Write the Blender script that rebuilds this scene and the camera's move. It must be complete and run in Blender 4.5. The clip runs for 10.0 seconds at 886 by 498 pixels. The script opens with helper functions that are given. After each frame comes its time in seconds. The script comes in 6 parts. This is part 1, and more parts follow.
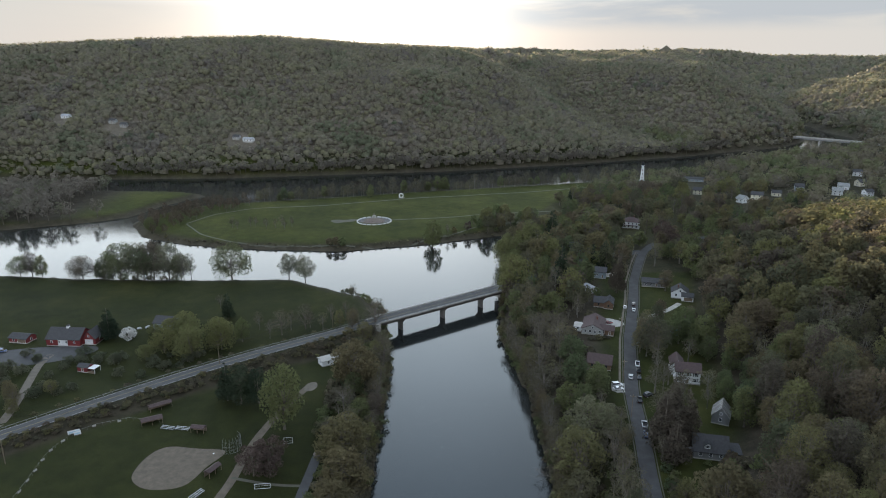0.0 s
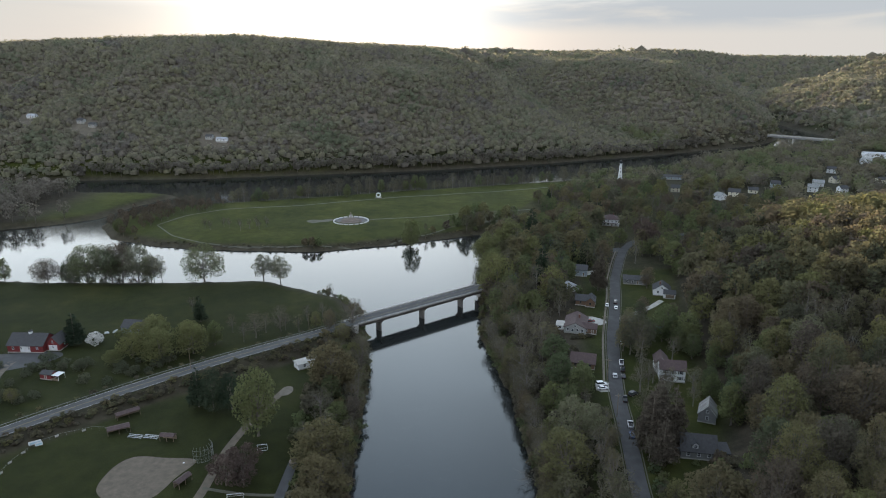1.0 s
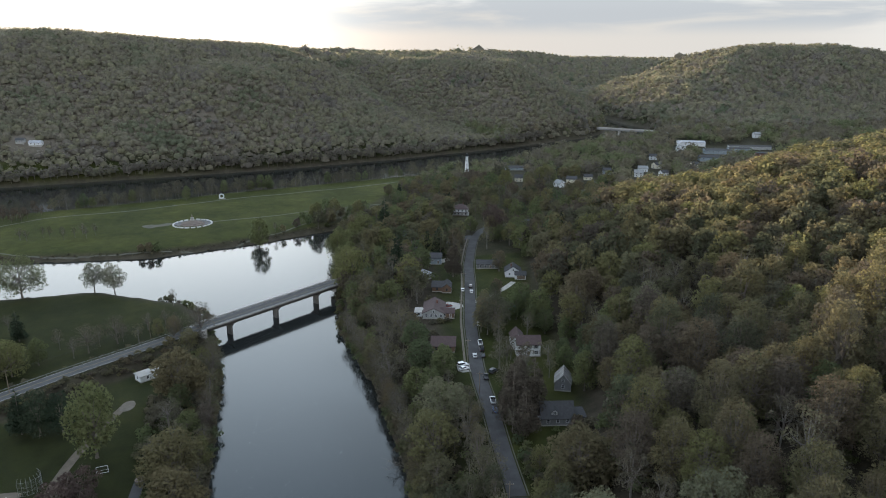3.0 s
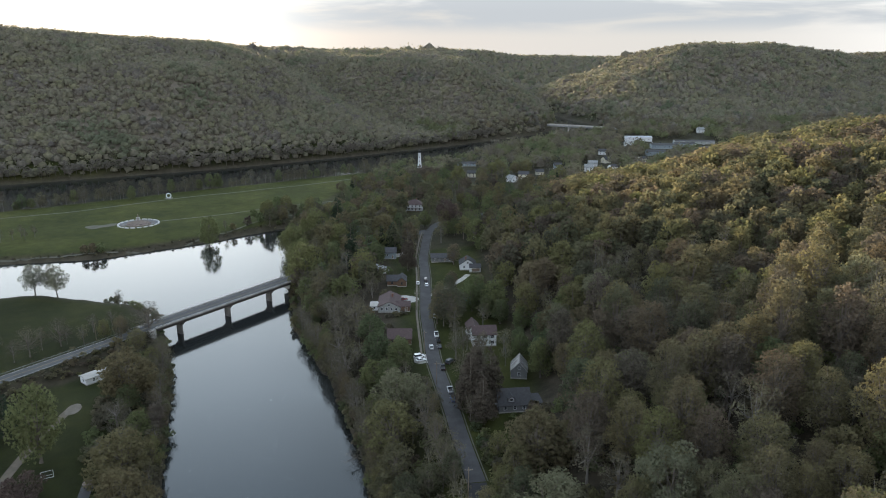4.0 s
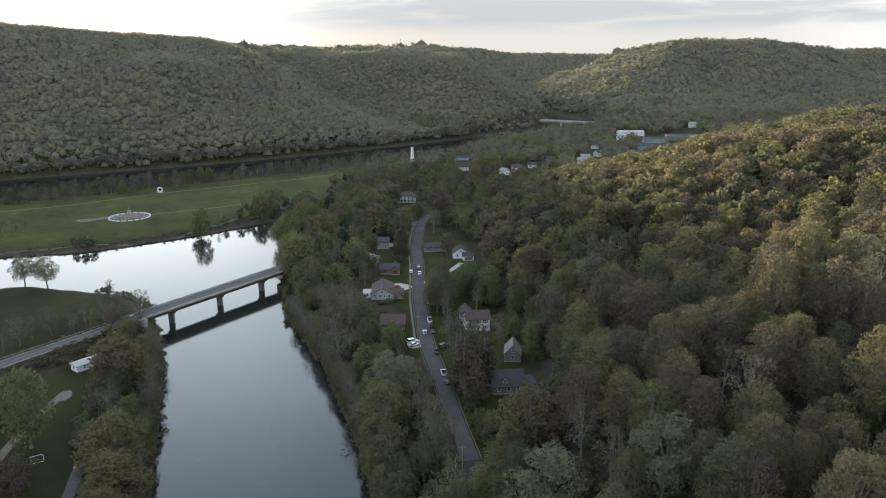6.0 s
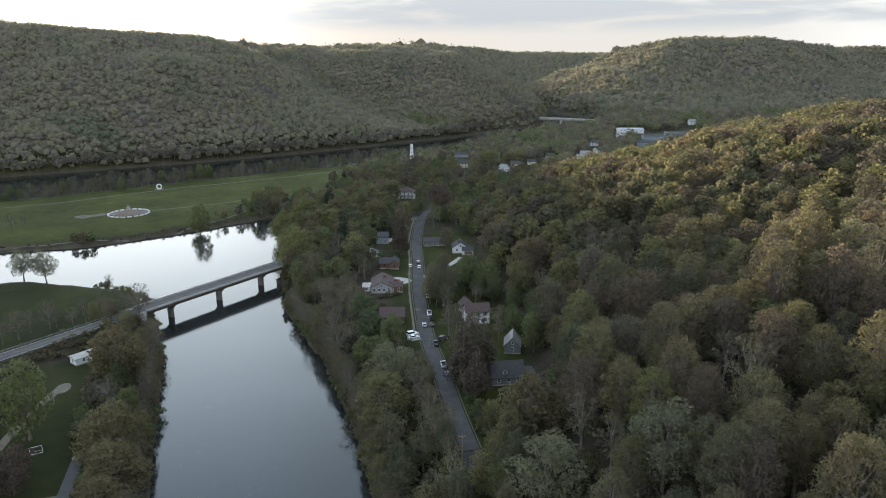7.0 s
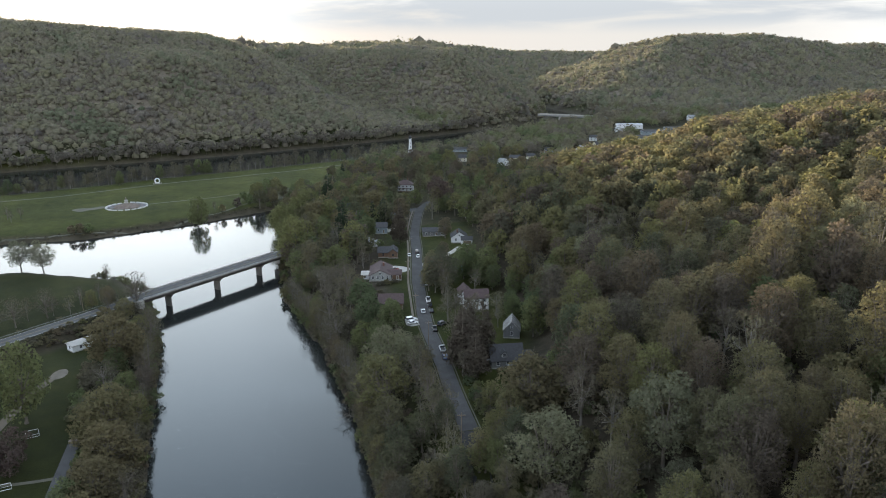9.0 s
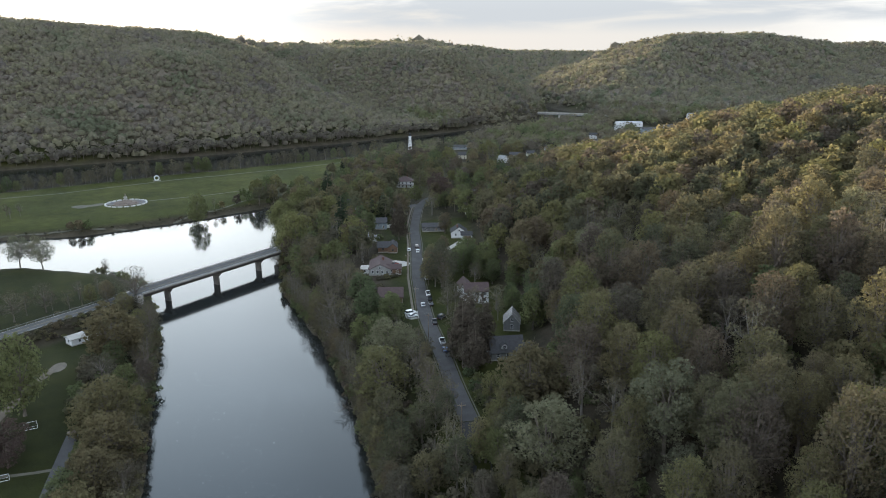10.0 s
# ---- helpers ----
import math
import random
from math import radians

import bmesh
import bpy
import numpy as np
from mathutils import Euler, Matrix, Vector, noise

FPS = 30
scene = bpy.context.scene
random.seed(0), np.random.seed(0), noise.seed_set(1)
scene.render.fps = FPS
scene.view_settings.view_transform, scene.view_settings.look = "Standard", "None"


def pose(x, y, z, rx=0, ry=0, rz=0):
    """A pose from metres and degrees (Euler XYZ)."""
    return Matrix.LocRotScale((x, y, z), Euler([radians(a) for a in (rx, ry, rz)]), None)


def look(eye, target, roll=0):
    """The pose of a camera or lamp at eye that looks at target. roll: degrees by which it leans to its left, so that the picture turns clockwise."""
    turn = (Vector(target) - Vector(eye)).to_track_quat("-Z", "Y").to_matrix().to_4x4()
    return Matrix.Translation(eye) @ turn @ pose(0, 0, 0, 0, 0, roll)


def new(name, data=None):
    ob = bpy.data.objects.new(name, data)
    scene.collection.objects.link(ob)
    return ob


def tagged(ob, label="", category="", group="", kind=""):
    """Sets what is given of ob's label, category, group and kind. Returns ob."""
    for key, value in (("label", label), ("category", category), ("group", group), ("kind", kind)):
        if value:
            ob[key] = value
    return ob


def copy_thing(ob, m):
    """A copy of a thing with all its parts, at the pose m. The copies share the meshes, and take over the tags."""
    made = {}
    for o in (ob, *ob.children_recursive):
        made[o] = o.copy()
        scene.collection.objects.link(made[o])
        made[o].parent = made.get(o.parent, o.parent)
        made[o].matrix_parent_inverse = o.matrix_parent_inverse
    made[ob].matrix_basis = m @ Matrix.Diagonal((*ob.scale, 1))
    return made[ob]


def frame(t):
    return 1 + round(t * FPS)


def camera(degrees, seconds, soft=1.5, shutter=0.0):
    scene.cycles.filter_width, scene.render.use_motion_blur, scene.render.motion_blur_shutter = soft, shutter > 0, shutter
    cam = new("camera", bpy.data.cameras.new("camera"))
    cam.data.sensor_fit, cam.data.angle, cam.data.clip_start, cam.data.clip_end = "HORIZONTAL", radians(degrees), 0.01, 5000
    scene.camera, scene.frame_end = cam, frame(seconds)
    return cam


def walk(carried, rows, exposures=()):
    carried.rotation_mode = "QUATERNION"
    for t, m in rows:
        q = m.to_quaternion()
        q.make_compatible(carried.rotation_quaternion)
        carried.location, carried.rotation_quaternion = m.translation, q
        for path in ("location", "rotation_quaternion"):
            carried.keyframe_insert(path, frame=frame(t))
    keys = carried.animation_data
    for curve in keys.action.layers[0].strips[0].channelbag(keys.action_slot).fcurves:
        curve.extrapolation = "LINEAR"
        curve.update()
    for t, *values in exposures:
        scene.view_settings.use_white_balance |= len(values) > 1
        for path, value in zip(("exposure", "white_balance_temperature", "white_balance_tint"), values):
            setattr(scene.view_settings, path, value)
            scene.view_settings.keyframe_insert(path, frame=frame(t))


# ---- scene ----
cam = camera(66.9, 10.0, soft=1.0)
METRES, EYE, TILT, LEAN, TURN = 40.0, 155.0, -16.3, 0.0, 0.0
ROWS = [
    (0.0, 0.0, 0.0, 0.0, -0.0, 0.0, 0.0),
    (0.5, -0.0115, 0.1197, -0.0126, -0.4, 0.03, 0.1),
    (1.0, -0.013, 0.2145, -0.034, -1.89, 0.08, 0.52),
    (1.5, -0.0146, 0.2771, -0.0627, -4.2, 0.11, 1.14),
    (2.0, -0.0115, 0.3193, -0.1002, -7.72, 0.08, 2.1),
    (2.5, -0.0139, 0.3367, -0.1414, -11.01, -0.03, 2.98),
    (3.0, -0.0145, 0.3427, -0.1851, -14.38, -0.27, 3.89),
    (4.5, -0.0236, 0.3531, -0.3099, -18.8, -0.69, 5.16),
    (5.0, -0.0229, 0.3581, -0.3512, -18.81, -0.7, 5.21),
    (5.5, -0.0231, 0.3641, -0.3914, -18.84, -0.71, 5.25),
    (7.0, -0.025, 0.3846, -0.5092, -18.9, -0.76, 5.37),
    (7.5, -0.0251, 0.3909, -0.5487, -18.91, -0.77, 5.42),
    (8.0, -0.0254, 0.3972, -0.5881, -18.93, -0.77, 5.45),
    (8.5, -0.0245, 0.4058, -0.6277, -18.95, -0.77, 5.5),
    (9.0, -0.0241, 0.4154, -0.666, -18.97, -0.76, 5.53),
    (9.5, -0.0239, 0.4258, -0.7045, -18.97, -0.75, 5.56),
    (10.0, -0.0239, 0.4363, -0.7424, -18.98, -0.74, 5.59),
]
walk(cam, [(t, pose(0, 0, EYE, TILT, LEAN, TURN) @ pose(METRES * x, METRES * y, METRES * z, 90 + pitch, roll, yaw)) for t, x, y, z, yaw, pitch, roll in ROWS],
     exposures=((0.0, 1.74), (2.5, 1.78), (4.5, 1.91), (7.0, 1.98), (10.0, 2.03)))

# ---- light: low evening sun just over the ridge, thin cloud all round ----
SUN_UP, SUN_SIDE = 4.3, -6.0          # degrees above the horizon, degrees to the right of straight ahead
scene.view_settings.exposure = 1.95
world = bpy.data.worlds.new("world")
scene.world = world
world.use_nodes = True
wt = world.node_tree
wt.nodes.clear()
s_a, s_e = radians(SUN_SIDE), radians(SUN_UP)
sun_way = Vector((math.sin(s_a) * math.cos(s_e), math.cos(s_a) * math.cos(s_e), math.sin(s_e)))


def wmath(how, a, c, third=None):
    n = wt.nodes.new("ShaderNodeMath")
    n.operation = how
    for socket, v in zip(n.inputs, (a, c, third)):
        if isinstance(v, (int, float)):
            socket.default_value = v
        elif v is not None:
            wt.links.new(v, socket)
    return n.outputs[0]


def wmix(fac, a, c, how="MIX"):
    n = wt.nodes.new("ShaderNodeMix")
    n.data_type, n.blend_type, n.clamp_factor = "RGBA", how, False
    for socket, v in ((n.inputs["Factor"], fac), (n.inputs["A"], a), (n.inputs["B"], c)):
        if isinstance(v, (int, float)):
            socket.default_value = v
        elif isinstance(v, tuple):
            socket.default_value = (*v, 1)
        else:
            wt.links.new(v, socket)
    return n.outputs["Result"]


def wrange(v, lo, hi, a, c):
    n = wt.nodes.new("ShaderNodeMapRange")
    n.interpolation_type = "SMOOTHSTEP"
    wt.links.new(v, n.inputs["Value"])
    for key, value in (("From Min", lo), ("From Max", hi), ("To Min", a), ("To Max", c)):
        n.inputs[key].default_value = value
    return n.outputs[0]


def wramp(v, stops):
    n = wt.nodes.new("ShaderNodeValToRGB")
    el = n.color_ramp.elements
    el[0].position, el[0].color = stops[0][0], (*stops[0][1], 1)
    el[1].position, el[1].color = stops[-1][0], (*stops[-1][1], 1)
    for p, c in stops[1:-1]:
        el.new(p).color = (*c, 1)
    wt.links.new(v, n.inputs["Fac"])
    return n.outputs[0]


w_out = wt.nodes.new("ShaderNodeOutputWorld")
w_bg = wt.nodes.new("ShaderNodeBackground")
w_bg.inputs["Strength"].default_value = 0.087
w_sky = wt.nodes.new("ShaderNodeTexSky")
w_sky.sky_type = "NISHITA"
w_sky.sun_disc = False
w_sky.sun_elevation, w_sky.sun_rotation = radians(SUN_UP), radians(SUN_SIDE)
w_sky.air_density, w_sky.dust_density, w_sky.ozone_density = 1.0, 1.0, 1.0
w_way = wt.nodes.new("ShaderNodeTexCoord").outputs["Generated"]
w_sep = wt.nodes.new("ShaderNodeSeparateXYZ")
wt.links.new(w_way, w_sep.inputs[0])
w_up = w_sep.outputs["Z"]
w_dot = wt.nodes.new("ShaderNodeVectorMath")
w_dot.operation = "DOT_PRODUCT"
w_dot.inputs[1].default_value = sun_way
wt.links.new(w_way, w_dot.inputs[0])
w_near = w_dot.outputs["Value"]
# bright veil of high cloud, from the horizon upwards, stronger on the sun's side except near the horizon
veil = wramp(w_up, ((0.0, (2.45, 2.4, 2.3)), (0.06, (2.36, 2.35, 2.28)), (0.12, (5.6, 5.9, 6.1)), (0.22, (9.6, 10.5, 11.0)), (0.45, (7.4, 9.0, 10.5)), (0.6, (4.3, 5.6, 7.1)), (0.8, (4.0, 4.8, 5.8)), (1.0, (3.6, 4.3, 5.2))))
# unseen low sky behind the camera, raised to brighten slopes that face it
veil_back = wramp(w_up, ((0.0, (8.0, 8.0, 7.9)), (0.1, (8.8, 8.9, 9.0)), (0.3, (6.6, 7.1, 7.7)), (0.6, (4.2, 4.9, 5.8)), (1.0, (3.6, 4.3, 5.2))))
veil = wmix(wrange(w_near, -0.25, 0.75, 0.0, 1.0), veil_back, veil)
air = wmix(0.98, w_sky.outputs[0], veil)
# grey streaks of lower cloud, stretched along the horizon
w_map = wt.nodes.new("ShaderNodeMapping")
w_map.inputs["Scale"].default_value = (2.4, 2.4, 20.0)
w_map.inputs["Location"].default_value = (0.0, 0.0, 0.0)
wt.links.new(w_way, w_map.inputs["Vector"])
w_noise = wt.nodes.new("ShaderNodeTexNoise")
for key, value in (("Scale", 1.5), ("Detail", 8.0), ("Roughness", 0.55), ("Distortion", 0.5)):
    w_noise.inputs[key].default_value = value
wt.links.new(w_map.outputs[0], w_noise.inputs["Vector"])
streak = wrange(w_noise.outputs["Fac"], 0.33, 0.56, 0.0, 1.0)
streak = wmath("MULTIPLY", streak, wrange(w_up, 0.024, 0.048, 0.0, 1.0))
streak = wmath("MULTIPLY", streak, wrange(w_near, 0.983, 0.996, 1.0, 0.0))
streak = wmath("MULTIPLY", streak, wrange(w_up, 0.10, 0.30, 1.0, 0.25))
streak = wmath("MULTIPLY", streak, wrange(w_sep.outputs["X"], 0.0, 0.14, 0.15, 1.0))
sky_all = wmix(wmath("MULTIPLY", streak, 0.9), air, (1.8, 1.94, 2.08))
# glow of the thin cloud before the sun
glow = wmath("POWER", wmath("MAXIMUM", w_near, 0.0), 60.0)
sky_all = wmix(glow, sky_all, (4.6, 4.4, 3.9), "ADD")
wt.links.new(sky_all, w_bg.inputs["Color"])
wt.links.new(w_bg.outputs[0], w_out.inputs[0])

sun = new("sun", bpy.data.lights.new("sun", "SUN"))
sun.data.energy, sun.data.angle, sun.data.color = 5.0, radians(1.6), (1.0, 0.80, 0.50)
sun.matrix_world = look(sun_way * 300, (0, 0, 0))

# ---- materials ----
def material(name, rough=0.8, metal=0.0, spec=0.3):
    m = bpy.data.materials.new(name)
    m.use_nodes = True
    b = m.node_tree.nodes["Principled BSDF"]
    b.inputs["Roughness"].default_value, b.inputs["Metallic"].default_value = rough, metal
    b.inputs["Specular IOR Level"].default_value = spec
    return m, m.node_tree, b


def ramp_of(nt, stops):
    r = nt.nodes.new("ShaderNodeValToRGB")
    el = r.color_ramp.elements
    el[0].position, el[0].color = stops[0][0], (*stops[0][1], 1)
    el[1].position, el[1].color = stops[-1][0], (*stops[-1][1], 1)
    for p, c in stops[1:-1]:
        el.new(p).color = (*c, 1)
    return r


def noise_of(nt, scale, detail=5.0, rough=0.6, vec=None):
    n = nt.nodes.new("ShaderNodeTexNoise")
    n.inputs["Scale"].default_value, n.inputs["Detail"].default_value, n.inputs["Roughness"].default_value = scale, detail, rough
    if vec:
        nt.links.new(vec, n.inputs["Vector"])
    return n


def blend(nt, fac, a, b, how="MIX"):
    n = nt.nodes.new("ShaderNodeMix")
    n.data_type, n.blend_type = "RGBA", how
    for socket, v in ((n.inputs["Factor"], fac), (n.inputs["A"], a), (n.inputs["B"], b)):
        if isinstance(v, (int, float)):
            socket.default_value = v
        elif isinstance(v, tuple):
            socket.default_value = (*v, 1)
        else:
            nt.links.new(v, socket)
    return n.outputs["Result"]


def bumped(nt, b, height, strength=0.4, dist=0.05):
    n = nt.nodes.new("ShaderNodeBump")
    n.inputs["Strength"].default_value, n.inputs["Distance"].default_value = strength, dist
    nt.links.new(height, n.inputs["Height"])
    nt.links.new(n.outputs[0], b.inputs["Normal"])


def plain(name, col, rough=0.7, metal=0.0, vary=0.25, scale=3.0, bump=0.15, spec=0.3):
    """Paint, stone, board or metal: one colour with stains at two sizes and a fine relief."""
    m, nt, b = material(name, rough, metal, spec)
    co = nt.nodes.new("ShaderNodeTexCoord").outputs["Object"]
    big, fine = noise_of(nt, scale * 0.22, 4, 0.6, co), noise_of(nt, scale * 3, 4, 0.65, co)
    dark = tuple(c * (1 - vary) for c in col)
    lite = tuple(min(1, c * (1 + vary)) for c in col)
    r1 = ramp_of(nt, ((0.3, dark), (0.55, col), (0.75, lite)))
    nt.links.new(big.outputs["Fac"], r1.inputs["Fac"])
    r2 = ramp_of(nt, ((0.3, (1 - vary * 0.6,) * 3), (0.7, (1.0,) * 3)))
    nt.links.new(fine.outputs["Fac"], r2.inputs["Fac"])
    nt.links.new(blend(nt, 1.0, r1.outputs[0], r2.outputs[0], "MULTIPLY"), b.inputs["Base Color"])
    if bump:
        bumped(nt, b, fine.outputs["Fac"], bump, 0.02)
    return m


def leafy(name, stops, through_light=0.52, island=False, grain=0.5):
    """Leaves: one tone a tree, drawn from the stops, with a little change from clump to clump; light shines through."""
    m = bpy.data.materials.new(name)
    m.use_nodes = True
    nt = m.node_tree
    nt.nodes.clear()
    if island:
        tone_of = nt.nodes.new("ShaderNodeAttribute")
        tone_of.attribute_name = "tone"
        rnd = tone_of.outputs["Fac"]
    else:
        rnd = nt.nodes.new("ShaderNodeObjectInfo").outputs["Random"]
    tone = ramp_of(nt, stops)
    nt.links.new(rnd, tone.inputs["Fac"])
    co = nt.nodes.new("ShaderNodeTexCoord").outputs["Object"]
    n1 = noise_of(nt, grain, 3, 0.7, co)
    r2 = ramp_of(nt, ((0.3, (0.72, 0.7, 0.72)), (0.72, (1.26, 1.28, 1.28))))
    nt.links.new(n1.outputs["Fac"], r2.inputs["Fac"])
    col = blend(nt, 1.0, tone.outputs[0], r2.outputs[0], "MULTIPLY")
    d, tr, mix, out = (nt.nodes.new(k) for k in ("ShaderNodeBsdfDiffuse", "ShaderNodeBsdfTranslucent", "ShaderNodeMixShader", "ShaderNodeOutputMaterial"))
    mix.inputs[0].default_value = through_light
    nt.links.new(col, d.inputs[0])
    nt.links.new(col, tr.inputs[0])
    nt.links.new(d.outputs[0], mix.inputs[1])
    nt.links.new(tr.outputs[0], mix.inputs[2])
    nt.links.new(mix.outputs[0], out.inputs[0])
    return m


# ground: grass in two tones, forest floor and pale earth, told apart by the sheet's own cover values
M_GROUND, nt, b = material("ground_cover", 0.95, 0, 0.1)
co = nt.nodes.new("ShaderNodeTexCoord").outputs["Object"]
att = nt.nodes.new("ShaderNodeAttribute")
att.attribute_name = "cover"
sep = nt.nodes.new("ShaderNodeSeparateColor")
nt.links.new(att.outputs["Color"], sep.inputs[0])
n_big, n_mid, n_fine = noise_of(nt, 0.02, 5, 0.6, co), noise_of(nt, 0.15, 5, 0.65, co), noise_of(nt, 2.2, 6, 0.7, co)
g1 = ramp_of(nt, ((0.3, (0.016, 0.020, 0.006)), (0.5, (0.023, 0.028, 0.008)), (0.7, (0.035, 0.038, 0.012))))
nt.links.new(n_big.outputs["Fac"], g1.inputs["Fac"])
g2 = ramp_of(nt, ((0.3, (0.7, 0.72, 0.7)), (0.7, (1.25, 1.2, 1.15))))
nt.links.new(n_mid.outputs["Fac"], g2.inputs["Fac"])
grass = blend(nt, 1.0, g1.outputs[0], g2.outputs[0], "MULTIPLY")
f1 = ramp_of(nt, ((0.35, (0.021, 0.018, 0.013)), (0.65, (0.044, 0.037, 0.027))))
nt.links.new(n_mid.outputs["Fac"], f1.inputs["Fac"])
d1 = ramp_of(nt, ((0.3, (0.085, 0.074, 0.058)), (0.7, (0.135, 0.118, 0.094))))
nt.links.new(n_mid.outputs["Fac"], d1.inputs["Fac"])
# dimmer flats and a hazier island are put into two grass tones
lawn = blend(nt, 1.0, grass, (1.36, 1.36, 1.05), "MULTIPLY")
grass = blend(nt, sep.outputs["Blue"], blend(nt, 1.0, grass, (0.74, 0.74, 0.74), "MULTIPLY"), lawn)
c1 = blend(nt, sep.outputs["Red"], grass, f1.outputs[0])
# pale earth tone also lightens far slopes, offsetting the shade between crowns
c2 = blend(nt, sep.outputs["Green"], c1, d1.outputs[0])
g3 = ramp_of(nt, ((0.3, (0.75,) * 3), (0.7, (1.2,) * 3)))
nt.links.new(n_fine.outputs["Fac"], g3.inputs["Fac"])
nt.links.new(blend(nt, 1.0, c2, g3.outputs[0], "MULTIPLY"), b.inputs["Base Color"])
bumped(nt, b, n_fine.outputs["Fac"], 0.7, 0.25)

M_WATER, nt, b = material("river_water", 0.075, 0, 0.5)
b.inputs["IOR"].default_value = 1.45
b.inputs["Base Color"].default_value = (0.012, 0.014, 0.014, 1)
co = nt.nodes.new("ShaderNodeTexCoord").outputs["Object"]
wn1, wn2 = noise_of(nt, 0.06, 4, 0.6, co), noise_of(nt, 0.7, 4, 0.65, co)
bumped(nt, b, blend(nt, 0.35, wn1.outputs["Fac"], wn2.outputs["Fac"]), 0.11, 0.3)

M_ASPHALT = plain("asphalt", (0.051, 0.052, 0.055), 0.9, vary=0.2, scale=1.2)
# street asphalt darkened for the shade of the trees on both sides
M_STREET = plain("tree_shade_street_asphalt", (0.046, 0.046, 0.048), 0.92, vary=0.3, scale=1.0)
M_FRESH = plain("fresh_asphalt", (0.022, 0.022, 0.024), 0.9)
M_CONCRETE = plain("concrete", (0.30, 0.29, 0.27), 0.9, scale=1.0)
M_PALE_CONCRETE = plain("pale_concrete", (0.30, 0.295, 0.28), 0.9, scale=1.0)
M_PATH = plain("worn_path", (0.076, 0.074, 0.058), 0.95, scale=1.0)
M_STEEL = plain("weathered_steel", (0.20, 0.21, 0.21), 0.6, 0.4)
# girder steel darkened for the shade beneath the bridge deck
M_GIRDER = plain("shade_darkened_brown_steel", (0.050, 0.043, 0.038), 0.8, vary=0.35)
M_PIER = plain("dark_mottled_concrete", (0.135, 0.128, 0.118), 0.9, vary=0.35, scale=1.0)
M_PAINT_LINE = plain("road_line_paint", (0.34, 0.34, 0.33), 0.8)
M_YELLOW_LINE = plain("yellow_line_paint", (0.17, 0.14, 0.07), 0.8)
M_GRAVEL = plain("gravel", (0.115, 0.101, 0.084), 0.95, scale=2.0, bump=0.5)
M_RING_STONE = plain("pale_ring_stone", (0.44, 0.44, 0.43), 0.85, vary=0.15)
M_INFIELD = plain("sandy_infield", (0.092, 0.077, 0.060), 0.95, scale=2.0, bump=0.4)
M_WHITE = plain("white_siding", (0.52, 0.54, 0.56), 0.6, vary=0.12)
M_CREAM = plain("cream_siding", (0.55, 0.52, 0.42), 0.6, vary=0.12)
M_GREY = plain("grey_siding", (0.26, 0.27, 0.27), 0.7, vary=0.15)
M_DIM_GREY = plain("dark_grey_siding", (0.13, 0.135, 0.14), 0.75, vary=0.15)
M_BLUE_GREY = plain("blue_grey_siding", (0.19, 0.23, 0.26), 0.7, vary=0.12)
M_BROWN = plain("brown_siding", (0.12, 0.075, 0.05), 0.7)
M_RED = plain("barn_red", (0.125, 0.018, 0.02), 0.7, vary=0.15)
M_BRICK_TONE = plain("dark_red_board", (0.12, 0.06, 0.045), 0.8)
M_SHINGLE = plain("grey_shingle", (0.055, 0.056, 0.060), 0.95, scale=6, bump=0.4, spec=0.12)
M_SHINGLE_BROWN = plain("brown_shingle", (0.062, 0.044, 0.044), 0.9, scale=6, bump=0.4)
M_METAL_ROOF = plain("galvanised_roof", (0.27, 0.28, 0.30), 0.55, 0.35)
M_STREAKED, nt, b = material("streaked_metal_roof", 0.5, 0.3, 0.4)
co = nt.nodes.new("ShaderNodeTexCoord").outputs["Object"]
st_map = nt.nodes.new("ShaderNodeMapping")
st_map.inputs["Scale"].default_value = (0.25, 2.6, 0.25)
nt.links.new(co, st_map.inputs["Vector"])
st_n = noise_of(nt, 1.0, 4, 0.6, st_map.outputs[0])
st_r = ramp_of(nt, ((0.40, (0.06, 0.05, 0.045)), (0.53, (0.19, 0.19, 0.19)), (0.68, (0.42, 0.43, 0.44))))
nt.links.new(st_n.outputs["Fac"], st_r.inputs["Fac"])
nt.links.new(st_r.outputs[0], b.inputs["Base Color"])
bumped(nt, b, st_n.outputs["Fac"], 0.2, 0.03)
M_BARK = plain("bark", (0.12, 0.105, 0.09), 0.95, scale=4, bump=0.6)
M_PALE_BARK = plain("pale_bark", (0.135, 0.125, 0.112), 0.95, scale=4, bump=0.6)
M_WOOD = plain("weathered_wood", (0.15, 0.12, 0.09), 0.9, scale=4)
M_DARK = plain("dark_trim", (0.03, 0.03, 0.032), 0.6)
M_TYRE = plain("tyre_rubber", (0.02, 0.02, 0.02), 0.9)
M_STONE = plain("brown_grey_stone", (0.15, 0.125, 0.11), 0.9, scale=2, bump=0.5)
M_PAVER = plain("blue_grey_paving", (0.10, 0.105, 0.12), 0.85)
M_ALU = plain("aluminium", (0.34, 0.35, 0.36), 0.45, 0.6, vary=0.08)
M_GLASS, nt, b = material("window_glass", 0.06, 0, 0.6)
b.inputs["Base Color"].default_value = (0.025, 0.03, 0.035, 1)
n_g = noise_of(nt, 0.8, 2)
bumped(nt, b, n_g.outputs["Fac"], 0.05, 0.02)

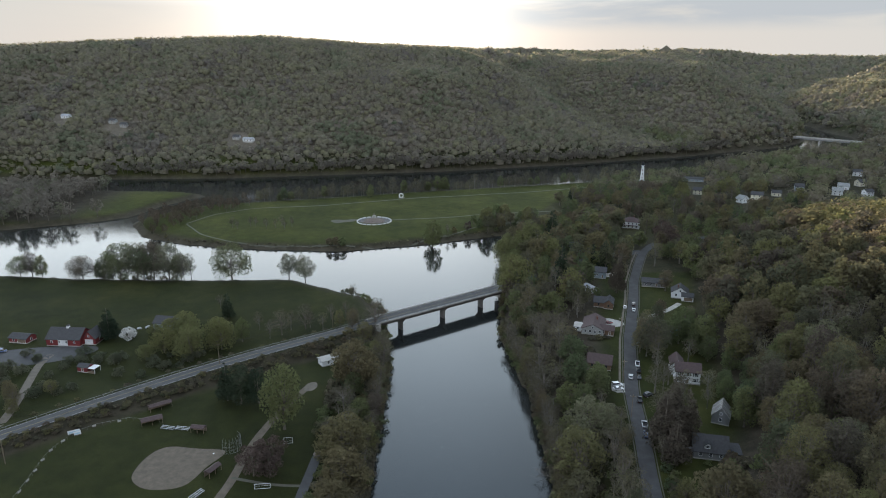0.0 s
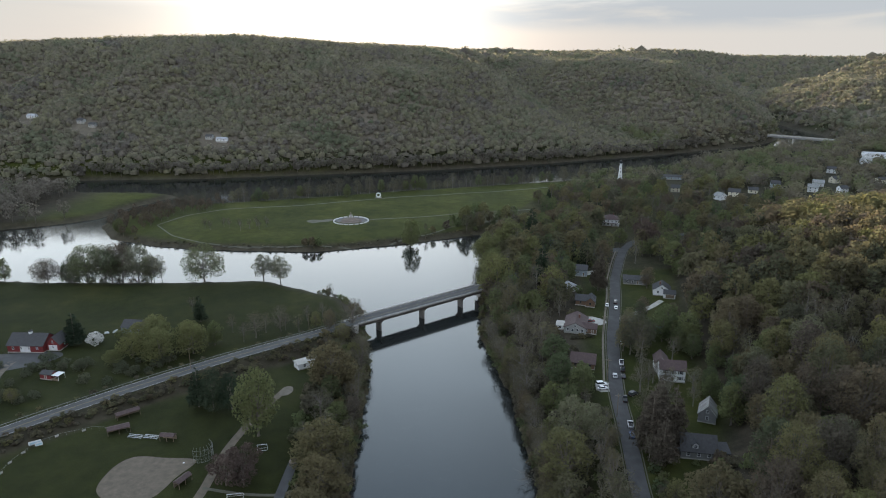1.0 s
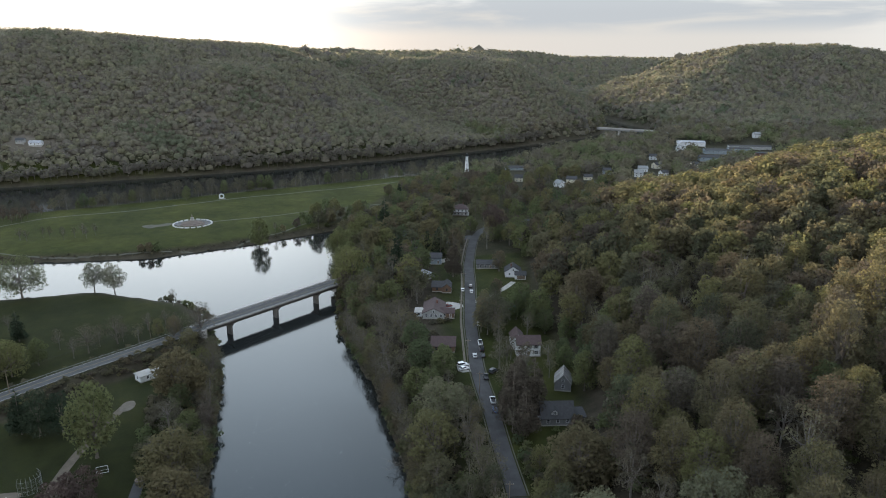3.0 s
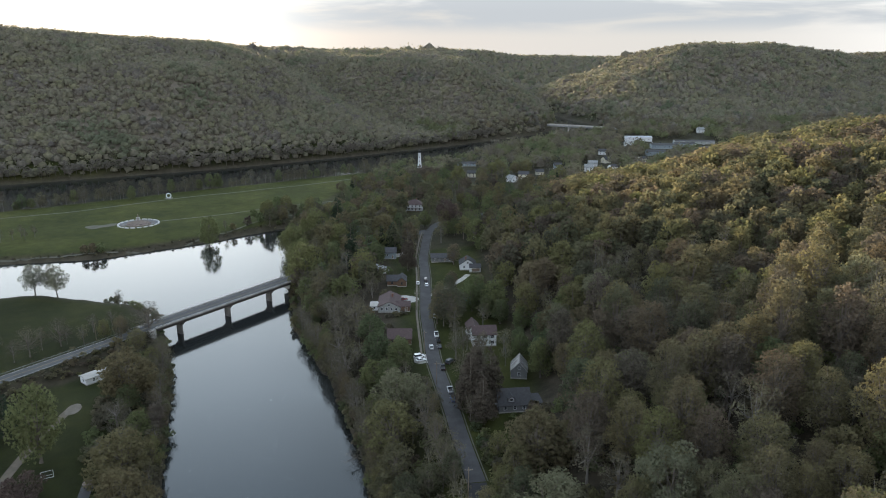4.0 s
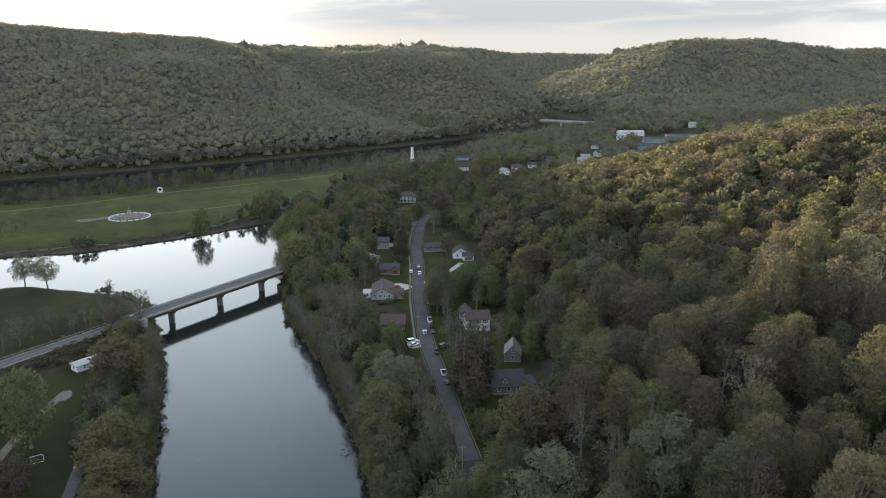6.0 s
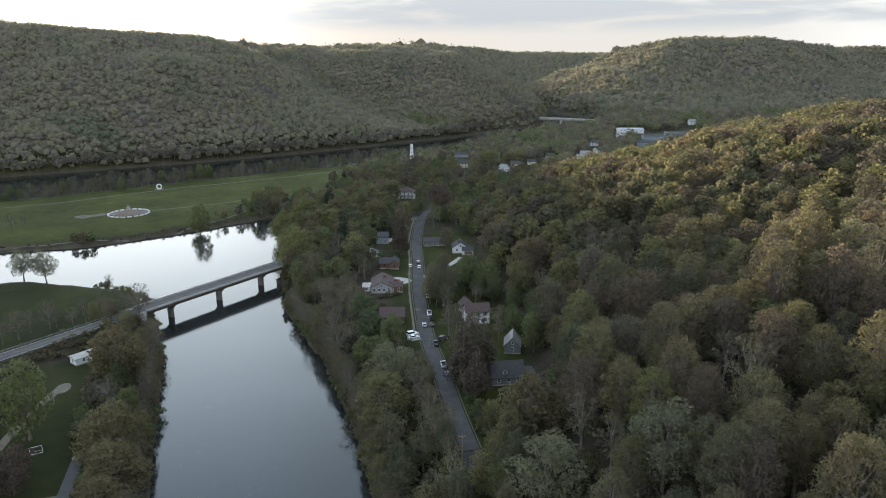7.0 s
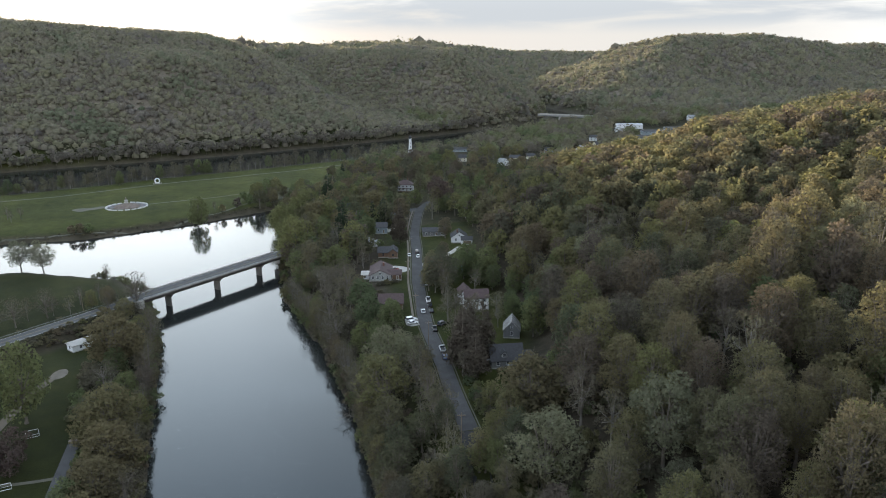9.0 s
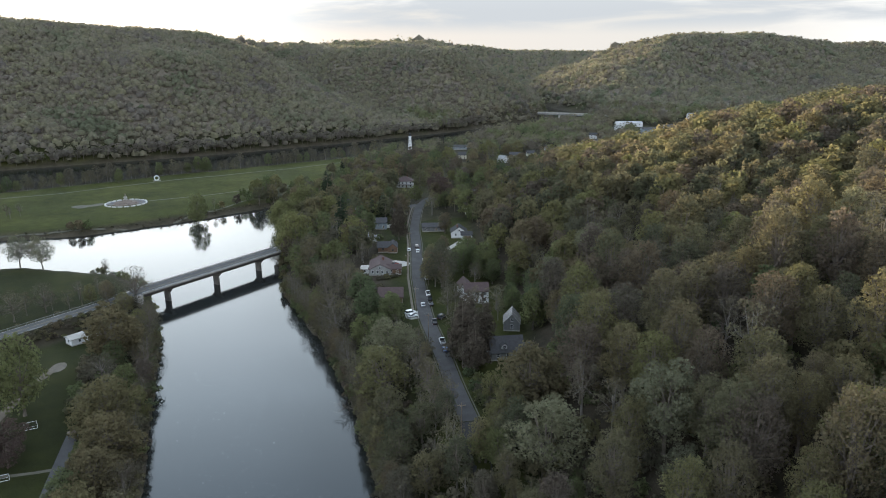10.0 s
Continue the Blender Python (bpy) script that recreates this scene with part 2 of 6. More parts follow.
LEAF_STOPS = ((0.0, (0.087, 0.089, 0.056)), (0.16, (0.110, 0.108, 0.066)), (0.3, (0.116, 0.104, 0.066)), (0.45, (0.126, 0.127, 0.060)),
              (0.6, (0.138, 0.124, 0.070)), (0.75, (0.116, 0.095, 0.068)), (0.88, (0.098, 0.083, 0.070)), (1.0, (0.075, 0.083, 0.052)))
M_LEAF = leafy("spring_leaves", LEAF_STOPS)
M_LEAF_GREEN = leafy("fresh_green_leaves", ((0.0, (0.098, 0.120, 0.060)), (0.5, (0.124, 0.134, 0.064)), (1.0, (0.080, 0.100, 0.057))))
M_LEAF_DARK = leafy("evergreen_needles", ((0.0, (0.026, 0.037, 0.025)), (1.0, (0.038, 0.050, 0.032))), 0.2)
M_LEAF_BARE = leafy("budding_twigs", ((0.0, (0.080, 0.075, 0.056)), (0.5, (0.096, 0.087, 0.064)), (1.0, (0.114, 0.108, 0.066))), 0.25)
M_LEAF_PALE = leafy("grey_green_leaves", ((0.0, (0.128, 0.132, 0.088)), (1.0, (0.150, 0.150, 0.096))))
M_LEAF_TAN = leafy("tan_opening_leaves", ((0.0, (0.104, 0.092, 0.056)), (0.5, (0.122, 0.106, 0.062)), (1.0, (0.112, 0.106, 0.056))), 0.45)
M_LEAF_MAROON = leafy("maroon_buds", ((0.0, (0.064, 0.048, 0.043)), (1.0, (0.080, 0.060, 0.052))), 0.2)
M_LEAF_WILLOW = leafy("willow_leaves", ((0.0, (0.116, 0.124, 0.060)), (1.0, (0.140, 0.140, 0.064))))
M_LEAF_ORCHARD = leafy("orchard_leaves", ((0.0, (0.070, 0.080, 0.055)), (1.0, (0.095, 0.098, 0.068))))
M_BLOSSOM = leafy("white_blossom", ((0.0, (0.42, 0.42, 0.40)), (1.0, (0.5, 0.5, 0.48))), 0.3)
# distance haze is put into these far leaf tones: lighter and greyer
FAR_HAZE_STOPS = ((0.0, (0.125, 0.138, 0.094)), (0.22, (0.165, 0.168, 0.116)), (0.42, (0.184, 0.168, 0.132)), (0.58, (0.194, 0.188, 0.124)),
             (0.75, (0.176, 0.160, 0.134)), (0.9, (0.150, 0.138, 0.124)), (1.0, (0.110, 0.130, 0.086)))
M_HILL_LEAF = leafy("hillside_leaves", LEAF_STOPS, 0.52, True)
# town leaf tones lifted and blued, part of it for distance haze
M_TOWN_LEAF = leafy("town_tree_leaves", ((0.0, (0.100, 0.118, 0.066)), (0.3, (0.128, 0.140, 0.076)), (0.5, (0.148, 0.136, 0.094)), (0.72, (0.122, 0.112, 0.092)), (1.0, (0.19, 0.16, 0.105))), 0.5, True)
M_HAZED_WOODS = leafy("hazed_far_crowns", FAR_HAZE_STOPS, 0.5, True, 0.3)

# ---- the lie of the land: river, creek, flats, town terrace and wooded hills ----
CREEK_WEST = [(-30, -900), (-28, 60), (-28, 193), (-27, 257), (-28, 320), (-33, 352), (-37, 385), (-50, 412), (-69, 424), (-105, 449),
              (-148, 447), (-252, 450), (-316, 457), (-420, 470), (-560, 470), (-1500, 430)]
CHANNEL_NORTH = [(-1500, 540), (-560, 570), (-403, 590), (-340, 618), (-307, 642), (-296, 690), (-268, 742)]
ISLAND_SOUTH = [(-246, 690), (-282, 645), (-292, 612), (-262, 567), (-220, 545), (-179, 532), (-85, 523), (-11, 545), (37, 567), (90, 586), (118, 596)]
CREEK_EAST = [(100, 575), (70, 555), (49, 533), (44, 470), (38, 412), (33, 349), (41, 284), (42, 220), (38, 170), (33, 60), (33, -900)]
RIVER_SOUTH = [(-4800, 600), (-1700, 690), (-700, 745), (-400, 765), (-300, 757), (-268, 742), (-246, 690), (-200, 702), (-136, 722),
               (-40, 752), (76, 787), (180, 815), (300, 872), (450, 968), (540, 1022), (630, 1062), (730, 1140), (775, 1270), (800, 1480), (850, 1900)]
RIVER_NORTH = [(790, 1900), (750, 1500), (705, 1310), (645, 1215), (578, 1150), (515, 1118), (365, 1040), (176, 963), (12, 910), (-279, 854), (-450, 846),
               (-900, 850), (-1700, 870), (-4800, 800)]
CREEK = CREEK_WEST + CHANNEL_NORTH + ISLAND_SOUTH + CREEK_EAST
RIVER = RIVER_SOUTH + RIVER_NORTH
HILL_TOE = [(82, -900), (76, 60), (74, 120), (78, 170), (100, 205), (122, 240), (126, 290), (140, 340), (158, 400), (185, 450), (250, 500),
            (450, 560), (700, 640), (1000, 700), (1500, 750), (4800, 800), (4800, -900)]
WEST_HILL = [(-4800, -900), (-420, -900), (-480, 0), (-700, 200), (-1100, 330), (-4800, 330)]
PLATEAU_A = [(-4800, 1150), (-900, 1260), (-450, 1330), (-150, 1335), (0, 1400), (60, 1600), (0, 2600), (-4800, 2600)]
PLATEAU_B = [(385, 1450), (465, 1480), (600, 1900), (520, 2600), (200, 2600), (170, 1950), (300, 1600)]
PLATEAU_C = [(1235, 1575), (1320, 1550), (1720, 1580), (2400, 1560), (4800, 1500), (4800, 2050), (1900, 2050), (1520, 1760)]
ROAD_WEST = [(-330, 132, 5.5), (-250, 187, 5.8), (-198, 224, 6.1), (-179.7, 239.5, 6.2), (-157.5, 261, 6.6), (-139.2, 277.5, 7.0), (-119, 294.5, 7.5), (-96, 312, 8.1), (-83.5, 320.5, 8.4), (-57, 338.5, 8.9), (-37, 355, 9.0)]
STREET = [(62, 158, 18.9), (65.5, 171, 18.2), (69.5, 195, 17.6), (73.5, 215, 17.2), (80.5, 258, 16.4), (94.5, 313, 15.8), (112, 370, 15.6),
          (121, 403, 15.4), (135, 442, 15.2), (146, 470, 15), (160, 492, 15), (182, 505, 15), (215, 512, 15.5)]
FAR_HOUSES = [(-268, 930, 14), (-286, 936, 9), (-545, 985, 12), (-470, 968, 9), (-452, 962, 9)]
ROAD_EAST = [(36, 408, 9.0), (58, 424, 10.5), (85, 444, 13), (115, 462, 14.8), (146, 472, 15)]


def away(px, py, line):
    """The distance of each place from a line of points, and the third value of the line where it is nearest."""
    best, third = np.full(px.shape, 1e9), np.zeros(px.shape)
    for a, c in zip(line[:-1], line[1:]):
        dx, dy = c[0] - a[0], c[1] - a[1]
        s = np.clip(((px - a[0]) * dx + (py - a[1]) * dy) / (dx * dx + dy * dy), 0, 1)
        d = np.hypot(px - a[0] - s * dx, py - a[1] - s * dy)
        near = d < best
        best = np.where(near, d, best)
        if len(a) > 2:
            third = np.where(near, a[2] + s * (c[2] - a[2]), third)
    return best, third


def within(px, py, ring):
    odd = np.zeros(px.shape, bool)
    for a, c in zip(ring, ring[1:] + ring[:1]):
        if a[1] != c[1]:
            odd ^= ((a[1] > py) != (c[1] > py)) & (px < (c[0] - a[0]) * (py - a[1]) / (c[1] - a[1]) + a[0])
    return odd


def signed(px, py, ring):
    d = away(px, py, ring + ring[:1])[0]
    return np.where(within(px, py, ring), -d, d)


def ease(v, a, c):
    s = np.clip((v - a) / (c - a), 0, 1)
    return s * s * (3 - 2 * s)


def rolling(px, py, size, seed):
    """Smooth uneven ground from a few crossed waves, about -1 to 1."""
    r = np.random.RandomState(seed)
    v = np.zeros(px.shape)
    for k in range(9):
        a, f, p = r.uniform(0, 6.28), r.uniform(0.5, 1.9) * 6.28 / size, r.uniform(0, 6.28)
        v = v + np.sin((px * np.cos(a) + py * np.sin(a)) * f + p + 0.8 * np.sin((py * np.cos(a) - px * np.sin(a)) * f * 0.6 + p * 3))
    return v / 4.5


def land(px, py):
    """Height of the ground, and its distance from the water's edge."""
    px, py = np.atleast_1d(np.asarray(px, float)), np.atleast_1d(np.asarray(py, float))
    dw = np.minimum(signed(px, py, CREEK), signed(px, py, RIVER))
    dw = dw + rolling(px, py, 14, 3) * 1.2
    beyond = ease(py - np.interp(px, [p[0] for p in RIVER_NORTH[::-1]], [p[1] for p in RIVER_NORTH[::-1]]), -5, 30) * (px < 760)
    # low flats, and the higher terrace with the town
    east = np.where(py < 560, ease(px, 30, 62), ease(px - (py - 560) * 0.35, 90, 170))
    terrace = np.interp(py, [0, 180, 260, 480, 560, 700, 900, 1200], [22, 18, 16.2, 15.2, 14.5, 11, 11, 14])
    flat = 4.6 + 0.5 * rolling(px, py, 90, 5)
    z = flat + (terrace - flat) * east * ease(dw, 0, 30)
    d_in = np.maximum(-signed(px, py, HILL_TOE), 0)
    z = z + (76 + 9 * rolling(px, py, 160, 8)) * (1 - np.exp(-d_in / 135)) + 22 * ease(px, 250, 800) * ease(d_in, 100, 300) + 9 * ease(d_in, 30, 130) * ease(py, 300, 430) * ease(px, 300, 430)
    z = z + 120 * (1 - np.exp(-np.maximum(-signed(px, py, WEST_HILL), 0) / 200))
    # the hills across the river
    def mass(ring, top, wide):
        d = np.maximum(signed(px, py, ring), 0)
        return top * np.exp(-(d / wide) ** 2)
    # the round hill's western end: a slope facing west, and a crest from which it drops to the town
    crest_y = np.interp(px, [700, 864, 987, 1195, 1300], [1270, 1350, 1450, 1550, 1570])
    west_end = np.interp(px, [700, 760, 864, 987, 1100, 1195, 1290], [6, 14, 46, 88, 120, 146, 152]) * (1 - 0.0008 * np.maximum(py - crest_y, 0))
    west_end = west_end * np.exp(-(np.maximum(crest_y - py, 0) / 290) ** 2) * (1 - ease(px, 1290, 1420)) * ease(px, 690, 760) * (1 - ease(py, 1740, 2000))
    gully = rolling(px, py * 0.35, 170, 11)
    hills = np.maximum.reduce([mass(PLATEAU_A, np.interp(px, [-1600, -800, -550, -350, -250, -140, -40, 70, 300], [139, 153, 163, 169, 162, 154, 152, 148, 142]), 330) * beyond, mass(PLATEAU_B, np.interp(py, [1430, 1740, 1900, 2300], [121, 136, 130, 122]), 280) * beyond, mass(PLATEAU_C, np.interp(px, [1100, 1230, 1470, 1590, 1760, 2150], [138, 145, 152, 135, 124, 110]), 330), west_end])
    d_v = away(px, py, [(350, 1090), (270, 1290), (190, 1480), (140, 1700)])[0]
    hills = hills * (1 - np.interp(py, [1100, 1350, 1750], [0.72, 0.55, 0.2]) * np.exp(-(d_v / 95) ** 2)) * (1 + 0.28 * gully * np.exp(-((hills - 76) / 44) ** 2))
    back = np.interp(px, [-4800, 310, 700, 1080, 1300, 1500, 1700, 4800], [118, 149, 138, 145, 136, 110, 108, 120]) * ease(py, 2300, 3200) * (1 + 0.04 * rolling(px, py, 700, 12))
    hills = np.maximum(hills, back)
    hills = hills + 6 * ease(hills, 4, 30)
    z = z + hills * (1 - np.exp(-np.maximum(dw, 0) / 45))
    # roads lie on smooth beds
    for line, half, skirt in ((ROAD_WEST, 5.5, 9), (STREET, 4.5, 8), (ROAD_EAST, 5.5, 8)):
        d, zr = away(px, py, line)
        k = 1 - ease(d, half, half + skirt)
        z = z + (zr - 0.12 - z) * k * ease(dw, -1, 4)
    bank = 1 - np.exp(-np.maximum(dw, 0) / 5)
    return np.where(dw > 0, 0.15 + (z - 0.15) * bank, np.maximum(-3.0, dw * 0.4)), dw



def spaced(*runs):
    return np.unique(np.concatenate([np.arange(a, c, s) for a, c, s in runs]))


# ---- ground: one sheet out to the horizon ----
gx = spaced((-4800, -1800, 300), (-1800, -420, 22), (-420, 300, 5), (300, 700, 12), (700, 2500, 24), (2500, 4801, 300))
gy = spaced((-900, 80, 40), (80, 620, 5), (620, 1000, 10), (1000, 2000, 20), (2000, 3600, 50), (3600, 4801, 300))
GX, GY = np.meshgrid(gx, gy)
GZ, GD = land(GX.ravel(), GY.ravel())
HEIGHTS, SHORE = GZ.reshape(len(gy), len(gx)), GD.reshape(len(gy), len(gx))


def sheet(values, x, y):
    i = int(np.clip(np.searchsorted(gx, x) - 1, 0, len(gx) - 2))
    j = int(np.clip(np.searchsorted(gy, y) - 1, 0, len(gy) - 2))
    u, v = (x - gx[i]) / (gx[i + 1] - gx[i]), (y - gy[j]) / (gy[j + 1] - gy[j])
    return float((values[j, i] * (1 - u) + values[j, i + 1] * u) * (1 - v) + (values[j + 1, i] * (1 - u) + values[j + 1, i + 1] * u) * v)


def height(x, y):
    """The ground's height at one place."""
    return sheet(HEIGHTS, x, y)


def shore(x, y):
    """The distance of one place from the water."""
    return sheet(SHORE, x, y)


def cover(px, py, z, dw):
    """Red: forest floor; green: muddy shores, and far slopes lightened against the shade between crowns; blue: grass
    painted lighter.
    """
    wood = ease(-signed(px, py, HILL_TOE), -6, 6)
    wood = np.maximum(wood, ease(z, 22, 30))
    wood = np.maximum(wood, (1 - ease(dw, 4, 12)) * 0.9)
    wood = np.maximum(wood, ease(px, 34, 40) * (1 - ease(px - (py - 180) * 0.22, 44, 56)) * (py < 420))
    wood = np.maximum(wood, 0.55 * ((px > 38) & (py > 420) & (py < 1300) & ((py < 640) | (px > 88 + (py - 640) * 0.64))))
    wood = np.maximum(wood, ease(-px, 330, 380) * ease(py, 585, 620) * (py < 800))
    ditch = away(px, py, [(x + 5.5, y - 9.5) for x, y, z in ROAD_WEST])[0]
    wood = np.maximum(wood, 0.85 * (1 - ease(ditch, 4.5, 7.5)))
    # second term lightens the ground of the far slopes, not only the shores
    mud_lift = np.maximum((1 - ease(dw, 1.0, 3.0)) * 0.2, 0.9 * ease(py, 850, 950) * ease(z, 18, 30))
    # island grass lightened for haze; garden lawns a little lighter too
    lawn = np.maximum(ease(py, 505, 520) * (py < 900) * (px < 260), ease(px, 66, 74) * (1 - ease(px, 150, 165)) * ease(py, 178, 190) * (1 - ease(py, 430, 450)) * 0.35)
    return wood, mud_lift, lawn


me = bpy.data.meshes.new("ground")
nx, ny = len(gx), len(gy)
idx = np.arange(nx * ny).reshape(ny, nx)
quads = np.stack([idx[:-1, :-1], idx[:-1, 1:], idx[1:, 1:], idx[1:, :-1]], -1).reshape(-1, 4)
me.from_pydata(np.stack([GX.ravel(), GY.ravel(), GZ], 1).tolist(), [], quads.tolist())
c_wood, c_mud_lift, c_lawn = cover(GX.ravel(), GY.ravel(), GZ, GD)
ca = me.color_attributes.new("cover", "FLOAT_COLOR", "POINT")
ca.data.foreach_set("color", np.stack([c_wood, c_mud_lift, c_lawn, c_wood * 0 + 1], 1).astype(np.float32).ravel())
me.polygons.foreach_set("use_smooth", np.ones(len(me.polygons), bool))
me.materials.append(M_GROUND)
tagged(new("ground", me), "grassy river flats and wooded hills of one valley", "ground", kind="structure")

me = bpy.data.meshes.new("water")
me.from_pydata([(-4800, -900, 0), (4800, -900, 0), (4800, 4800, 0), (-4800, 4800, 0)], [], [(0, 1, 2, 3)])
me.materials.append(M_WATER)
tagged(new("water", me), "calm grey river water mirroring the evening sky", "water", kind="structure")

# ---- building helpers ----
def part(name, bm, mat, parent=None, label="", smooth=False):
    """One bmesh as one mesh object under a thing or a part."""
    me = bpy.data.meshes.new(name)
    bm.to_mesh(me)
    bm.free()
    me.materials.append(mat)
    if smooth:
        me.polygons.foreach_set("use_smooth", np.ones(len(me.polygons), bool))
    ob = new(name, me)
    ob.parent = parent
    return tagged(ob, label) if label else ob


def thing(name, m, label, category, group="", kind=""):
    ob = new(name)
    ob.matrix_world = m
    return tagged(ob, label, category, group, kind)


def box(x0, y0, z0, x1, y1, z1, bm=None, m=None):
    bm = bm or bmesh.new()
    v = [bm.verts.new((x, y, z)) for z in (z0, z1) for x, y in ((x0, y0), (x1, y0), (x1, y1), (x0, y1))]
    if m is not None:
        for k in v:
            k.co = m @ k.co
    for f in ((3, 2, 1, 0), (4, 5, 6, 7), (0, 1, 5, 4), (1, 2, 6, 5), (2, 3, 7, 6), (3, 0, 4, 7)):
        bm.faces.new([v[i] for i in f])
    return bm


def prism(ring, axis_lo, axis_hi, bm=None, along="y"):
    """A solid from a ring of (across, up) pairs, drawn out along y (or x)."""
    bm = bm or bmesh.new()
    put = (lambda a, u, s: (a, s, u)) if along == "y" else (lambda a, u, s: (s, a, u))
    lo = [bm.verts.new(put(a, u, axis_lo)) for a, u in ring]
    hi = [bm.verts.new(put(a, u, axis_hi)) for a, u in ring]
    n = len(ring)
    bm.faces.new(lo)
    bm.faces.new(hi[::-1])
    for i in range(n):
        bm.faces.new((lo[i], hi[i], hi[(i + 1) % n], lo[(i + 1) % n]))
    bmesh.ops.recalc_face_normals(bm, faces=bm.faces[:])
    return bm


def tube(points, radii, sides=6, bm=None, close=True):
    """A tapered round bar through the points."""
    bm = bm or bmesh.new()
    rings = []
    for i, p in enumerate(points):
        p = Vector(p)
        d = Vector(points[min(i + 1, len(points) - 1)]) - Vector(points[max(i - 1, 0)])
        q = d.to_track_quat("Z", "Y") if d.length > 1e-6 else Matrix.Identity(3).to_quaternion()
        rings.append([bm.verts.new(p + q @ Vector((math.cos(a) * radii[i], math.sin(a) * radii[i], 0))) for a in (6.28319 * k / sides for k in range(sides))])
    for a, c in zip(rings[:-1], rings[1:]):
        for k in range(sides):
            bm.faces.new((a[k], a[(k + 1) % sides], c[(k + 1) % sides], c[k]))
    if close:
        bm.faces.new(rings[0][::-1])
        bm.faces.new(rings[-1])
    return bm


def ribbon(name, line, half, mat, lift, label, category, offset=0.0, parent=None, kind="structure", thick=0.1, ground=True, step=5.0, dash=None):
    """A strip of road, path or line along points (x, y[, z]), lying on the ground."""
    p = np.array([q[:2] for q in line], float)
    seg = np.hypot(*(p[1:] - p[:-1]).T)
    s = np.concatenate([[0], np.cumsum(seg)])
    n = max(2, int(s[-1] / step) + 1)
    t = np.linspace(0, s[-1], n)
    c = np.stack([np.interp(t, s, p[:, 0]), np.interp(t, s, p[:, 1])], 1)
    for _ in range(2):
        c[1:-1] = (c[:-2] + 2 * c[1:-1] + c[2:]) / 4
    d = np.gradient(c, axis=0)
    d /= np.hypot(d[:, 0], d[:, 1])[:, None]
    side = np.stack([d[:, 1], -d[:, 0]], 1)
    rows = []
    for w in (-half, half):
        q = c + side * (w + offset)
        z = land(q[:, 0], q[:, 1])[0] if ground else None
        rows.append((q, z))
    if ground and len(line[0]) > 2:
        zc = np.interp(t, s, [q[2] for q in line])
        for _ in range(3):
            zc[1:-1] = (zc[:-2] + 2 * zc[1:-1] + zc[2:]) / 4
        rows = [(q, zc) for q, z in rows]
    bm = bmesh.new()
    a, b2 = [[(bm.verts.new((q[i, 0], q[i, 1], z[i] + lift)), bm.verts.new((q[i, 0], q[i, 1], z[i] + lift - thick))) for i in range(n)] for q, z in rows]
    for i in range(n - 1):
        if dash and int(t[i] / dash) % 2:
            continue
        bm.faces.new((a[i][0], b2[i][0], b2[i + 1][0], a[i + 1][0]))
        bm.faces.new((a[i][0], a[i + 1][0], a[i + 1][1], a[i][1]))
        bm.faces.new((b2[i][0], b2[i][1], b2[i + 1][1], b2[i + 1][0]))
    bmesh.ops.recalc_face_normals(bm, faces=bm.faces[:])
    ob = part(name, bm, mat, parent)
    return tagged(ob, label, category, kind=kind) if not parent else ob


# ---- trees ----
rng = np.random.RandomState(7)


def leaf_mesh(name, centres, radii, count, size, mat, squash=0.8, seed=0, droop=0.0, inner=0.55):
    """Many small bent leaf sprays spread through lobes of a crown."""
    r = np.random.RandomState(seed)
    centres, radii = np.asarray(centres, float), np.asarray(radii, float)
    w = radii ** 2 / np.sum(radii ** 2)
    k = r.choice(len(radii), count, p=w)
    v = r.normal(size=(count, 3))
    v[:, 2] += 0.35
    v /= np.linalg.norm(v, axis=1)[:, None]
    rad = radii[k] * np.where(r.rand(count) < 0.75, r.uniform(0.82, 1.08, count), r.uniform(inner, 0.85, count))
    pos = centres[k] + v * rad[:, None] * np.array([1, 1, squash])
    nrm = v * 0.6 + r.normal(size=(count, 3)) * 0.6
    nrm[:, 2] -= droop
    nrm /= np.linalg.norm(nrm, axis=1)[:, None]
    u = np.cross(nrm, r.normal(size=(count, 3)))
    u /= np.linalg.norm(u, axis=1)[:, None] + 1e-9
    t = np.cross(nrm, u)
    s = size * r.uniform(0.6, 1.4, (count, 1))
    bend = nrm * s * 0.3
    f1, f2 = r.uniform(0.35, 0.7, (count, 1)), r.uniform(0.35, 0.7, (count, 1))
    verts = np.stack([pos - u * s - t * s * f1, pos + u * s - t * s * f2 + bend, pos + t * s * 1.2], 1).reshape(-1, 3)
    me = bpy.data.meshes.new(name)
    me.from_pydata(verts.tolist(), [], np.arange(count * 3).reshape(-1, 3).tolist())
    me.materials.append(mat)
    return me


